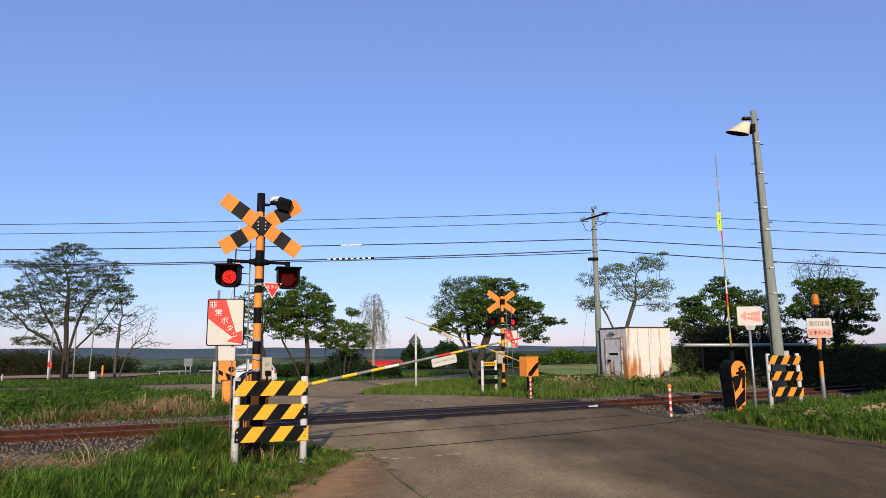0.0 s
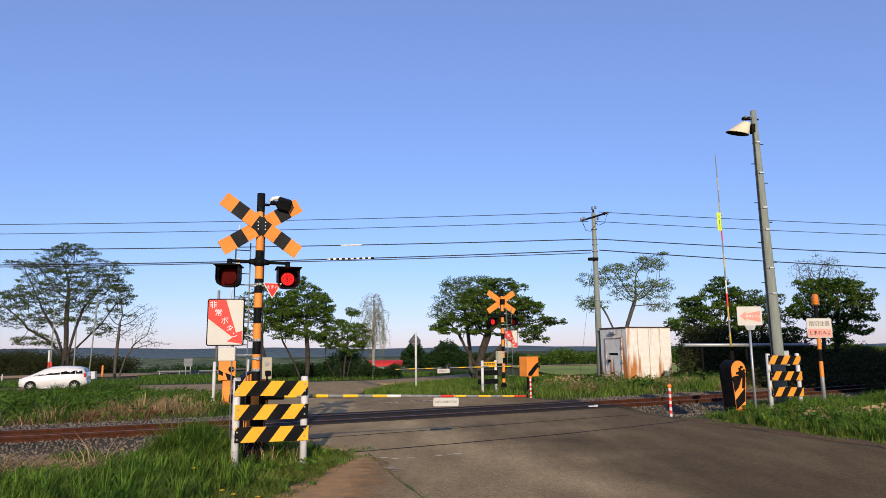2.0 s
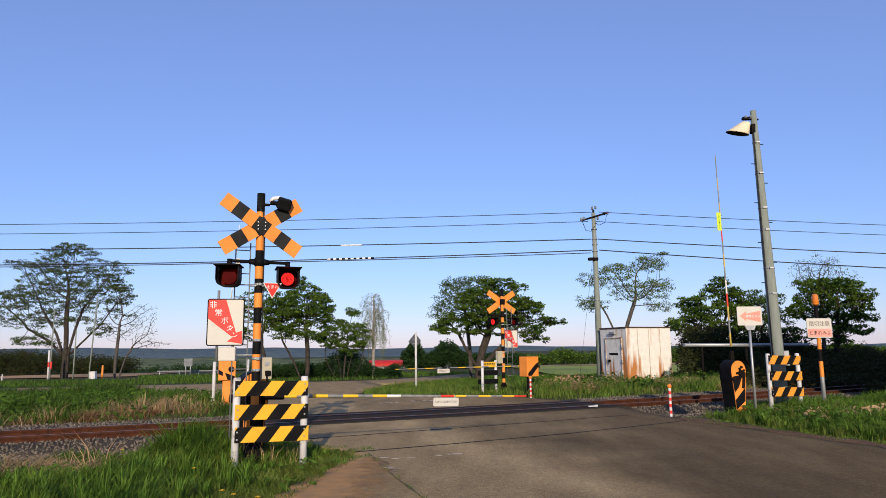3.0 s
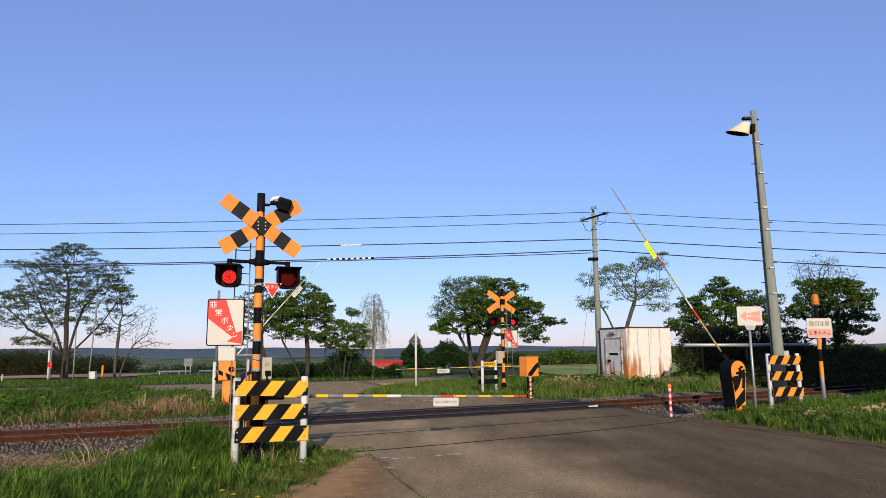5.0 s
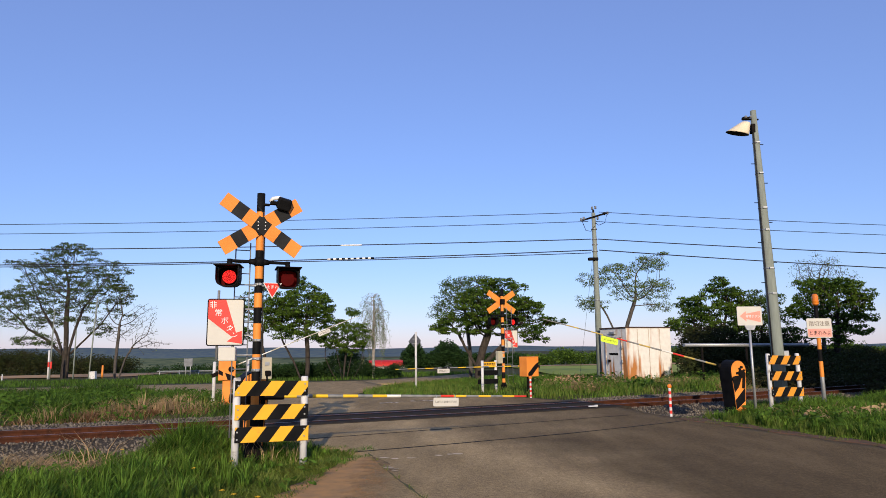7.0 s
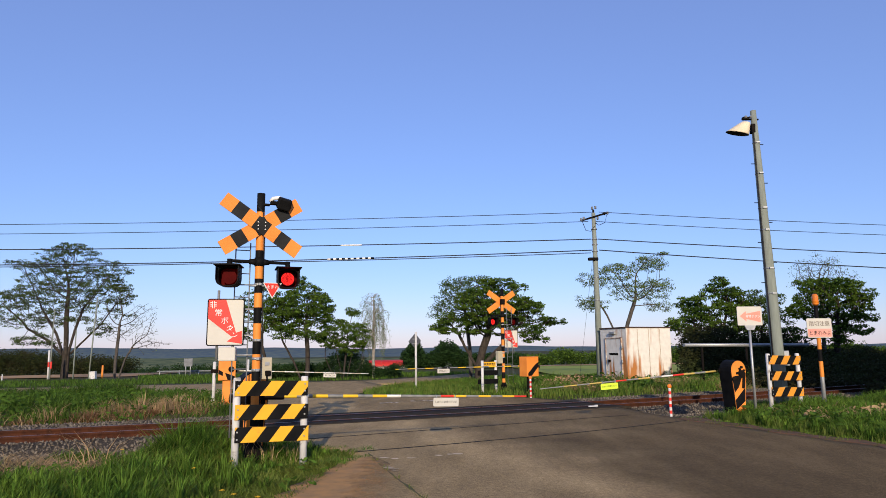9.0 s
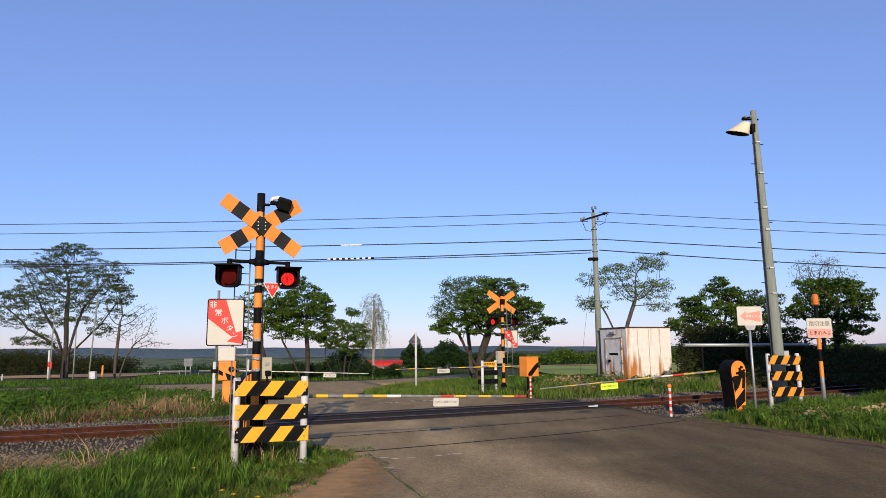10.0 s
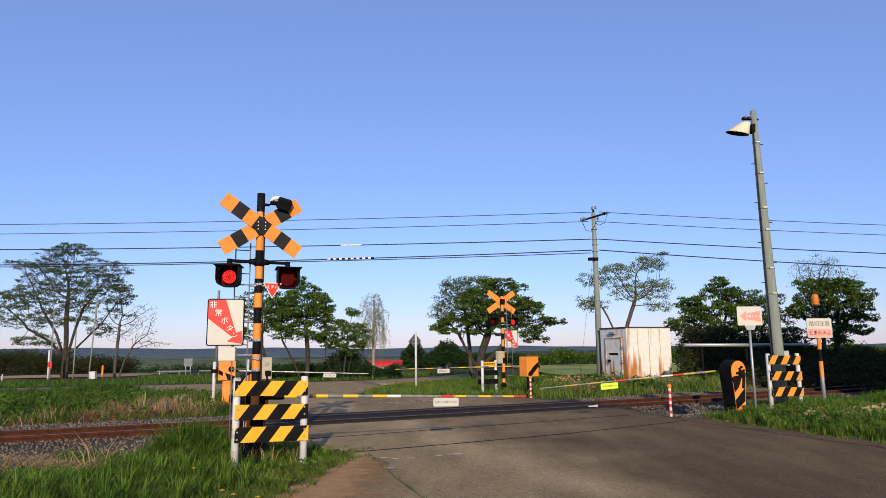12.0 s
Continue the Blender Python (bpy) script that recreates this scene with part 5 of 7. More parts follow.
def clumped(rng, env, clumps, per, cr, flat):
    """Places for twig ends: small flattened clumps spread through the crown's lobes."""
    w = np.array([e[3] * e[4] * e[5] * (e[6] if len(e) > 6 else 1.0) for e in env]) ** 0.75
    w = w / w.sum()
    out = []
    for e, share in zip(env, w):
        for _ in range(max(2, int(round(share * clumps)))):
            v = rng.normal(size=3)
            v = v / np.linalg.norm(v) * rng.uniform(0, 1) ** 0.36
            c = np.array(e[:3]) + v * np.array(e[3:6])
            r = cr * rng.uniform(0.6, 1.25)
            q = rng.normal(size=(per, 3))
            q = q / np.linalg.norm(q, axis=1)[:, None] * rng.uniform(0, 1, (per, 1)) ** 0.4 * r
            q[:, 2] = q[:, 2] * flat - 0.25 * (q[:, 0] ** 2 + q[:, 1] ** 2) / max(r, 0.1) * 0.5
            out.append(c + q)
    return np.concatenate(out)


def colonise(rng, stems, pts, step, lift=0.12):
    """Branches that grow from the stems towards the nearest free twig ends until all are reached."""
    nodes, parent = [], []
    for st in stems:
        st = [np.array(p, float) for p in st]
        for i, p in enumerate(st):
            if i == 0:
                nodes.append(p)
                parent.append(-1)
                continue
            a = st[i - 1]
            k = max(1, int(np.linalg.norm(p - a) / step))
            for j in range(1, k + 1):
                nodes.append(a + (p - a) * j / k + rng.normal(size=3) * 0.03 * step * (j < k))
                parent.append(len(nodes) - 2)
    arr = np.array(nodes)
    start = np.array([i for i in range(len(nodes)) if nodes[i][2] > 0.45 * max(s[-1][2] for s in stems)])
    dist = np.linalg.norm(pts[:, None] - arr[None, start], axis=2)
    # near the height of the fork a branch leaves the stem below its goal
    pick = np.argmin(dist + 0.7 * np.maximum(0, arr[None, start, 2] - pts[:, None, 2]), axis=1)
    near, nd = start[pick], dist[np.arange(len(pts)), pick]
    alive = nd > 0.8 * step
    for _ in range(140):
        idx = np.nonzero(alive)[0]
        if len(idx) < 3:
            break
        base = arr[near[idx]]
        d = pts[idx] - base
        d /= np.linalg.norm(d, axis=1)[:, None]
        uniq, inv = np.unique(near[idx], return_inverse=True)
        acc = np.zeros((len(uniq), 3))
        np.add.at(acc, inv, d)
        acc /= np.linalg.norm(acc, axis=1)[:, None] + 1e-6
        acc += rng.normal(size=acc.shape) * 0.07
        acc[:, 2] += lift
        acc /= np.linalg.norm(acc, axis=1)[:, None]
        fresh = arr[uniq] + acc * step
        n0 = len(arr)
        arr = np.concatenate([arr, fresh])
        parent += [int(u) for u in uniq]
        dd = np.linalg.norm(pts[idx][:, None] - fresh[None], axis=2)
        j = np.argmin(dd, axis=1)
        m = dd[np.arange(len(idx)), j]
        better = m < nd[idx]
        near[idx[better]] = n0 + j[better]
        nd[idx[better]] = m[better]
        stuck = ~better & (rng.uniform(0, 1, len(idx)) < 0.15)
        alive[idx[(m < 0.9 * step) | stuck]] = False
    return arr, parent


def branch_mesh(name, arr, parent, r_base, r_twig, material):
    n = len(arr)
    load = np.ones(n)
    for i in range(n - 1, -1, -1):
        if parent[i] >= 0:
            load[parent[i]] += load[i]
    r = r_twig + (r_base - r_twig) * (load / load.max()) ** 0.66
    par = np.array(parent)
    kids = np.nonzero(par >= 0)[0]
    a, b = arr[par[kids]], arr[kids]
    ra, rb = np.minimum(r[par[kids]], r[kids] * 1.5), r[kids]
    d = b - a
    d = d / (np.linalg.norm(d, axis=1)[:, None] + 1e-9)
    up = np.where(np.abs(d[:, 2:3]) < 0.9, np.array([[0, 0, 1.0]]), np.array([[1.0, 0, 0]]))
    u = np.cross(d, up)
    u /= np.linalg.norm(u, axis=1)[:, None]
    w = np.cross(u, d)
    seg = 6
    t = np.arange(seg) * math.tau / seg
    ring = np.cos(t)[None, :, None] * u[:, None] + np.sin(t)[None, :, None] * w[:, None]
    V = np.concatenate([a[:, None] + ring * ra[:, None, None], b[:, None] + ring * rb[:, None, None]], 1)
    k = np.arange(seg)
    F = np.stack([k, (k + 1) % seg, seg + (k + 1) % seg, seg + k], -1)[None] + (np.arange(len(kids)) * 2 * seg)[:, None, None]
    ob = np_mesh(name, V.reshape(-1, 3), F.reshape(-1, 4), material)
    ob.data.polygons.foreach_set("use_smooth", [True] * len(ob.data.polygons))
    return ob, load


def spray_mesh(rng, name, centres, per, radius, size, flat, material, face=0.7, droop=0.0):
    """Leaves in flat sprays round twig ends, most of them turned upwards."""
    c = np.repeat(np.asarray(centres), per, axis=0)
    n = len(c)
    v = rng.normal(size=(n, 3))
    v *= (rng.uniform(0, 1, n) ** 0.5 * radius / np.linalg.norm(v, axis=1))[:, None]
    v[:, 2] = v[:, 2] * flat - droop * rng.uniform(0, 1, n)
    p = c + v
    s = size * rng.uniform(0.5, 1.3, (n, 1))
    nrm = rng.normal(size=(n, 3)) * 0.75 + np.array([0, -0.25, 0.8]) * face
    nrm /= np.linalg.norm(nrm, axis=1)[:, None]
    a = rng.normal(size=(n, 3))
    a -= (a * nrm).sum(1)[:, None] * nrm
    a /= np.linalg.norm(a, axis=1)[:, None]
    b = np.cross(nrm, a)
    tip = p + a * s - nrm * s * 0.25
    V = np.stack([p - a * s, p + b * s * 0.48 - a * s * 0.1, tip, p - b * s * 0.48 - a * s * 0.1], 1).reshape(-1, 3)
    return np_mesh(name, V, np.arange(n * 4).reshape(-1, 4), material)


def tree(label, x, y, stems, env, clumps, per, cr, flat, r_base, bark, leaf, leaves, radius, size, seed, step=0.34, r_twig=0.006, face=0.7, leaf_flat=0.4, lift=0.12, droop=0.0, group="", bare=0.0):
    rng = np.random.default_rng(seed)
    z = float(ground_z(np.array(x), np.array(y))) - 0.05
    t = thing("tree", pose(x, y, z), label, "tree", group)
    arr, par = colonise(rng, stems, clumped(rng, env, clumps, per, cr, flat), step, lift)
    wood, load = branch_mesh("trunk", arr, par, r_base, r_twig, bark)
    wood.parent = t
    ends = arr[(load <= 3) & (arr[:, 2] > 0.16 * arr[:, 2].max())]
    ends = ends[rng.uniform(0, 1, len(ends)) > bare]
    if leaves:
        ob = spray_mesh(rng, "crown", ends, leaves, radius, size, leaf_flat, leaf, face, droop)
        ob.parent = t
        tagged(ob, "leafy crown with gaps")
    return t


# broad airy tree by the side road
tree("tall airy spring tree with thin layered foliage beside the road", -40.5, 72.5,
     [[(0.25, 0, 0), (0.2, 0, 2.6), (0.75, 0, 5.0), (1.5, 0, 7.4)], [(-0.4, 0.15, 0), (-0.3, 0.15, 2.4), (-1.2, 0, 4.8), (-2.5, 0, 6.8)], [(0.0, -0.1, 0), (0.05, -0.1, 3.0), (-0.1, -0.2, 6.0), (-0.2, 0, 9.0)],
      [(-0.3, 0.3, 0), (-0.25, 0.3, 2.3), (-2.2, 0.2, 4.1), (-4.4, 0, 5.4)], [(0.15, 0.25, 0), (0.15, 0.25, 2.5), (2.0, 0.2, 4.3), (3.4, 0, 5.6)]],
     [(-0.2, 0, 13.3, 2.8, 2.4, 1.5, 1.5), (-4.1, 0, 12.4, 2.6, 2.2, 1.1, 1.2), (3.5, 0, 11.4, 3.0, 2.4, 1.2, 1.2), (0, 0, 9.8, 5.4, 3.4, 2.3, 0.9), (-5.6, 0, 8.6, 3.4, 2.6, 1.4, 1.2), (5.6, 0, 9.0, 1.8, 2.0, 1.5),
      (-4.1, 0, 6.3, 3.5, 2.4, 0.9), (-7.6, 0, 7.3, 2.0, 2.0, 1.0), (-3.4, 0, 4.1, 2.4, 1.8, 0.8, 1.5), (0.4, 0, 6.8, 2.2, 2.0, 1.3), (3.4, 0, 5.4, 1.6, 1.4, 0.9, 0.8), (5.9, 0, 6.9, 1.0, 1.0, 0.6, 0.6), (0, 0, 9.6, 6.2, 3.0, 3.6, 0.6)],
     620, 11, 0.75, 0.35, 0.24, M_BARK, M_LEAFA, 24, 0.42, 0.095, 11, step=0.4, r_twig=0.012, leaf_flat=0.35, bare=0.12)
tree("nearly bare young tree with fine twigs beside the road", -34.9, 72.0,
     [[(0, 0, 0), (0.0, 0, 1.8), (0.1, 0, 3.4), (0.2, 0, 5.6)], [(0.3, 0.3, 0), (0.8, 0.3, 1.8), (1.7, 0.2, 3.4)]],
     [(-0.1, 0, 8.4, 1.6, 1.2, 1.3, 1.2), (2.6, 0, 6.2, 2.0, 1.5, 1.6), (-1.3, 0, 6.0, 1.2, 1.2, 1.4), (3.6, 0, 3.8, 1.9, 1.4, 1.0), (0.6, 0, 5.2, 1.6, 1.2, 1.4)],
     135, 9, 0.7, 0.9, 0.16, M_BARKG, M_LEAFG, 3, 0.27, 0.06, 12, step=0.36, r_twig=0.008, bare=0.5)
# trees behind the alarm
tree("bushy dark green tree with a short trunk beside the road", -11.8, 58.5,
     [[(0, 0, 0), (0.05, 0, 1.4), (0, 0, 2.8), (-0.2, 0, 4.6)], [(-0.5, 0.2, 0), (-1.2, 0.2, 1.6), (-2.2, 0.1, 3.4)]],
     [(-0.7, 0, 7.9, 1.6, 1.6, 0.9, 1.2), (1.2, 0, 6.4, 1.3, 1.5, 1.1, 1.2), (-0.7, 0, 5.6, 2.2, 2.0, 1.3), (0.8, 0, 3.9, 1.6, 1.6, 0.6), (-2.7, 0, 6.4, 1.5, 1.5, 1.0), (-2.1, 0, 4.1, 1.4, 1.4, 0.6, 0.7), (0.9, 0, 7.5, 0.8, 0.9, 0.5), (1.7, 0, 5.0, 1.0, 1.1, 0.7), (-0.8, 0, 5.8, 2.9, 2.2, 2.4, 1.5)],
     249, 13, 0.5, 0.4, 0.2, M_BARK, M_LEAF, 27, 0.34, 0.098, 13, step=0.26, leaf_flat=0.4, group="roadside trees")
tree("leaning slender green tree behind the alarm pole", -15.6, 59.0,
     [[(0.3, 0, 0), (0.1, 0, 1.6), (-0.3, 0, 3.0)]],
     [(-1.5, 0, 6.2, 1.3, 1.2, 1.1), (-0.2, 0, 7.5, 1.2, 1.2, 0.8), (-1.8, 0, 4.2, 1.2, 1.2, 0.8), (0.1, 0, 5.0, 1.3, 1.2, 1.0), (0.8, 0, 5.6, 1.6, 1.3, 1.8)],
     108, 12, 0.5, 0.4, 0.14, M_BARK, M_LEAF, 25, 0.35, 0.098, 23, step=0.26, group="roadside trees")
tree("low layered dark tree with many bare stems", -8.9, 59.0,
     [[(0, 0, 0), (-0.1, 0, 1.0), (-0.4, 0, 2.2)], [(0.4, 0.2, 0), (0.6, 0.2, 1.0), (0.9, 0.2, 2.6)], [(-0.5, 0.2, 0), (-1.0, 0.2, 0.9), (-1.5, 0.2, 2.0)], [(0.9, 0, 0), (1.4, 0, 0.8), (1.9, 0, 1.8)], [(0.2, -0.3, 0), (0.3, -0.3, 1.4), (0.5, -0.2, 3.2)]],
     [(0.7, 0, 5.9, 0.9, 0.9, 0.4, 1.3), (0.0, 0, 4.7, 1.3, 1.2, 0.5), (1.5, 0, 4.4, 0.9, 1.0, 0.6), (-0.5, 0, 3.2, 1.3, 1.2, 0.7), (1.3, 0, 3.0, 0.9, 1.0, 0.8), (0.3, 0, 3.6, 1.9, 1.4, 1.6, 1.3), (-1.7, 0, 3.6, 0.7, 0.8, 0.7, 0.6)],
     128, 12, 0.42, 0.35, 0.09, M_BARK, M_LEAF, 23, 0.33, 0.095, 14, step=0.24, group="roadside trees")


def weeping_tree():
    rng = np.random.default_rng(15)
    x, y = -6.35, 61.0
    t = thing("tree", pose(x, y, float(ground_z(np.array(x), np.array(y))) - 0.05), "slim weeping tree with hanging bare twigs", "tree", "roadside trees")
    arr = [np.array((0.02 * math.sin(0.9 * k), 0, 0.36 * k)) for k in range(21)]
    par = list(range(-1, 20))
    ends = []
    for k in range(150):
        j = int(rng.integers(9, 21))
        a = rng.uniform(0, math.tau)
        reach = rng.uniform(0.35, 1.75) * (0.75 + 0.25 * (j - 8) / 12)
        rise = rng.uniform(0.1, 0.5)
        drop = rng.uniform(0.5, 2.6) * (0.6 + 0.4 * reach)
        prev, n = j, 9
        for i in range(1, n + 1):
            f = i / n
            out = reach * min(1.0, 1.7 * f)
            zz = rise * math.sin(min(1, 1.8 * f) * math.pi) - drop * max(0, f - 0.4) / 0.6
            arr.append(arr[j] + np.array((math.cos(a) * out, math.sin(a) * out, zz)) + rng.normal(size=3) * 0.04)
            par.append(prev)
            prev = len(arr) - 1
            if i > 3:
                ends.append(arr[-1])
    wood, _ = branch_mesh("trunk", np.array(arr), par, 0.15, 0.006, M_BARKW)
    wood.parent = t
    ob = spray_mesh(rng, "crown", ends, 7, 0.2, 0.05, 1.0, M_LEAFG, 0.2)
    ob.parent = t
    tagged(ob, "thin hanging strands of young leaves")


weeping_tree()
# the spreading tree behind the far alarm, and a greyer one behind it
tree("broad spreading green tree with layered branches and a thick forked trunk", 2.75, 48.5,
     [[(-0.35, 0, 0), (-0.3, 0, 1.0), (0.0, 0, 2.2), (0.5, 0, 3.6)], [(-0.4, 0.1, 0), (-0.45, 0.1, 1.1), (-1.3, 0.2, 2.6)], [(-0.2, 0.1, 0), (-0.05, 0.1, 1.1), (1.6, 0.1, 2.7)]],
     [(1.6, 0, 6.7, 1.5, 1.5, 0.8, 1.3), (0, 0, 5.9, 2.0, 1.8, 0.8), (3.3, 0, 5.4, 1.5, 1.4, 0.6, 1.3), (4.9, 0, 4.3, 1.2, 1.1, 0.4, 1.6), (-2.0, 0, 4.3, 1.7, 1.5, 0.6, 1.3), (0.4, 0, 4.5, 2.0, 1.8, 0.6), (3.3, 0, 3.6, 1.3, 1.2, 0.5), (3.9, 0, 2.95, 0.8, 0.8, 0.3),
      (-2.8, 0, 3.6, 0.9, 0.9, 0.35, 1.3), (1.7, 0, 5.0, 2.0, 1.7, 0.7), (-0.9, 0, 3.6, 1.3, 1.2, 0.4, 0.7), (0.9, 0, 5.0, 3.2, 2.2, 1.8, 1.4)],
     351, 13, 0.5, 0.32, 0.3, M_BARK, M_LEAF, 27, 0.31, 0.085, 16, step=0.24, leaf_flat=0.35)
tree("grey-green airy tree rising behind a broad one", 2.0, 51.5,
     [[(0, 0, 0), (0, 0, 2), (-0.2, 0, 4.0), (-0.4, 0, 5.6)]],
     [(-0.7, 0, 6.9, 1.7, 1.5, 1.0, 1.2), (-1.6, 0, 5.5, 1.2, 1.3, 1.0), (0.3, 0, 7.5, 1.3, 1.3, 0.5, 1.3), (1.4, 0, 7.1, 1.0, 1.0, 0.6)],
     165, 11, 0.5, 0.6, 0.16, M_BARKG, M_LEAF2, 14, 0.38, 0.075, 24, step=0.26, face=0.2)
# light tree behind the shed
tree("light grey-green open-crowned tree behind the shed", 15.3, 56.5,
     [[(0, 0, 0), (0.0, 0, 2.6), (0.1, 0, 4.2), (0.9, 0, 6.4)], [(-0.3, 0.2, 0), (-0.5, 0.2, 2.6), (-1.5, 0.2, 5.0)]],
     [(2.1, 0, 9.4, 1.5, 1.4, 0.8, 1.2), (-0.7, 0, 8.6, 1.5, 1.4, 0.8), (-2.6, 0, 8.0, 1.3, 1.2, 0.6), (-2.9, 0, 6.0, 1.2, 1.2, 0.9), (2.9, 0, 7.2, 1.1, 1.2, 1.0), (0.7, 0, 7.2, 1.7, 1.5, 1.0, 0.7), (2.6, 0, 6.0, 1.0, 1.0, 0.6, 0.8)],
     225, 10, 0.55, 0.5, 0.17, M_BARKG, M_LEAFG, 22, 0.42, 0.075, 17, step=0.3, face=0.3, bare=0.15)
# trees on the bank
tree("dense dark green bank tree", 17.4, 42.3,
     [[(0, 0, 0), (0, 0, 1.2), (0.1, 0, 2.8)], [(-0.4, 0, 0), (-0.8, 0, 1.2), (-1.4, 0, 2.2)]],
     [(0.2, 0, 5.7, 0.9, 1.0, 0.7, 1.4), (-1.2, 0, 4.6, 1.2, 1.2, 0.8, 1.2), (1.0, 0, 4.6, 1.0, 1.1, 0.9, 1.2), (-2.1, 0, 3.5, 1.1, 1.2, 0.8), (0, 0, 3.4, 1.7, 1.4, 0.9), (1.6, 0, 3.1, 0.9, 1.0, 0.8), (0, 0, 2.0, 2.2, 1.4, 0.8)],
     256, 12, 0.4, 0.5, 0.17, M_BARK, M_LEAF, 27, 0.29, 0.09, 18, step=0.24, group="bank trees")
tree("yellow-green bank tree with open leaves", 19.7, 41.8,
     [[(0, 0, 0), (0, 0, 1.4), (0, 0, 2.8)]],
     [(0.0, 0, 4.8, 1.1, 1.1, 0.6), (0.6, 0, 3.7, 1.2, 1.1, 0.8), (-0.5, 0, 3.6, 1.1, 1.1, 0.8), (1.2, 0, 2.6, 1.1, 1.1, 0.6)],
     120, 11, 0.4, 0.4, 0.12, M_BARK, M_LEAF2, 22, 0.32, 0.085, 19, step=0.24, group="bank trees")
tree("dense round dark green bank tree with ragged edges", 24.1, 41.5,
     [[(0, 0, 0), (0, 0, 1.4), (0.1, 0, 2.8)]],
     [(-1.0, 0, 5.3, 1.1, 1.1, 0.7, 1.2), (0.5, 0, 5.3, 1.2, 1.2, 0.7, 1.2), (1.4, 0, 4.5, 1.0, 1.1, 0.7, 1.2), (-1.7, 0, 4.0, 1.0, 1.1, 0.9), (0, 0, 3.9, 1.7, 1.4, 0.8), (1.2, 0, 3.4, 1.1, 1.1, 0.6), (0.2, 0, 2.4, 1.8, 1.4, 0.7)],
     256, 12, 0.4, 0.5, 0.18, M_BARK, M_LEAF, 27, 0.29, 0.09, 20, step=0.24, group="bank trees")
tree("sparse greyish tree rising behind a dense one", 28.1, 50.0,
     [[(0, 0, 0), (0, 0, 3), (0.1, 0, 5.4)]],
     [(0, 0, 8.0, 1.6, 1.3, 0.8), (1.3, 0, 7.2, 1.2, 1.1, 0.7), (-1.1, 0, 7.0, 1.1, 1.1, 0.7), (0.2, 0, 6.2, 1.7, 1.3, 0.7)],
     135, 9, 0.5, 0.7, 0.14, M_BARKG, M_LEAFG, 5, 0.34, 0.06, 21, step=0.28, face=0.2, group="bank trees")
# trees out of view whose shade falls on the bank
for i, (x, y, h) in enumerate(((15.4, 17.7, 0.75), (17.6, 17.6, 0.95), (19.6, 17.0, 1.0), (22.5, 15.5, 1.15), (24.8, 18.5, 1.1), (29.0, 17.0, 1.2), (21.8, 20.8, 0.85), (25.6, 24.2, 0.85), (29.8, 28.2, 0.85))):
    tree("dense wayside tree shading the bank", x, y,
         [[(0, 0, 0), (0, 0, 2.5 * h), (0, 0, 5 * h)]],
         [(0, 0, 2.0 * h, 2.1 * h * h, 2, 2.0), (0, 0, 4.6 * h, 2.3 * h * h, 2, 2.2), (0, 0, 8.0 * h, 2.0 * h * h, 1.8, 2.3)],
         280, 5, 0.6, 0.8, 0.25, M_BARK, M_LEAFD, 34, 0.8, 0.27, 30 + i, step=0.5, leaf_flat=0.9, face=0.1, group="wayside trees")


def scrub(name, label, rng, xs, ys, zs, material, per=1, size=0.12, spread=0.3, kind="stuff", category="scrub"):
    """A thicket: leaf sprays over the given centres, with thin stems."""
    c = np.stack([xs, ys, zs], -1)
    ob = leaf_mesh(rng, name, c, per, spread, size, 0.8, material)
    return tagged(ob, label, category, kind=kind)


def bank_scrub():
    rng = np.random.default_rng(44)
    n = 6500
    x = rng.uniform(12.5, 58, n)
    s = rng.uniform(9.0, 15.5, n)
    sl = 0.485 + 0.008 * np.clip(x, -60, 60)
    k = np.sqrt(1 + sl * sl)
    px, py = x - s * sl / k, track_y(x) + s / k
    top = 1.9 + 0.8 * ss(25, 19, px) + 0.35 * np.sin(px * 0.9) + 0.2 * np.sin(px * 2.3 + 1) - 0.12 * np.clip(px - 20, 0, 30) * 0.5
    hz = rng.uniform(0, 1, n) ** 0.8 * np.clip(top, 0.8, 3) * np.clip((s - 8.0) / 3, 0.2, 1)
    z = base_z(px, py) + hz
    ok = px > 0.352 * py
    px, py, z = px[ok], py[ok], z[ok]
    # low scrub added down the bank to darken it like deep shade
    x2 = rng.uniform(13, 40, 2600)
    s2 = rng.uniform(3.2, 9.5, 2600)
    sl2 = 0.485 + 0.008 * x2
    k2 = np.sqrt(1 + sl2 * sl2)
    qx, qy = x2 - s2 * sl2 / k2, track_y(x2) + s2 / k2
    qz = base_z(qx, qy) + rng.uniform(0, 1, 2600) * (0.35 + 0.13 * (s2 - 3))
    ok = qx > 0.45 * qy
    px, py, z = np.concatenate([px, qx[ok]]), np.concatenate([py, qy[ok]]), np.concatenate([z, qz[ok]])
    # low dark scrub over the ballast, added in place of its black shade
    x3 = rng.uniform(13.2, 34, 2400)
    s3 = np.where(rng.uniform(0, 1, 2400) < 0.5, rng.uniform(0.95, 3.4, 2400), rng.uniform(-3.0, -0.95, 2400))
    sl3 = 0.485 + 0.008 * x3
    k3 = np.sqrt(1 + sl3 * sl3)
    wx, wy = x3 - s3 * sl3 / k3, track_y(x3) + s3 / k3
    px, py, z = np.concatenate([px, wx]), np.concatenate([py, wy]), np.concatenate([z, base_z(wx, wy) + rng.uniform(-0.1, 0.12, 2400)])
    scrub("bank_scrub", "tall dark scrub along the railway bank, low scrub added in place of shade", rng, px, py, z, M_HEDGE, 34, 0.085, 0.42)


bank_scrub()


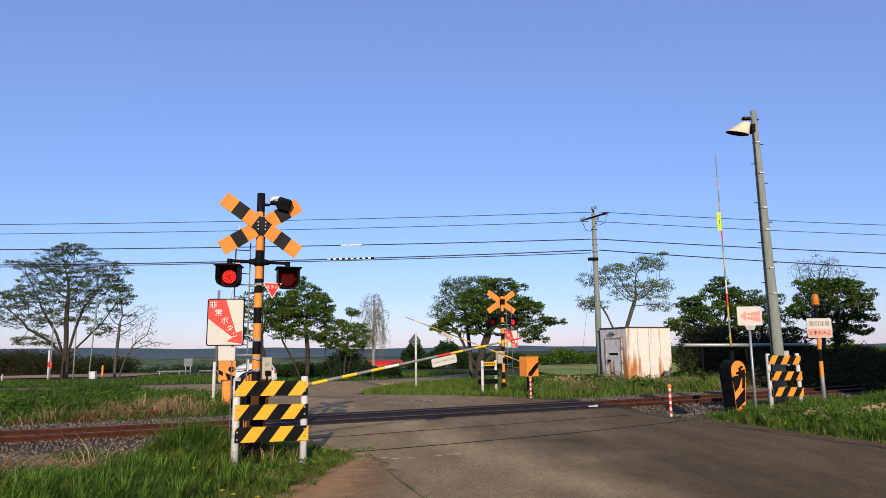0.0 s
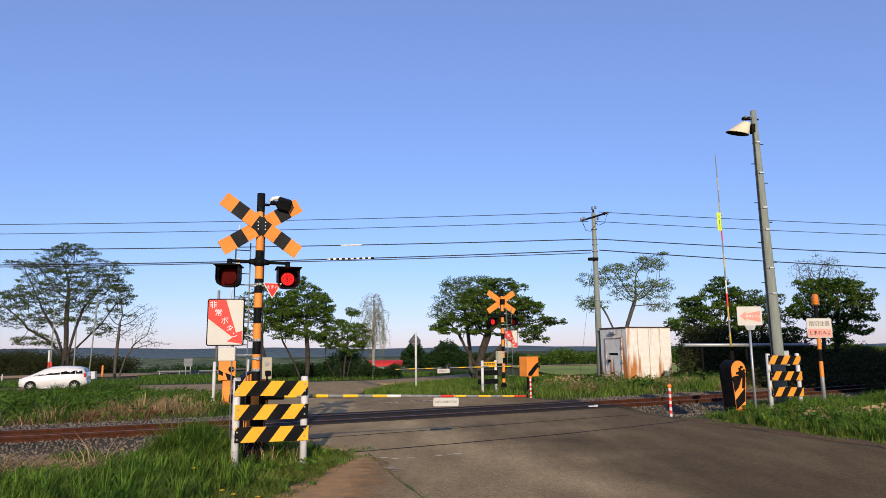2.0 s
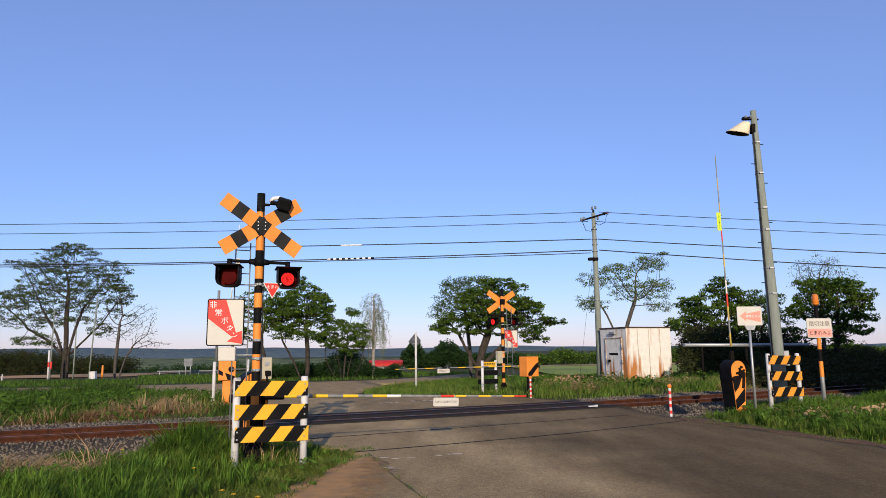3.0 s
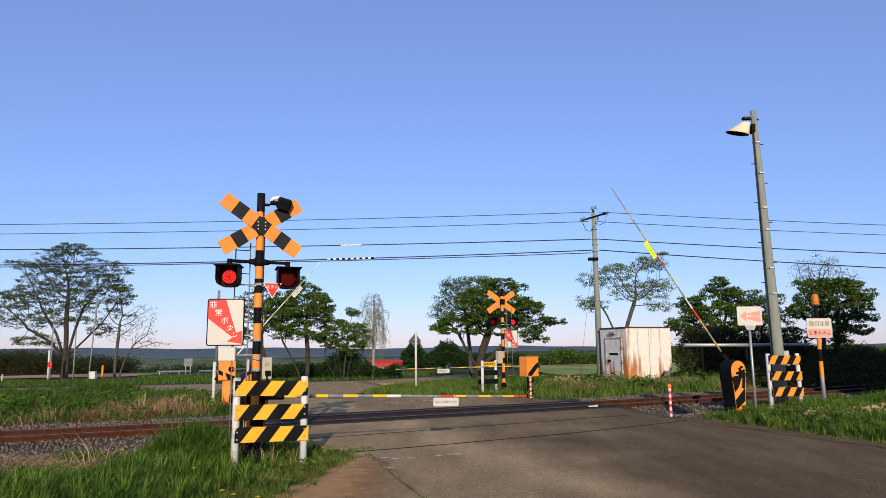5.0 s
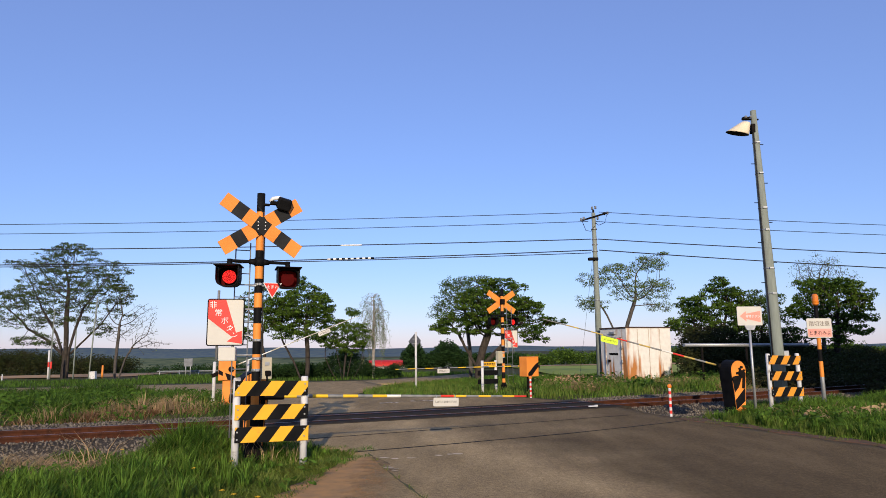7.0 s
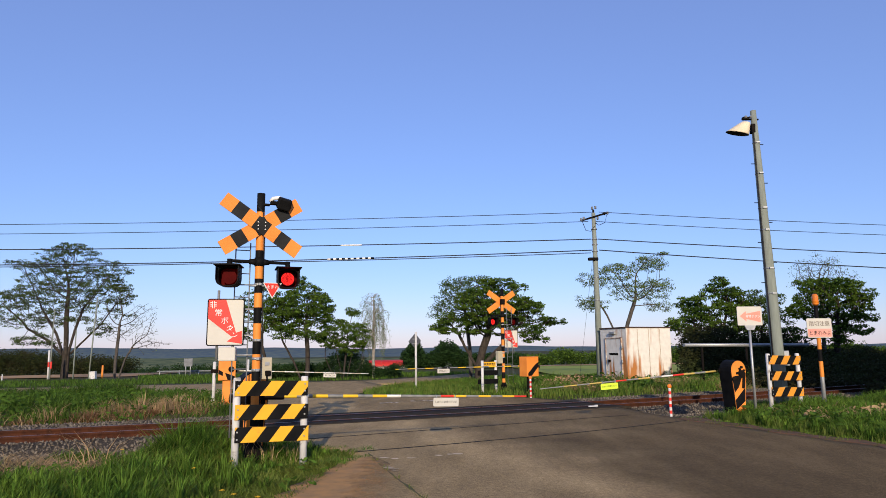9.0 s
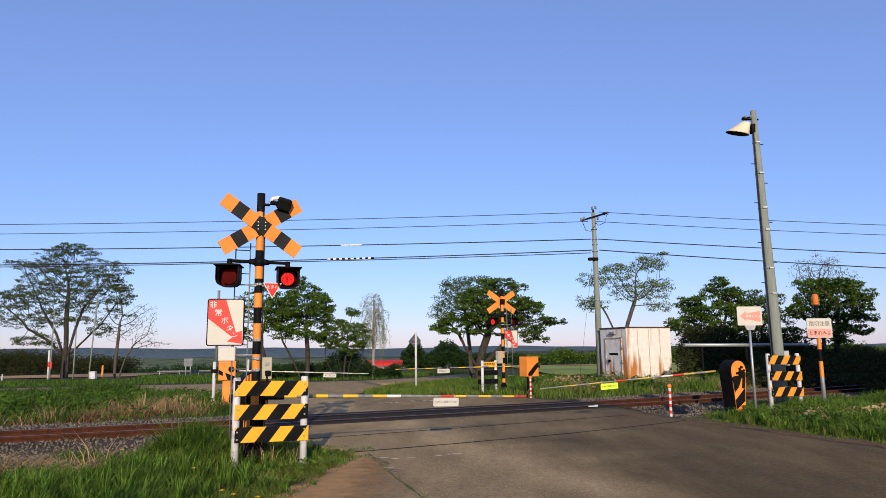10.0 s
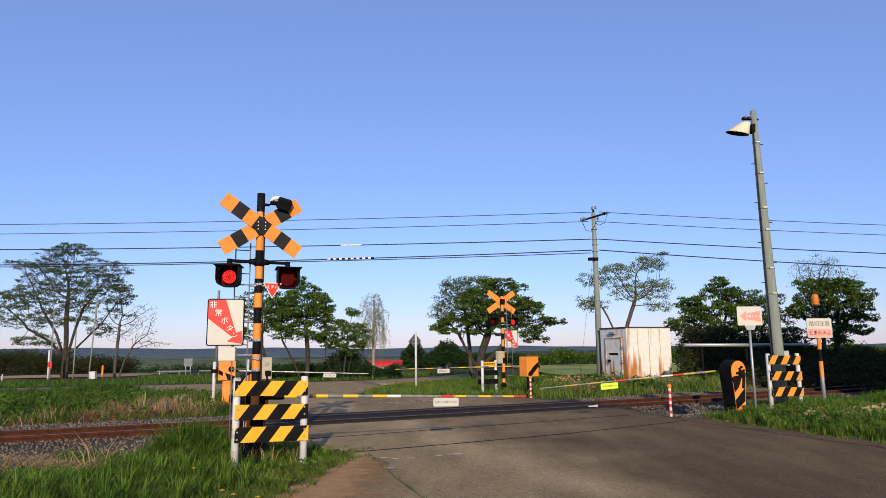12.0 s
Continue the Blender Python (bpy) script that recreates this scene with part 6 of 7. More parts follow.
def wood_band(label, seed, x0, x1, y, top_fun, n, material, size, depth=14, per=16, spread=1.6):
    rng = np.random.default_rng(seed)
    x = rng.uniform(x0, x1, n)
    yy = y + rng.uniform(0, depth, n)
    h = top_fun(x) * rng.uniform(0.03, 1, n) ** 0.7
    z = base_z(x, yy) + h
    scrub("far_wood", label, rng, x, yy, z, material, per, size, spread, category="woods")


wood_band("dark hedge of shrubs at the field's edge", 51, -130, -59, 118, lambda x: 2.3 + 1.2 * ss(-64, -70, x) + 0.4 * np.sin(x * .3) + 0.3 * np.sin(x * .77), 1800, M_HEDGE, 0.2, per=46)
wood_band("low green shrubs under the roadside trees", 52, -17, -4, 60, lambda x: 0.9 + 0.3 * np.sin(x * 1.3) + 1.4 * np.exp(-((x + 9.2) / 2.0) ** 2), 620, M_LEAFD, 0.1, 4, 34, 0.45)
wood_band("dark conifers and shrubs across the field", 53, -6, 12, 100, lambda x: 1.8 + 2.4 * np.exp(-((x - 0.5) / 1.6) ** 2) + 2.2 * np.exp(-((x + 4.6) / 1.0) ** 2), 800, M_LEAFD, 0.2, 8, 46, 0.8)
wood_band("belt of green woods across the fields", 54, 14, 190, 185, lambda x: 3.0 + 0.9 * np.sin(x * .23) + 0.6 * np.sin(x * .61), 2000, M_LEAF, 0.33, 20, 34, 1.4)
wood_band("valley woods", 55, -260, -5, 250, lambda x: 3.4 + 1.2 * np.sin(x * .05), 1500, M_LEAFD, 0.5, 60, 30, 2.2)


# ---------- grass and weeds ----------
def blades(name, label, rng, x, y, h, w, material, lean=0.35, category="grass", zfun=ground_z):
    n = len(x)
    z = zfun(x, y) - 0.02
    a = rng.uniform(0, math.tau, n)
    dx, dy = np.cos(a), np.sin(a)
    l = rng.uniform(0.2, 1.0, n) * lean * h
    b = rng.uniform(0, math.tau, n)
    lx, ly = np.cos(b) * l, np.sin(b) * l
    hw = w * 0.5
    P0 = np.stack([x - dx * hw, y - dy * hw, z], -1)
    P1 = np.stack([x + dx * hw, y + dy * hw, z], -1)
    mx, my, mz = x + lx * 0.3, y + ly * 0.3, z + h * 0.6
    P2 = np.stack([mx - dx * hw * 0.75, my - dy * hw * 0.75, mz], -1)
    P3 = np.stack([mx + dx * hw * 0.75, my + dy * hw * 0.75, mz], -1)
    P4 = np.stack([x + lx, y + ly, z + h * 0.97], -1)
    V = np.stack([P0, P1, P2, P3, P4], 1).reshape(-1, 3)
    i = np.arange(n)[:, None] * 5
    F = np.concatenate([i + np.array([0, 1, 3]), i + np.array([0, 3, 2]), i + np.array([2, 3, 4])], 1).reshape(-1, 3)
    return tagged(np_mesh(name, V, F, material), label, category, kind="stuff")


def sward(name, label, rng, x, y, h, w, material, curl=0.75):
    """Long curved blades that lean together clump by clump, each in three bends."""
    n = len(x)
    z = ground_z(x, y) - 0.02
    ang = 2.6 * vnoise(x, y, 2.3) + 1.9 * vnoise(y, x, 5.1) + rng.normal(size=n) * 0.8
    lean = h * curl * rng.uniform(0.15, 1.0, n)
    lx, ly = np.cos(ang) * lean, np.sin(ang) * lean
    face = ang + math.pi / 2 + rng.normal(size=n) * 0.5
    dx, dy = np.cos(face), np.sin(face)
    rows = []
    for t, wd in ((0.0, 0.8), (0.4, 1.0), (0.75, 0.75)):
        cx, cy, cz = x + lx * t * t, y + ly * t * t, z + h * (t - 0.22 * t ** 3)
        for sg in (-1, 1):
            rows.append(np.stack([cx + sg * dx * w * wd * 0.5, cy + sg * dy * w * wd * 0.5, cz], -1))
    rows.append(np.stack([x + lx, y + ly, z + h * (1 - 0.22 * rng.uniform(0.5, 1.6, n))], -1))
    V = np.stack(rows, 1).reshape(-1, 3)
    i = np.arange(n)[:, None] * 7
    F = np.concatenate([i + np.array(q) for q in ([0, 1, 3], [0, 3, 2], [2, 3, 5], [2, 5, 4], [4, 5, 6])], 1).reshape(-1, 3)
    return tagged(np_mesh(name, V, F, material), label, "grass", kind="stuff")


def tufts(rng, name, label, cx, cy, per, spread, height, width, material, edge=None, flop=0.75):
    """Clumps of blades that bend outwards from a shared root."""
    k = len(cx)
    a = rng.uniform(0, math.tau, (k, per))
    r = rng.uniform(0, 1, (k, per)) ** 0.7 * spread
    size = rng.uniform(0.55, 1.15, (k, 1)) * (1 - 0.72 * ss(-4.0, -4.7, cx) * ss(12, 11, cy) * ss(7.9, 8.5, cy))[:, None]
    if edge is not None:
        size = size * (0.22 + 0.78 * ss(0, 1.4, edge(cy) - cx))[:, None]
    x, y = (cx[:, None] + r * np.cos(a)).ravel(), (cy[:, None] + r * np.sin(a)).ravel()
    h = (height * size * rng.uniform(0.55, 1.0, (k, per))).ravel()
    z = ground_z(x, y) - 0.02
    out = (flop * rng.uniform(0.2, 1, (k, per))).ravel() * h
    h = h / (1 + 0.5 * max(0, flop - 0.75))
    ca, sa = np.cos(a).ravel(), np.sin(a).ravel()
    hw = width * 0.5
    P0, P1 = np.stack([x - sa * hw, y + ca * hw, z], -1), np.stack([x + sa * hw, y - ca * hw, z], -1)
    mx, my, mz = x + ca * out * 0.3, y + sa * out * 0.3, z + h * 0.65
    P2, P3 = np.stack([mx - sa * hw * 0.8, my + ca * hw * 0.8, mz], -1), np.stack([mx + sa * hw * 0.8, my - ca * hw * 0.8, mz], -1)
    P4 = np.stack([x + ca * out, y + sa * out, z + h * 0.92], -1)
    V = np.stack([P0, P1, P2, P3, P4], 1).reshape(-1, 3)
    i = np.arange(len(x))[:, None] * 5
    F = np.concatenate([i + np.array([0, 1, 3]), i + np.array([0, 3, 2]), i + np.array([2, 3, 4])], 1).reshape(-1, 3)
    return tagged(np_mesh(name, V, F, material), label, "grass", kind="stuff")


def vnoise(x, y, f):
    return np.sin(x * f + 1.7 * np.sin(y * f * 0.7)) * np.sin(y * f * 1.1 + 1.3 * np.sin(x * f * 0.8 + 2))


ROAD_L = np.array([(-30, -9), (4, -1.95), (7.2, -1.42), (8.6, -1.38), (9.9, -1.12), (10.6, -1.1), (11.3, -2.4), (12.6, -3.8), (15, -4.7), (18, -5.3), (20.5, -5.9), (24.5, -7.3), (31, -11.2), (38.5, -19.3)])
ROAD_R = np.array([(-5, 12.1), (4, 8.5), (8.5, 7.0), (10.1, 6.5), (12.4, 5.7), (14.6, 4.95), (16.5, 4.6), (18.9, 4.0), (20.9, 2.8), (21.9, 1.1), (23.6, -1.1), (28, -3.2), (34, -4.2), (42, -3.5), (52, 0.8), (62, 6.2), (80, 13.2)])


def scatter(rng, n, x0, x1, y0, y1, keep):
    x, y = rng.uniform(x0, x1, n), rng.uniform(y0, y1, n)
    k = keep(x, y)
    return x[k], y[k]


def meadow():
    rng = np.random.default_rng(77)
    L = lambda y: np.interp(y, ROAD_L[:, 0], ROAD_L[:, 1])
    R = lambda y: np.interp(y, ROAD_R[:, 0], ROAD_R[:, 1])
    # near left verge, a tall clump in its middle
    def k_left(x, y):
        edge = ss(0, 0.9, L(y) - x)
        lim = -2.1 - 2.0 * ss(-4.7, -5.9, x) + 0.3 * vnoise(x, y, 1.3)
        return (x < L(y)) & (track_s(x, y) < lim) & (rng.uniform(0, 1, len(x)) < (0.35 + 0.65 * edge) * np.clip(0.62 + 0.55 * vnoise(x, y, 3.4) + 0.3 * vnoise(y, x, 8.0), 0.12, 1))
    x, y = scatter(rng, 190000, -11, -1.2, 5.4, 13, k_left)
    mound = np.exp(-(((x + 3.75) / 0.62) ** 2 + ((y - 10.0) / 1.2) ** 2))
    front = np.exp(-(((x + 3.4) / 0.9) ** 2 + ((y - 8.2) / 0.9) ** 2))
    near_edge = 0.2 + 0.8 * ss(0, 2.1, L(y) - x)
    low = 1 - 0.8 * ss(-3.9, -4.7, x) * ss(8.0, 8.5, y) * (1 - 0.75 * np.exp(-(((x + 5.5) / 0.8) ** 2 + ((y - 9.9) / 0.35) ** 2)))
    clump = 1 + 0.55 * vnoise(x, y, 3.1) + 0.3 * vnoise(y, x, 7.3)
    h = (0.09 + 0.22 * rng.uniform(0, 1, len(x)) ** 1.3) * clump * near_edge * low + (0.5 * mound + 0.06 * front) * rng.uniform(0.4, 1, len(x)) * near_edge
    bald = 1 - 0.8 * np.exp(-(((x + 5.0) / 1.1) ** 2 + ((y - 9.0) / 0.42) ** 2) ** 2)
    h = h * bald
    sward("verge_grass", "lush green grass beside the crossing", rng, x, y, np.clip(h, 0.04, 0.9), 0.009 + 0.006 * rng.uniform(0, 1, len(x)), M_GRASS)
    x, y = scatter(rng, 34000, -11, -1.2, 5.4, 13, k_left)
    mound = np.exp(-(((x + 3.95) / 0.85) ** 2 + ((y - 10.2) / 1.2) ** 2))
    sward("verge_grass", "yellowish grass among the green", rng, x, y, (0.14 + 0.22 * rng.uniform(0, 1, len(x)) + 0.3 * mound) * (0.25 + 0.75 * ss(0, 1.4, L(y) - x)) * (1 - 0.7 * ss(-3.9, -4.7, x) * ss(8.0, 8.5, y)), np.full(len(x), 0.009), M_GRASSY)
    tufts(rng, "verge_tufts", "tufts of long bending grass on the verge", *scatter(rng, 1500, -10, -1.5, 5.6, 12.6, k_left), 26, 0.06, 0.42, 0.012, M_GRASS, L)
    x, y = scatter(rng, 9000, -2.4, -1.0, 8.7, 10.6, lambda x, y: (x < L(y) + 0.12 * vnoise(x, y, 5.0)) & (rng.uniform(0, 1, len(x)) < 0.75))
    sward("verge_grass", "short grass creeping to the asphalt", rng, x, y, 0.05 + 0.1 * rng.uniform(0, 1, len(x)) * (1 + 0.6 * vnoise(x, y, 4.0)), np.full(len(x), 0.009), M_GRASS, 1.0)
    x, y = scatter(rng, 22000, -3.4, -1.3, 6.4, 10.2, lambda x, y: (x < L(y) - 0.05) & (rng.uniform(0, 1, len(x)) < np.clip(0.6 + 0.5 * vnoise(x, y, 3.7), 0.1, 1)))
    sward("verge_grass", "short yellow-green grass before the striped fence", rng, x, y, 0.06 + 0.13 * rng.uniform(0, 1, len(x)), np.full(len(x), 0.01), M_GRASSY, 1.0)
    # dry stalks and a thicket of thin weeds behind the striped fence
    x, y = scatter(rng, 110, -2.7, -1.9, 9.1, 9.8, lambda x, y: x < L(y) - 0.1)
    blades("straw_litter", "dry stalks round the fence's foot", rng, x, y, 0.12 + 0.35 * rng.uniform(0, 1, len(x)) ** 2, np.full(len(x), 0.009), M_DRY, 0.6, "straw")
    # right verge
    def k_right(x, y):
        return (x > R(y) + 0.1 * vnoise(x, y, 3)) & (track_s(x, y) < -2.0 - 2.0 * ss(7.6, 6.4, x) + 0.3 * vnoise(x, y, 1.1))
    x, y = scatter(rng, 130000, 4.5, 16, 8, 20, k_right)
    e = ss(0, 2.0, x - R(y))
    sward("verge_grass", "green grass verge below the signs", rng, x, y, 0.03 + (0.05 + 0.28 * e) * rng.uniform(0.3, 1, len(x)) * (1 + 0.5 * vnoise(x, y, 2.4)), np.full(len(x), 0.013), M_GRASS)
    x, y = scatter(rng, 20000, 4.5, 14, 9, 18, k_right)
    blades("verge_grass", "yellowish grass along the road's edge", rng, x, y, 0.05 + (0.06 + 0.16 * ss(0, 1.2, x - R(y))) * rng.uniform(0, 1, len(x)), np.full(len(x), 0.011), M_GRASSY)
    tufts(rng, "verge_tufts", "tufts of long bending grass below the signs", *scatter(rng, 2600, 5.2, 15, 9, 18, lambda x, y: k_right(x - 0.7, y)), 24, 0.08, 0.32, 0.013, M_GRASS)
    tufts(rng, "verge_tufts", "tufts of bright grass below the signs", *scatter(rng, 1100, 5.2, 15, 9, 18, lambda x, y: k_right(x - 0.4, y)), 20, 0.08, 0.3, 0.012, M_GRASSY)
    y = rng.uniform(8.6, 14.6, 5200)
    x = R(y) + rng.normal(size=5200) * 0.16 + 0.08 + 0.22 * vnoise(y, y, 2.7)
    keep = rng.uniform(0, 1, len(x)) < np.clip(0.55 + 0.6 * vnoise(x, y, 4.0), 0.05, 1)
    x, y = x[keep], y[keep]
    sward("verge_grass", "low sprouts creeping over the road's edge", rng, x, y, 0.06 + 0.1 * rng.uniform(0, 1, len(x)) ** 2, np.full(len(x), 0.011), M_GRASSY, 1.1)
    # far bank, left of the crossing
    def k_far(x, y):
        s = track_s(x, y)
        return (s > 2.5 + 0.2 * vnoise(x, y, 1.5)) & (s < 26) & (x < L(y) - 0.1) & (y < 43.0 + 0.18 * (x + 24) - 0.8)
    x, y = scatter(rng, 210000, -36, -5, 9, 42, k_far)
    s = track_s(x, y)
    h = (0.10 + 0.22 * rng.uniform(0, 1, len(x)) + 0.1 * vnoise(x, y, 1.1)) * (0.55 + 0.45 * ss(2.5, 7, s)) + 0.14 * ss(4, 9, s) + 0.4 * ss(-10, -16, x) * ss(32, 36, y)
    h = h * np.clip(1 + 0.6 * vnoise(x, y, 2.1) + 0.35 * vnoise(y, x, 4.7), 0.35, 2)
    sward("bank_grass", "tall meadow grass behind the track", rng, x, y, np.clip(h, 0.06, 1), 0.012 + 0.012 * rng.uniform(0, 1, len(x)), M_GRASSD, 0.9)
    x, y = scatter(rng, 18000, -36, -5, 9, 42, k_far)
    blades("bank_grass", "yellow-green grass behind the track", rng, x, y, 0.2 + 0.3 * rng.uniform(0, 1, len(x)), np.full(len(x), 0.02), M_GRASSY)
    # dead weeds in a belt behind the track
    def k_dead(x, y):
        s = track_s(x, y)
        return (s > 2.6) & (s < 5.8 + vnoise(x, y, 0.7)) & (x < L(y) - 0.5) & (vnoise(x, y, 0.9) + 0.6 * vnoise(y, x, 2.1) > 0.15)
    x, y = scatter(rng, 52000, -24, -6, 8, 24, k_dead)
    blades("dead_weeds", "rust-brown dead weeds behind the track", rng, x, y, 0.06 + 0.16 * rng.uniform(0, 1, len(x)), np.full(len(x), 0.014), M_RUSTWEED, 3.0, "weeds")
    x, y = scatter(rng, 16000, -16, -6, 12, 24, k_dead)
    blades("dead_weeds", "pale straw among the weeds", rng, x, y, 0.08 + 0.3 * rng.uniform(0, 1, len(x)) ** 2, np.full(len(x), 0.012), M_DRY, 1.9, "weeds")
    # clumps of straw and dead stalks
    x, y = scatter(rng, 60, -8.6, -6.9, 17.0, 19.6, lambda x, y: track_s(x, y) > 3.0)
    tufts(rng, "straw_tufts", "clumps of pale straw on the bank", x, y, 26, 0.12, 0.62, 0.016, M_DRY)
    x, y = scatter(rng, 1500, -19, -7, 8, 24, lambda x, y: (track_s(x, y) > 2.7) & (track_s(x, y) < 6.0) & (vnoise(x, y, 0.8) + 0.5 * vnoise(y, x, 2.3) > 0.1))
    tufts(rng, "dead_tufts", "matted rust-brown dead stalks on the bank", x, y, 24, 0.22, 0.5, 0.014, M_RUSTWEED, flop=1.7)
    x, y = scatter(rng, 420, -17, -6.8, 9, 24, lambda x, y: (track_s(x, y) > 3.0) & (track_s(x, y) < 6.4) & (vnoise(x, y, 1.1) + 0.6 * vnoise(y, x, 2.9) > 0.45))
    tufts(rng, "straw_tufts", "tall tan stalks standing on the bank", x, y, 18, 0.18, 0.62, 0.012, M_DRY, flop=1.2)
    x, y = scatter(rng, 2600, -32, -6.5, 10, 36, k_far)
    c = np.stack([x, y, ground_z(x, y) + rng.uniform(0.1, 0.4, len(x))], -1)
    tagged(leaf_mesh(rng, "bank_weeds", c, 14, 0.28, 0.075, 0.7, M_BROAD), "leafy green weeds on the bank", "weeds", kind="stuff")
    x, y = scatter(rng, 130, 2.8, 16, 21, 36, lambda x, y: (x > np.interp(y, ROAD_R[:, 0], ROAD_R[:, 1]) + 0.4) & (track_s(x, y) > 3.4))
    c = np.stack([x, y, ground_z(x, y) + rng.uniform(0.1, 0.5, len(x))], -1)
    tagged(leaf_mesh(rng, "bank_weeds", c, 14, 0.3, 0.09, 0.7, M_BROAD), "leafy green weeds round the shed", "weeds", kind="stuff")
    x, y = scatter(rng, 900, 4.2, 9.6, 23, 33, lambda x, y: (track_s(x, y) > 4.2) & (vnoise(x, y, 0.9) + 0.7 * vnoise(y, x, 2.2) > 0.25 + 0.25 * ss(6.5, 8.5, x)))
    tufts(rng, "straw_tufts", "clumps of dry stalks beside the shed", x, y, 20, 0.22, 0.5, 0.016, M_DRY, flop=1.5)
    c = np.stack([x, y, ground_z(x, y) + rng.uniform(0.1, 0.5, len(x))], -1)[::3]
    tagged(leaf_mesh(rng, "dead_leaves", c, 9, 0.22, 0.06, 0.6, M_DRY), "withered tan leaves beside the shed", "leaves", kind="stuff")
    # far verge, right of the crossing
    def k_isl(x, y):
        return (x > R(y) + 0.1) & (track_s(x, y) > 2.0 + 0.3 * vnoise(x, y, 1.1)) & (y < 60)
    x, y = scatter(rng, 150000, -4, 26, 19, 52, k_isl)
    s = track_s(x, y)
    h = 0.08 + 0.22 * rng.uniform(0, 1, len(x)) + 0.08 * vnoise(x, y, 0.9) + 0.12 * ss(3, 7, s) * ss(0, 4, x)
    h = h * np.clip(1 + 0.6 * vnoise(x, y, 2.1) + 0.35 * vnoise(y, x, 4.7), 0.3, 2)
    sward("bank_grass", "grass on the verge beyond the crossing", rng, x, y, np.clip(h, 0.04, 1), 0.014 + 0.012 * rng.uniform(0, 1, len(x)), M_GRASS, 0.9)
    x, y = scatter(rng, 42000, -4, 22, 19, 46, k_isl)
    blades("bank_grass", "yellowish grass beyond the crossing", rng, x, y, 0.12 + 0.25 * rng.uniform(0, 1, len(x)), np.full(len(x), 0.02), M_GRASSY)
    x, y = scatter(rng, 60000, 2.5, 14, 20, 34, lambda x, y: k_isl(x, y) & (vnoise(x, y, 0.8) > 0.35))
    blades("dead_weeds", "dry weeds beside the shed", rng, x, y, 0.1 + 0.28 * rng.uniform(0, 1, len(x)), np.full(len(x), 0.013), M_DRY, 1.9, "weeds")
    # distant roadside
    x, y = scatter(rng, 50000, -60, 30, 48, 76, lambda x, y: ((x > -0.45 * y) | (y < 62)) & (y > np.interp(x, [-75, -42, -26, -12, -6, 1.5, 8, 20], [34, 46, 51, 55, 57, 68, 86, 120])))
    blades("field_grass", "grass behind the side road", rng, x, y, 0.12 + 0.25 * rng.uniform(0, 1, len(x)), np.full(len(x), 0.05), M_GRASSD)
    # straw on the near verge
    x, y = scatter(rng, 2600, -7.2, -4.0, 8.5, 9.5, lambda x, y: ((x + 5.3) / 1.6) ** 2 + ((y - 9.0) / 0.42) ** 2 < rng.uniform(0.2, 1.2, len(x)))
    blades("straw_litter", "pale straw lying in the grass", rng, x, y, 0.10 + 0.16 * rng.uniform(0, 1, len(x)) ** 2, np.full(len(x), 0.012), M_DRY, 3.2, "straw")
    x, y = scatter(rng, 26, -4.9, -4.3, 8.9, 9.5, lambda x, y: x < 0)
    blades("straw_litter", "long broken stalks leaning in the grass", rng, x, y, 0.3 + 0.3 * rng.uniform(0, 1, len(x)), np.full(len(x), 0.014), M_DRY, 1.6, "straw")
    jy = rng.uniform(5.6, 10, 90)
    jx = np.interp(jy, [5.5, 6.9, 8, 9, 10], [0.11, -0.19, -0.54, -0.84, -1.11])
    tufts(rng, "verge_tufts", "small tufts growing in the asphalt joint", jx, jy, 8, 0.03, 0.13, 0.01, M_GRASSY)
    x, y = scatter(rng, 800, 6.6, 10.4, 12.6, 15.4, lambda x, y: vnoise(x, y, 1.5) > -0.1)
    blades("straw_litter", "dead leaves and stalks below the fence", rng, x, y, 0.14 + 0.22 * rng.uniform(0, 1, len(x)), np.full(len(x), 0.022), M_DRY, 1.3, "straw")
    x, y = scatter(rng, 150, 6.9, 9.6, 12.6, 15.0, lambda x, y: vnoise(x, y, 1.7) > 0.1)
    c = np.stack([x, y, ground_z(x, y) + rng.uniform(0.12, 0.34, len(x))], -1)
    tagged(leaf_mesh(rng, "dead_leaves", c, 7, 0.14, 0.065, 0.5, M_DRY), "pale withered leaves below the fence", "leaves", kind="stuff")
    # broad weeds
    x, y = scatter(rng, 430, 5.4, 13, 10.5, 15.5, lambda x, y: k_right(x - 0.8, y))
    c = np.stack([x, y, ground_z(x, y) + rng.uniform(0.05, 0.28, len(x))], -1)
    tagged(leaf_mesh(rng, "broad_weeds", c, 7, 0.16, 0.07, 0.5, M_BROAD), "broad-leaved weeds in the verge", "weeds", kind="stuff")
    x, y = scatter(rng, 260, -5.5, -1.4, 7.5, 10.2, k_left)
    c = np.stack([x, y, ground_z(x, y) + rng.uniform(0.03, 0.12, len(x))], -1)
    tagged(leaf_mesh(rng, "broad_weeds", c, 6, 0.12, 0.045, 0.4, M_BROAD), "low broad weeds at the verge's edge", "weeds", kind="stuff")


meadow()


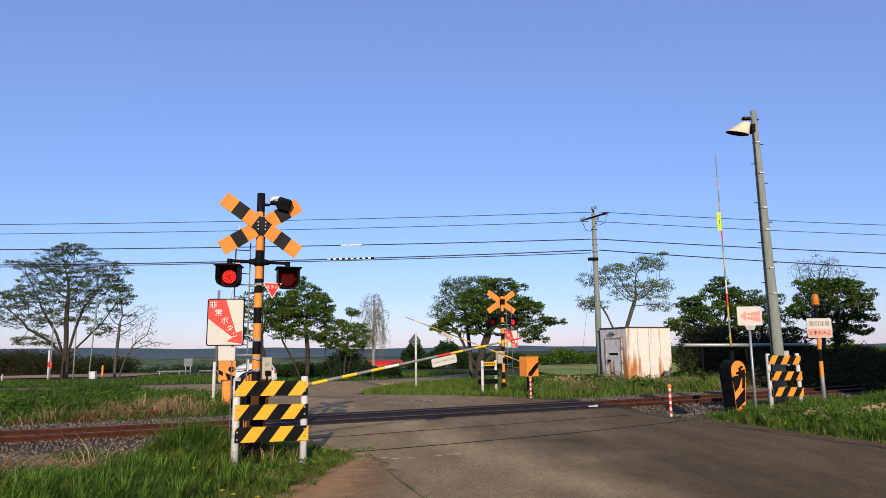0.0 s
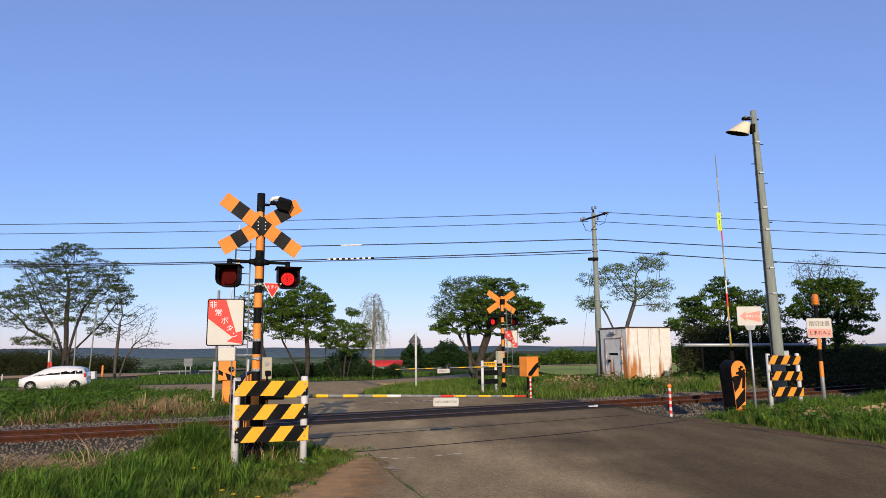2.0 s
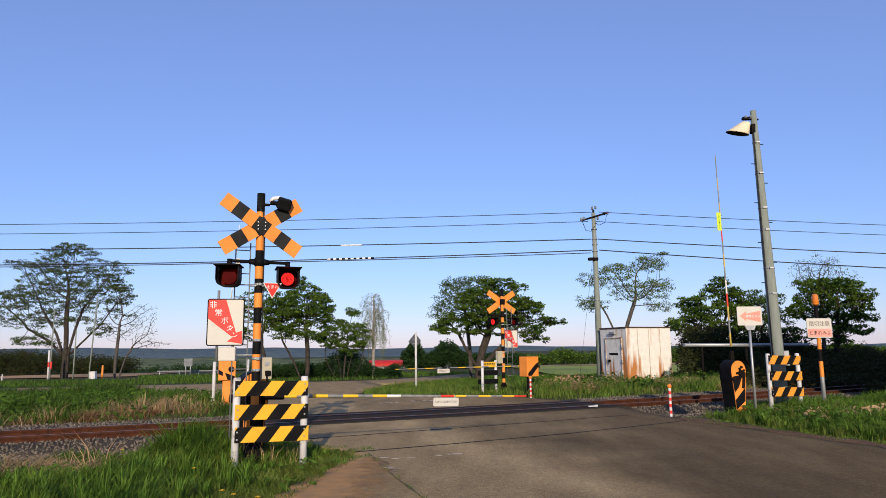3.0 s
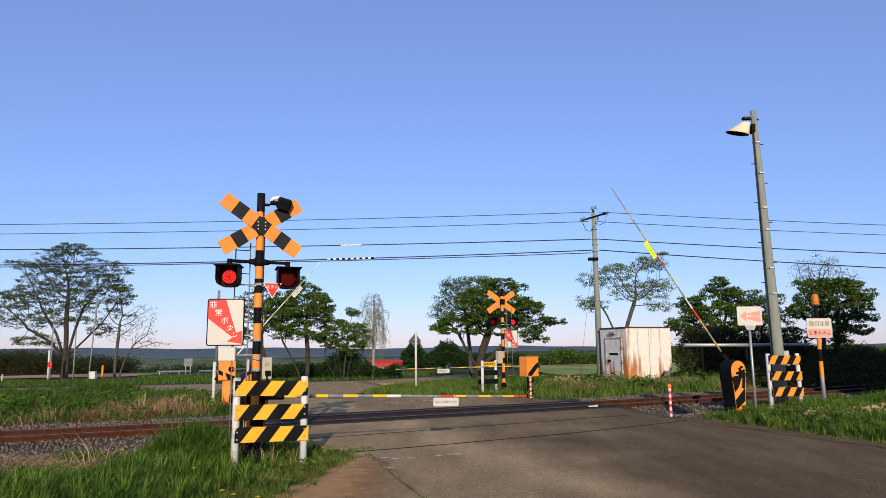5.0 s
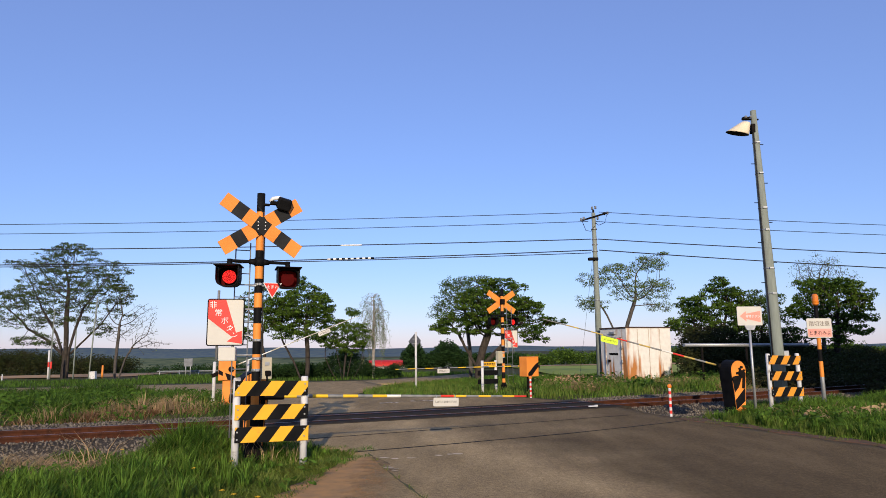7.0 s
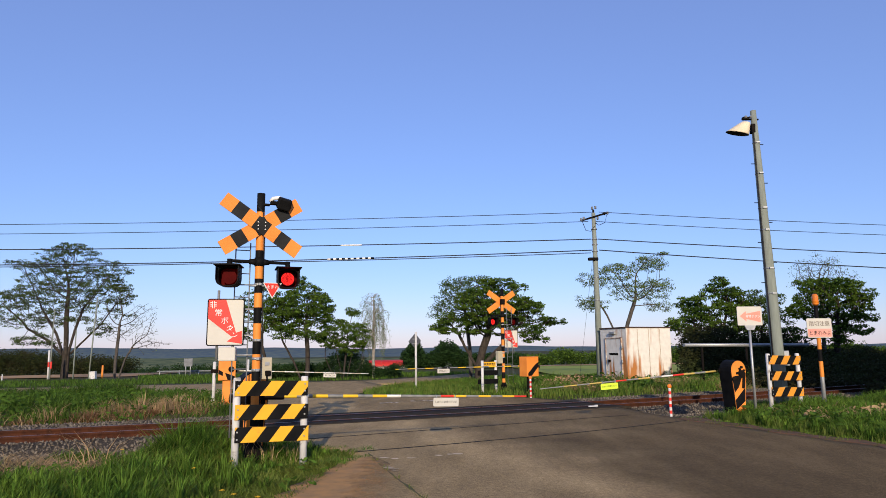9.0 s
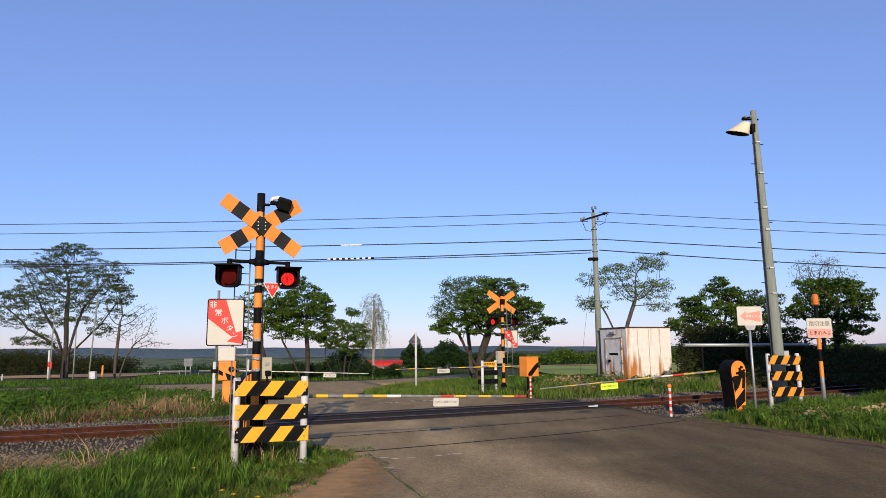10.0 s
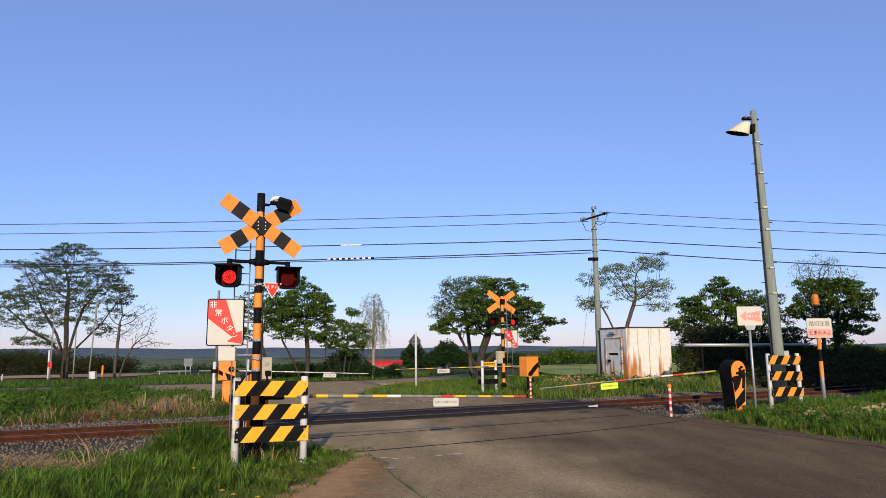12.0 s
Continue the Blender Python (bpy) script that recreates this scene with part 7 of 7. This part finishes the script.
def dandelion(x, y, h):
    z = float(ground_z(np.array(x), np.array(y)))
    d = thing("dandelion", pose(x, y, z), "yellow dandelion in the grass", "flower", "dandelions")
    bm = bmesh.new()
    tube(bm, (0, 0, 0), (0.01, 0, h), 0.004, seg=6)
    part("stem", bm, M_GRASSY, d)
    bm = bmesh.new()
    n = 14
    c = bm.verts.new((0.01, -0.01, h + 0.012))
    for k in range(n):
        a = k * math.tau / n
        p = [bm.verts.new((0.01 + r * math.cos(a + o), -0.01 + r * math.sin(a + o), h + zz)) for r, o, zz in ((0.024, -.14, .004), (0.032, 0, 0.0), (0.024, .14, .004))]
        bm.faces.new((c, p[0], p[1]))
        bm.faces.new((c, p[1], p[2]))
    part("bloom", bm, M_FLOWER, d)


for x, y, h in ((-2.55, 8.25, 0.26), (-2.25, 7.0, 0.16), (-2.1, 6.9, 0.14), (-1.85, 6.85, 0.12), (7.4, 11.7, 0.14), (7.9, 11.2, 0.12), (-2.9, 8.0, 0.2), (-4.3, 9.2, 0.3)):
    dandelion(x, y, h)


# ---------- distance ----------
def hills(name, label, dist, x0, x1, lo, hi_fun, material, n=220):
    xs = np.linspace(x0, x1, n)
    V, F = [], []
    for x in xs:
        V += [(x, dist - 300, lo), (x, dist, float(hi_fun(x))), (x, dist + 500, lo)]
    for i in range(n - 1):
        F += [(3 * i, 3 * i + 3, 3 * i + 4, 3 * i + 1), (3 * i + 1, 3 * i + 4, 3 * i + 5, 3 * i + 2)]
    tagged(np_mesh(name, V, F, material), label, "hills", kind="structure")


# far ridges; their haze is painted into the material, not formed by air
hills("backdrop_hills", "wooded hills on the horizon with blue haze in their colour", 3600, -4000, 2600, -30, lambda x: 13 + 17 * float(ss(-300, -1200, x)) + 6 * math.sin(x * 0.0021 + 1) + 3 * math.sin(x * 0.006) + 1.2 * math.sin(x * 0.019), M_HILL)
hills("backdrop_valley", "green valley woods below the hills with haze in their colour", 1500, -1900, 700, -30, lambda x: -11.5 + 2.5 * math.sin(x * 0.008) + 1.5 * math.sin(x * 0.023), M_HILLN)


def field_patch(name, label, pts, material, lift=0.05):
    bm = bmesh.new()
    a, b = pts
    n = 30
    rows = []
    for i in range(n + 1):
        t = i / n
        p, q = Vector(a[0]).lerp(Vector(a[1]), t), Vector(b[0]).lerp(Vector(b[1]), t)
        row = []
        for k in range(9):
            r = p.lerp(q, k / 8)
            row.append(bm.verts.new((r.x, r.y, float(base_z(r.x, r.y)) + lift)))
        rows.append(row)
    for i in range(n):
        for k in range(8):
            bm.faces.new((rows[i][k], rows[i + 1][k], rows[i + 1][k + 1], rows[i][k + 1]))
    single(name, bm, material, label, "field", kind="structure")


field_patch("ploughed_field", "bare brown ploughed field", (((-140, 66), (-34, 74)), ((-150, 112), (-40, 108))), M_FIELD, 0.06)
field_patch("ploughed_field", "bare brown ploughed field", (((14, 120), (70, 128)), ((12, 150), (80, 160))), M_FIELD, 0.1)
field_patch("crop_field", "young green crop field", (((10, 58), (70, 66)), ((10, 116), (74, 124))), M_FIELDG, 0.08)


def barn():
    x, y = -12.9, 152.0
    z = float(base_z(x, y))
    b = thing("barn", pose(x, y, z - 0.15, 0, 0, 8), "white barn with a red rounded roof across the field", "barn")
    bm = bmesh.new()
    box(bm, (7.5, 5, 0.8), pose(0, 0, 0.4))
    wall = part("wall", bm, M_WHITE, b, "white wall")
    bm = bmesh.new()
    outl = [(-2.8, 0.7)] + [(2.8 * math.cos(radians(a)), 0.7 + 1.35 * math.sin(radians(a))) for a in range(165, 0, -15)] + [(2.8, 0.7)]
    prism(bm, outl[::-1], 7.9, pose(0, 0, 0, 0, 0, 90))
    part("roof", bm, M_ROOFRED, b, "red curved metal roof")
    bm = bmesh.new()
    prism(bm, [(px * 0.93, 0.7 + (pz - 0.7) * 0.9) for px, pz in outl][::-1], 0.1, pose(4.0, 0, 0, 0, 0, 90))
    part("gable", bm, M_WHITE, b, "white gable end")
    bm = bmesh.new()
    box(bm, (0.05, 0.9, 0.6), pose(4.08, 0, 1.1))
    part("window", bm, M_CARGL, b)


barn()


def house(x, y, w, d, h, roof_mat, rz):
    z = float(base_z(x, y))
    t = thing("farm_building", pose(x, y, z, 0, 0, rz), "small distant farm building with a pale wall", "building", "distant farm buildings")
    bm = bmesh.new()
    box(bm, (w, d, h), pose(0, 0, h / 2))
    part("wall", bm, M_WHITE, t)
    bm = bmesh.new()
    prism(bm, [(-w / 2 - .4, h), (w / 2 + .4, h), (0, h + w * 0.22)], d + 0.8)
    part("roof", bm, roof_mat, t)
    for k in (-0.25, 0.25):
        bm = bmesh.new()
        box(bm, (w * 0.16, 0.1, h * 0.3), pose(k * w, -d / 2 - 0.03, h * 0.55))
        part("window", bm, M_CARGL, t)


for x, y, w, d, h, rz in ((-150, 335, 5, 4, 1.8, 10), (-143, 350, 4, 4, 1.6, -20), (-98, 335, 6, 4, 1.6, 5), (-88, 360, 4, 4, 1.6, 30), (-80, 330, 4, 3, 1.5, 0), (-166, 420, 6, 4, 1.8, 0), (-93, 345, 4, 4, 1.7, 0), (-73, 340, 5, 4, 1.5, 0)):
    house(x, y, w, d, h, M_STEEL if int(x) % 2 else M_SHEDTRIM, rz)


def roadside_post(x, y, h, r, material, label, name="marker_post", lean=0.0):
    bm = bmesh.new()
    tube(bm, (0, 0, -0.3), (lean, 0, h), r, r * 0.8, seg=10)
    single(name, bm, material, label, "post", m=pose(x, y, float(base_z(x, y))))


roadside_post(-40.9, 70.5, 7.2, 0.075, M_CONC, "grey slim pole among the trees", "utility_pole")
roadside_post(-36.6, 70.0, 8.4, 0.075, M_CONC, "grey slim pole beside the road", "utility_pole", 0.4)
roadside_post(-38.2, 70.0, 5.0, 0.07, M_CONC, "thin grey post beside the road", "marker_post")
roadside_post(-34.7, 69.0, 1.3, 0.11, M_ORANGE, "orange marker post beside the road")
roadside_post(-40.3, 62.0, 0.7, 0.06, M_WHITE, "short white marker post at the field")


def snow_pole():
    x, y = -40.2, 69.0
    s = thing("snow_pole", pose(x, y, float(base_z(x, y))), "white snow pole with red bands beside the road", "snow pole")
    bm = bmesh.new()
    ring_tube(bm, [(0, 0, -0.3), (-0.02, 0, 1.2), (-0.03, 0, 1.7), (-0.05, 0, 2.9)], [0.09] * 4, 12, mids=[0, 1, 0])
    part("pole", bm, [M_WHITE, M_SIGNR], s)
    bm = bmesh.new()
    box(bm, (0.16, 0.05, 0.7), pose(0.22, 0, 1.4), bevel=0.01)
    part("reflector", bm, M_SIGNR, s, "red reflector")


snow_pole()


def white_cabinet():
    x, y = -34.6, 67.0
    bm = bmesh.new()
    box(bm, (0.55, 0.4, 0.75), pose(0, 0, 0.37, 0, -4), bevel=0.03)
    single("roadside_cabinet", bm, M_WHITE, "small white box beside the road", "cabinet", m=pose(x, y, float(base_z(x, y))))


white_cabinet()


def rail_marker():
    bm = bmesh.new()
    box(bm, (0.26, 0.05, 0.03), pose(0, 0, 0.02, 0, 0, 26), bevel=0.008)
    box(bm, (0.06, 0.07, 0.05), pose(0.1, 0.05, 0.025, 0, 0, 26), bevel=0.008)
    single("rail_marker", bm, M_WHITE, "small white marker block beside the rail", "marker", m=pose(3.75, 17.35, 0.03))


rail_marker()


def road_board():
    x, y = -27.9, 74.0
    s = thing("road_sign", pose(x, y, float(base_z(x, y)), 0, 0, 10), "grey road sign board seen from behind", "road sign")
    for o in (-0.4, 0.4):
        bm = bmesh.new()
        tube(bm, (o * 0.6, 0, -0.2), (o * 0.6, 0, 1.7), 0.05, seg=8)
        part("post", bm, M_STEEL, s)
    bm = bmesh.new()
    box(bm, (0.9, 0.05, 0.85), pose(0, -0.06, 1.45), bevel=0.02)
    part("sign_board", bm, M_DULL, s)


road_board()


def guard_rail():
    x, y = -31, 76
    s = thing("guard_rail", pose(x, y, float(base_z(x, y)), 0, 0, 8), "grey guard rail along the road", "guard rail")
    bm = bmesh.new()
    box(bm, (7, 0.06, 0.14), pose(2.4, 0, 0.5), bevel=0.02)
    part("rail", bm, M_DULL, s)
    for k in range(4):
        bm = bmesh.new()
        tube(bm, (-0.8 + 2.1 * k, 0.1, -0.2), (-0.8 + 2.1 * k, 0.1, 0.6), 0.06, seg=8)
        part("post", bm, M_STEEL, s)


guard_rail()


def bank_pipe():
    s = thing("pipe_rail", pose(10.0, 28.2, float(base_z(10, 28.2)), 0, 0, 18), "long grey pipe rail on short posts along the bank", "pipe rail")
    bm = bmesh.new()
    tube(bm, (0, 0, 1.62), (6.6, 0, 1.57), 0.075, seg=14)
    part("pipe", bm, M_STEEL, s, "grey steel pipe")
    for k in range(3):
        bm = bmesh.new()
        tube(bm, (0.9 + 2.3 * k, 0.02, -0.3), (0.9 + 2.3 * k, 0.02, 1.56), 0.05, seg=10)
        part("post", bm, M_BLACKM, s)


bank_pipe()


# ---------- the white car ----------
def car():
    c = thing("car", pose(-23, 45, -0.8, 0, 0, 197.5), "small white one-box hatchback driving along the side road", "car")
    # stations: x, lower edge, belt height, roof height, half width at belt, half width at roof
    st = [(1.95, 0.34, 0.60, 0.62, 0.60, 0.52), (1.88, 0.26, 0.70, 0.74, 0.74, 0.62), (1.65, 0.22, 0.80, 0.87, 0.82, 0.66), (1.30, 0.21, 0.88, 0.99, 0.845, 0.66), (0.95, 0.20, 0.92, 1.16, 0.85, 0.64), (0.55, 0.20, 0.94, 1.36, 0.85, 0.62),
          (0.15, 0.20, 0.96, 1.49, 0.85, 0.61), (-0.4, 0.20, 0.98, 1.53, 0.85, 0.61), (-1.0, 0.20, 1.0, 1.51, 0.845, 0.60), (-1.45, 0.22, 1.02, 1.46, 0.83, 0.58), (-1.70, 0.25, 1.02, 1.37, 0.80, 0.54), (-1.88, 0.30, 0.98, 1.10, 0.76, 0.56), (-1.95, 0.36, 0.80, 0.84, 0.70, 0.60)]
    bm = bmesh.new()
    rows = []
    for x, zl, zb, zr, wb, wr in st:
        half = [(wb * 0.86, zl), (wb * 0.98, zl + 0.1), (wb, (zl + zb) / 2), (wb * 0.985, zb), (wr + (wb - wr) * 0.25, zb + (zr - zb) * 0.75), (wr * 0.86, zr - 0.015), (wr * 0.4, zr + 0.01)]
        pts = half + [(-a, b) for a, b in reversed(half)]
        rows.append([bm.verts.new((x, a, b)) for a, b in pts])
    k = len(rows[0])
    for i in range(len(rows) - 1):
        for j in range(k):
            f = bm.faces.new((rows[i][j], rows[i][(j + 1) % k], rows[i + 1][(j + 1) % k], rows[i + 1][j]))
            f.smooth = True
    bm.faces.new(rows[0])
    bm.faces.new(list(reversed(rows[-1])))
    bmesh.ops.recalc_face_normals(bm, faces=list(bm.faces))
    body = part("body", bm, M_CARW, c, "glossy white body")

    def side_at(x, t):
        xs = [s[0] for s in st][::-1]
        g = lambda i: float(np.interp(x, xs, [s[i] for s in st][::-1]))
        zb, zr, wb, wr = g(2), g(3), g(4), g(5)
        if t <= 0.75:
            return (wb * 0.985 + (wr + (wb - wr) * 0.25 - wb * 0.985) * t / 0.75, zb + (zr - zb) * t)
        return (wr + (wb - wr) * 0.25 + (wr * 0.86 - wr - (wb - wr) * 0.25) * (t - 0.75) / 0.25, zb + (zr - zb) * 0.75 + (zr - 0.015 - zb - (zr - zb) * 0.75) * (t - 0.75) / 0.25)
    for sy in (-1, 1):
        for x0, x1 in ((1.08, 0.56), (0.53, -0.40), (-0.44, -1.28), (-1.31, -1.70)):
            bm = bmesh.new()
            n = 8
            lo, hi = [], []
            for i in range(n + 1):
                x = x0 + (x1 - x0) * i / n
                for arr, t in ((lo, 0.03), (hi, 0.80)):
                    w, z = side_at(x, t)
                    arr.append(bm.verts.new((x, sy * (w + 0.006), z)))
            for i in range(n):
                bm.faces.new((lo[i], lo[i + 1], hi[i + 1], hi[i])).smooth = True
            bmesh.ops.solidify(bm, geom=list(bm.faces), thickness=0.004)
            part("side_window", bm, M_CARGL, body, "dark tinted side window")
        for x, z, nm, mt in ((1.72, 0.72, "headlamp", M_HEADL), (-1.83, 0.93, "tail_lamp", M_TAIL)):
            bm = bmesh.new()
            box(bm, (0.34 if nm == "headlamp" else 0.16, 0.08, 0.13 if nm == "headlamp" else 0.26), pose(x, sy * (0.74 if nm == "headlamp" else 0.745), z, 0, 0, -sy * 14), bevel=0.03)
            part(nm, bm, mt, body)
        bm = bmesh.new()
        box(bm, (0.16, 0.14, 0.11), pose(0.82, sy * 0.93, 1.02), bevel=0.035)
        part("wing_mirror", bm, M_CARW, body)
        for xd in (0.25, -0.65):
            bm = bmesh.new()
            box(bm, (0.16, 0.03, 0.025), pose(xd - 0.1, sy * 0.862, 0.86), bevel=0.008)
            part("door_handle", bm, M_CARW, body)
        bm = bmesh.new()
        box(bm, (1.6, 0.03, 0.09), pose(0.0, sy * 0.80, 0.19), bevel=0.01)
        part("sill", bm, M_CARW, body)
        for xw in (1.22, -1.28):
            bm = bmesh.new()
            bmesh.ops.create_circle(bm, cap_ends=True, radius=0.335, segments=28, matrix=pose(xw, sy * 0.853, 0.31, 90))
            part("wheel_arch", bm, M_TYRE, body, "dark wheel arch")
            bm = bmesh.new()
            prof = [(0.20, 0.08), (0.275, 0.085), (0.295, 0.06), (0.295, -0.06), (0.275, -0.085), (0.20, -0.08)]
            n = 28
            rr = [[bm.verts.new((r * math.cos(q * math.tau / n), w, r * math.sin(q * math.tau / n))) for q in range(n)] for r, w in prof]
            for i in range(len(rr) - 1):
                for q in range(n):
                    bm.faces.new((rr[i][q], rr[i][(q + 1) % n], rr[i + 1][(q + 1) % n], rr[i + 1][q])).smooth = True
            wheel = part("wheel", bm, M_TYRE, c, "black tyre on a silver rim")
            wheel.matrix_basis = pose(xw, sy * 0.80, 0.295)
            bm = bmesh.new()
            tube(bm, (0, sy * 0.02, 0), (0, sy * 0.07, 0), 0.07, seg=14)
            for q in range(7):
                a = q * math.tau / 7
                box(bm, (0.16, 0.03, 0.05), pose(0.12 * math.cos(a), sy * 0.06, 0.12 * math.sin(a), 0, -math.degrees(a)), bevel=0.006)
            ring_tube(bm, [(0, sy * 0.03, 0), (0, sy * 0.05, 0)], [0.2, 0.2], 24)
            part("rim", bm, M_ALLOY, wheel, "silver spoked rim")
            WHEELS.append((wheel, xw, sy))
    for nm, ring in (("windscreen", [(1.25, 0.62, 1.0), (1.25, -0.62, 1.0), (0.24, -0.55, 1.46), (0.24, 0.55, 1.46)]), ("rear_window", [(-1.72, 0.5, 1.35), (-1.72, -0.5, 1.35), (-1.885, -0.55, 1.10), (-1.885, 0.55, 1.10)])):
        bm = bmesh.new()
        off = Vector((0.03 if nm == "windscreen" else -0.02, 0, 0.03))
        vs = [bm.verts.new(Vector(p) + off) for p in ring]
        bm.faces.new(vs)
        bmesh.ops.solidify(bm, geom=list(bm.faces), thickness=0.01)
        part(nm, bm, M_CARGL, body, "dark glass")
    bm = bmesh.new()
    box(bm, (0.02, 0.34, 0.17), pose(-1.955, 0, 0.68))
    part("plain_plate", bm, M_PLATE, body)
    bm = bmesh.new()
    box(bm, (0.1, 1.45, 0.22), pose(-1.92, 0, 0.48), bevel=0.04)
    part("rear_bumper", bm, M_CARW, body)
    return c


WHEELS = []
CAR = car()


# ---------- what moves ----------
def flash_rows(starts, lit_first):
    """A half turn at each change between lit and dark."""
    a = 0.0 if lit_first else 180.0
    rows = [(0.0, pose(0, 0, 0, 0, 0, a))]
    for f in starts:
        for k in range(4):
            rows.append(((f + k - 1) / FPS, pose(0, 0, 0, 0, 0, a + 60 * k)))
        a += 180
    rows.append((12.0, pose(0, 0, 0, 0, 0, a)))
    return rows


def swing(key, table):
    bar, pivot, sense = BARS[key]
    walk(bar, [(t, pose(*pivot, 0, -sense * a, 0)) for t, a in table])


def motions():
    starts = []
    for k in range(20):
        t = 0.25 + 0.605 * k
        f = round(t * FPS)
        if k == 2:
            f = 42
        if 3 < f < 12 * FPS - 4:
            starts.append(f)
    for ins, lit in ALARM_INSERTS:
        walk(ins, flash_rows(starts, lit))
    swing("near_left", [(0, 10.2), (0.4, 5.1), (0.6, 3.0), (0.8, 1.0), (1.0, -1.3), (1.15, -2.75), (1.3, -2.0), (1.45, -2.3), (1.6, -2.15), (12, -2.2)])
    swing("far_right", [(0, 17.5), (0.4, 11.8), (0.6, 9.0), (0.8, 6.3), (1.0, 4.0), (1.2, 2.5), (1.4, 1.0), (1.6, 0.2), (1.8, 0.4), (2.0, 0.2), (12, 0.2)])
    swing("near_right", [(0, 89.5), (3.2, 89.4), (3.5, 86.5), (4.0, 75.5), (4.8, 56.5), (5.5, 42.5), (6.0, 32.5), (6.5, 22.8), (6.8, 16.6), (7.2, 9.3), (7.6, 2.2), (7.9, -2.9), (8.05, -3.4), (8.2, -2.7), (8.4, -3.1), (12, -3.0)])
    swing("far_left", [(0, 86), (3.2, 86), (3.5, 82.5), (4.0, 72.0), (4.8, 53.5), (5.2, 46.8), (5.6, 41.4), (6.0, 35.5), (6.4, 29.8), (6.8, 24.6), (7.2, 19.0), (7.6, 10.8), (8.1, 1.0), (8.35, -2.9), (8.55, -1.9), (8.8, -2.3), (12, -2.3)])
    u = Vector((-math.cos(radians(17.5)), -math.sin(radians(17.5)), 0))
    c0, v = Vector((-23.0, 45.0, 0)), 6.0
    rows = []
    for k in range(25):
        t = 0.5 * k
        p = c0 + u * v * (t - 1.6)
        rows.append((t, pose(p.x, p.y, float(base_z(p.x, p.y)) + 0.03, 0, 0, 197.5)))
    walk(CAR, rows)
    for wheel, xw, sy in WHEELS:
        step = 0.0625
        n = int(12 / step)
        walk(wheel, [(step * k, pose(xw, sy * 0.80, 0.295, 0, math.degrees(v * step * k / 0.295), 0)) for k in range(n + 1)])


motions()
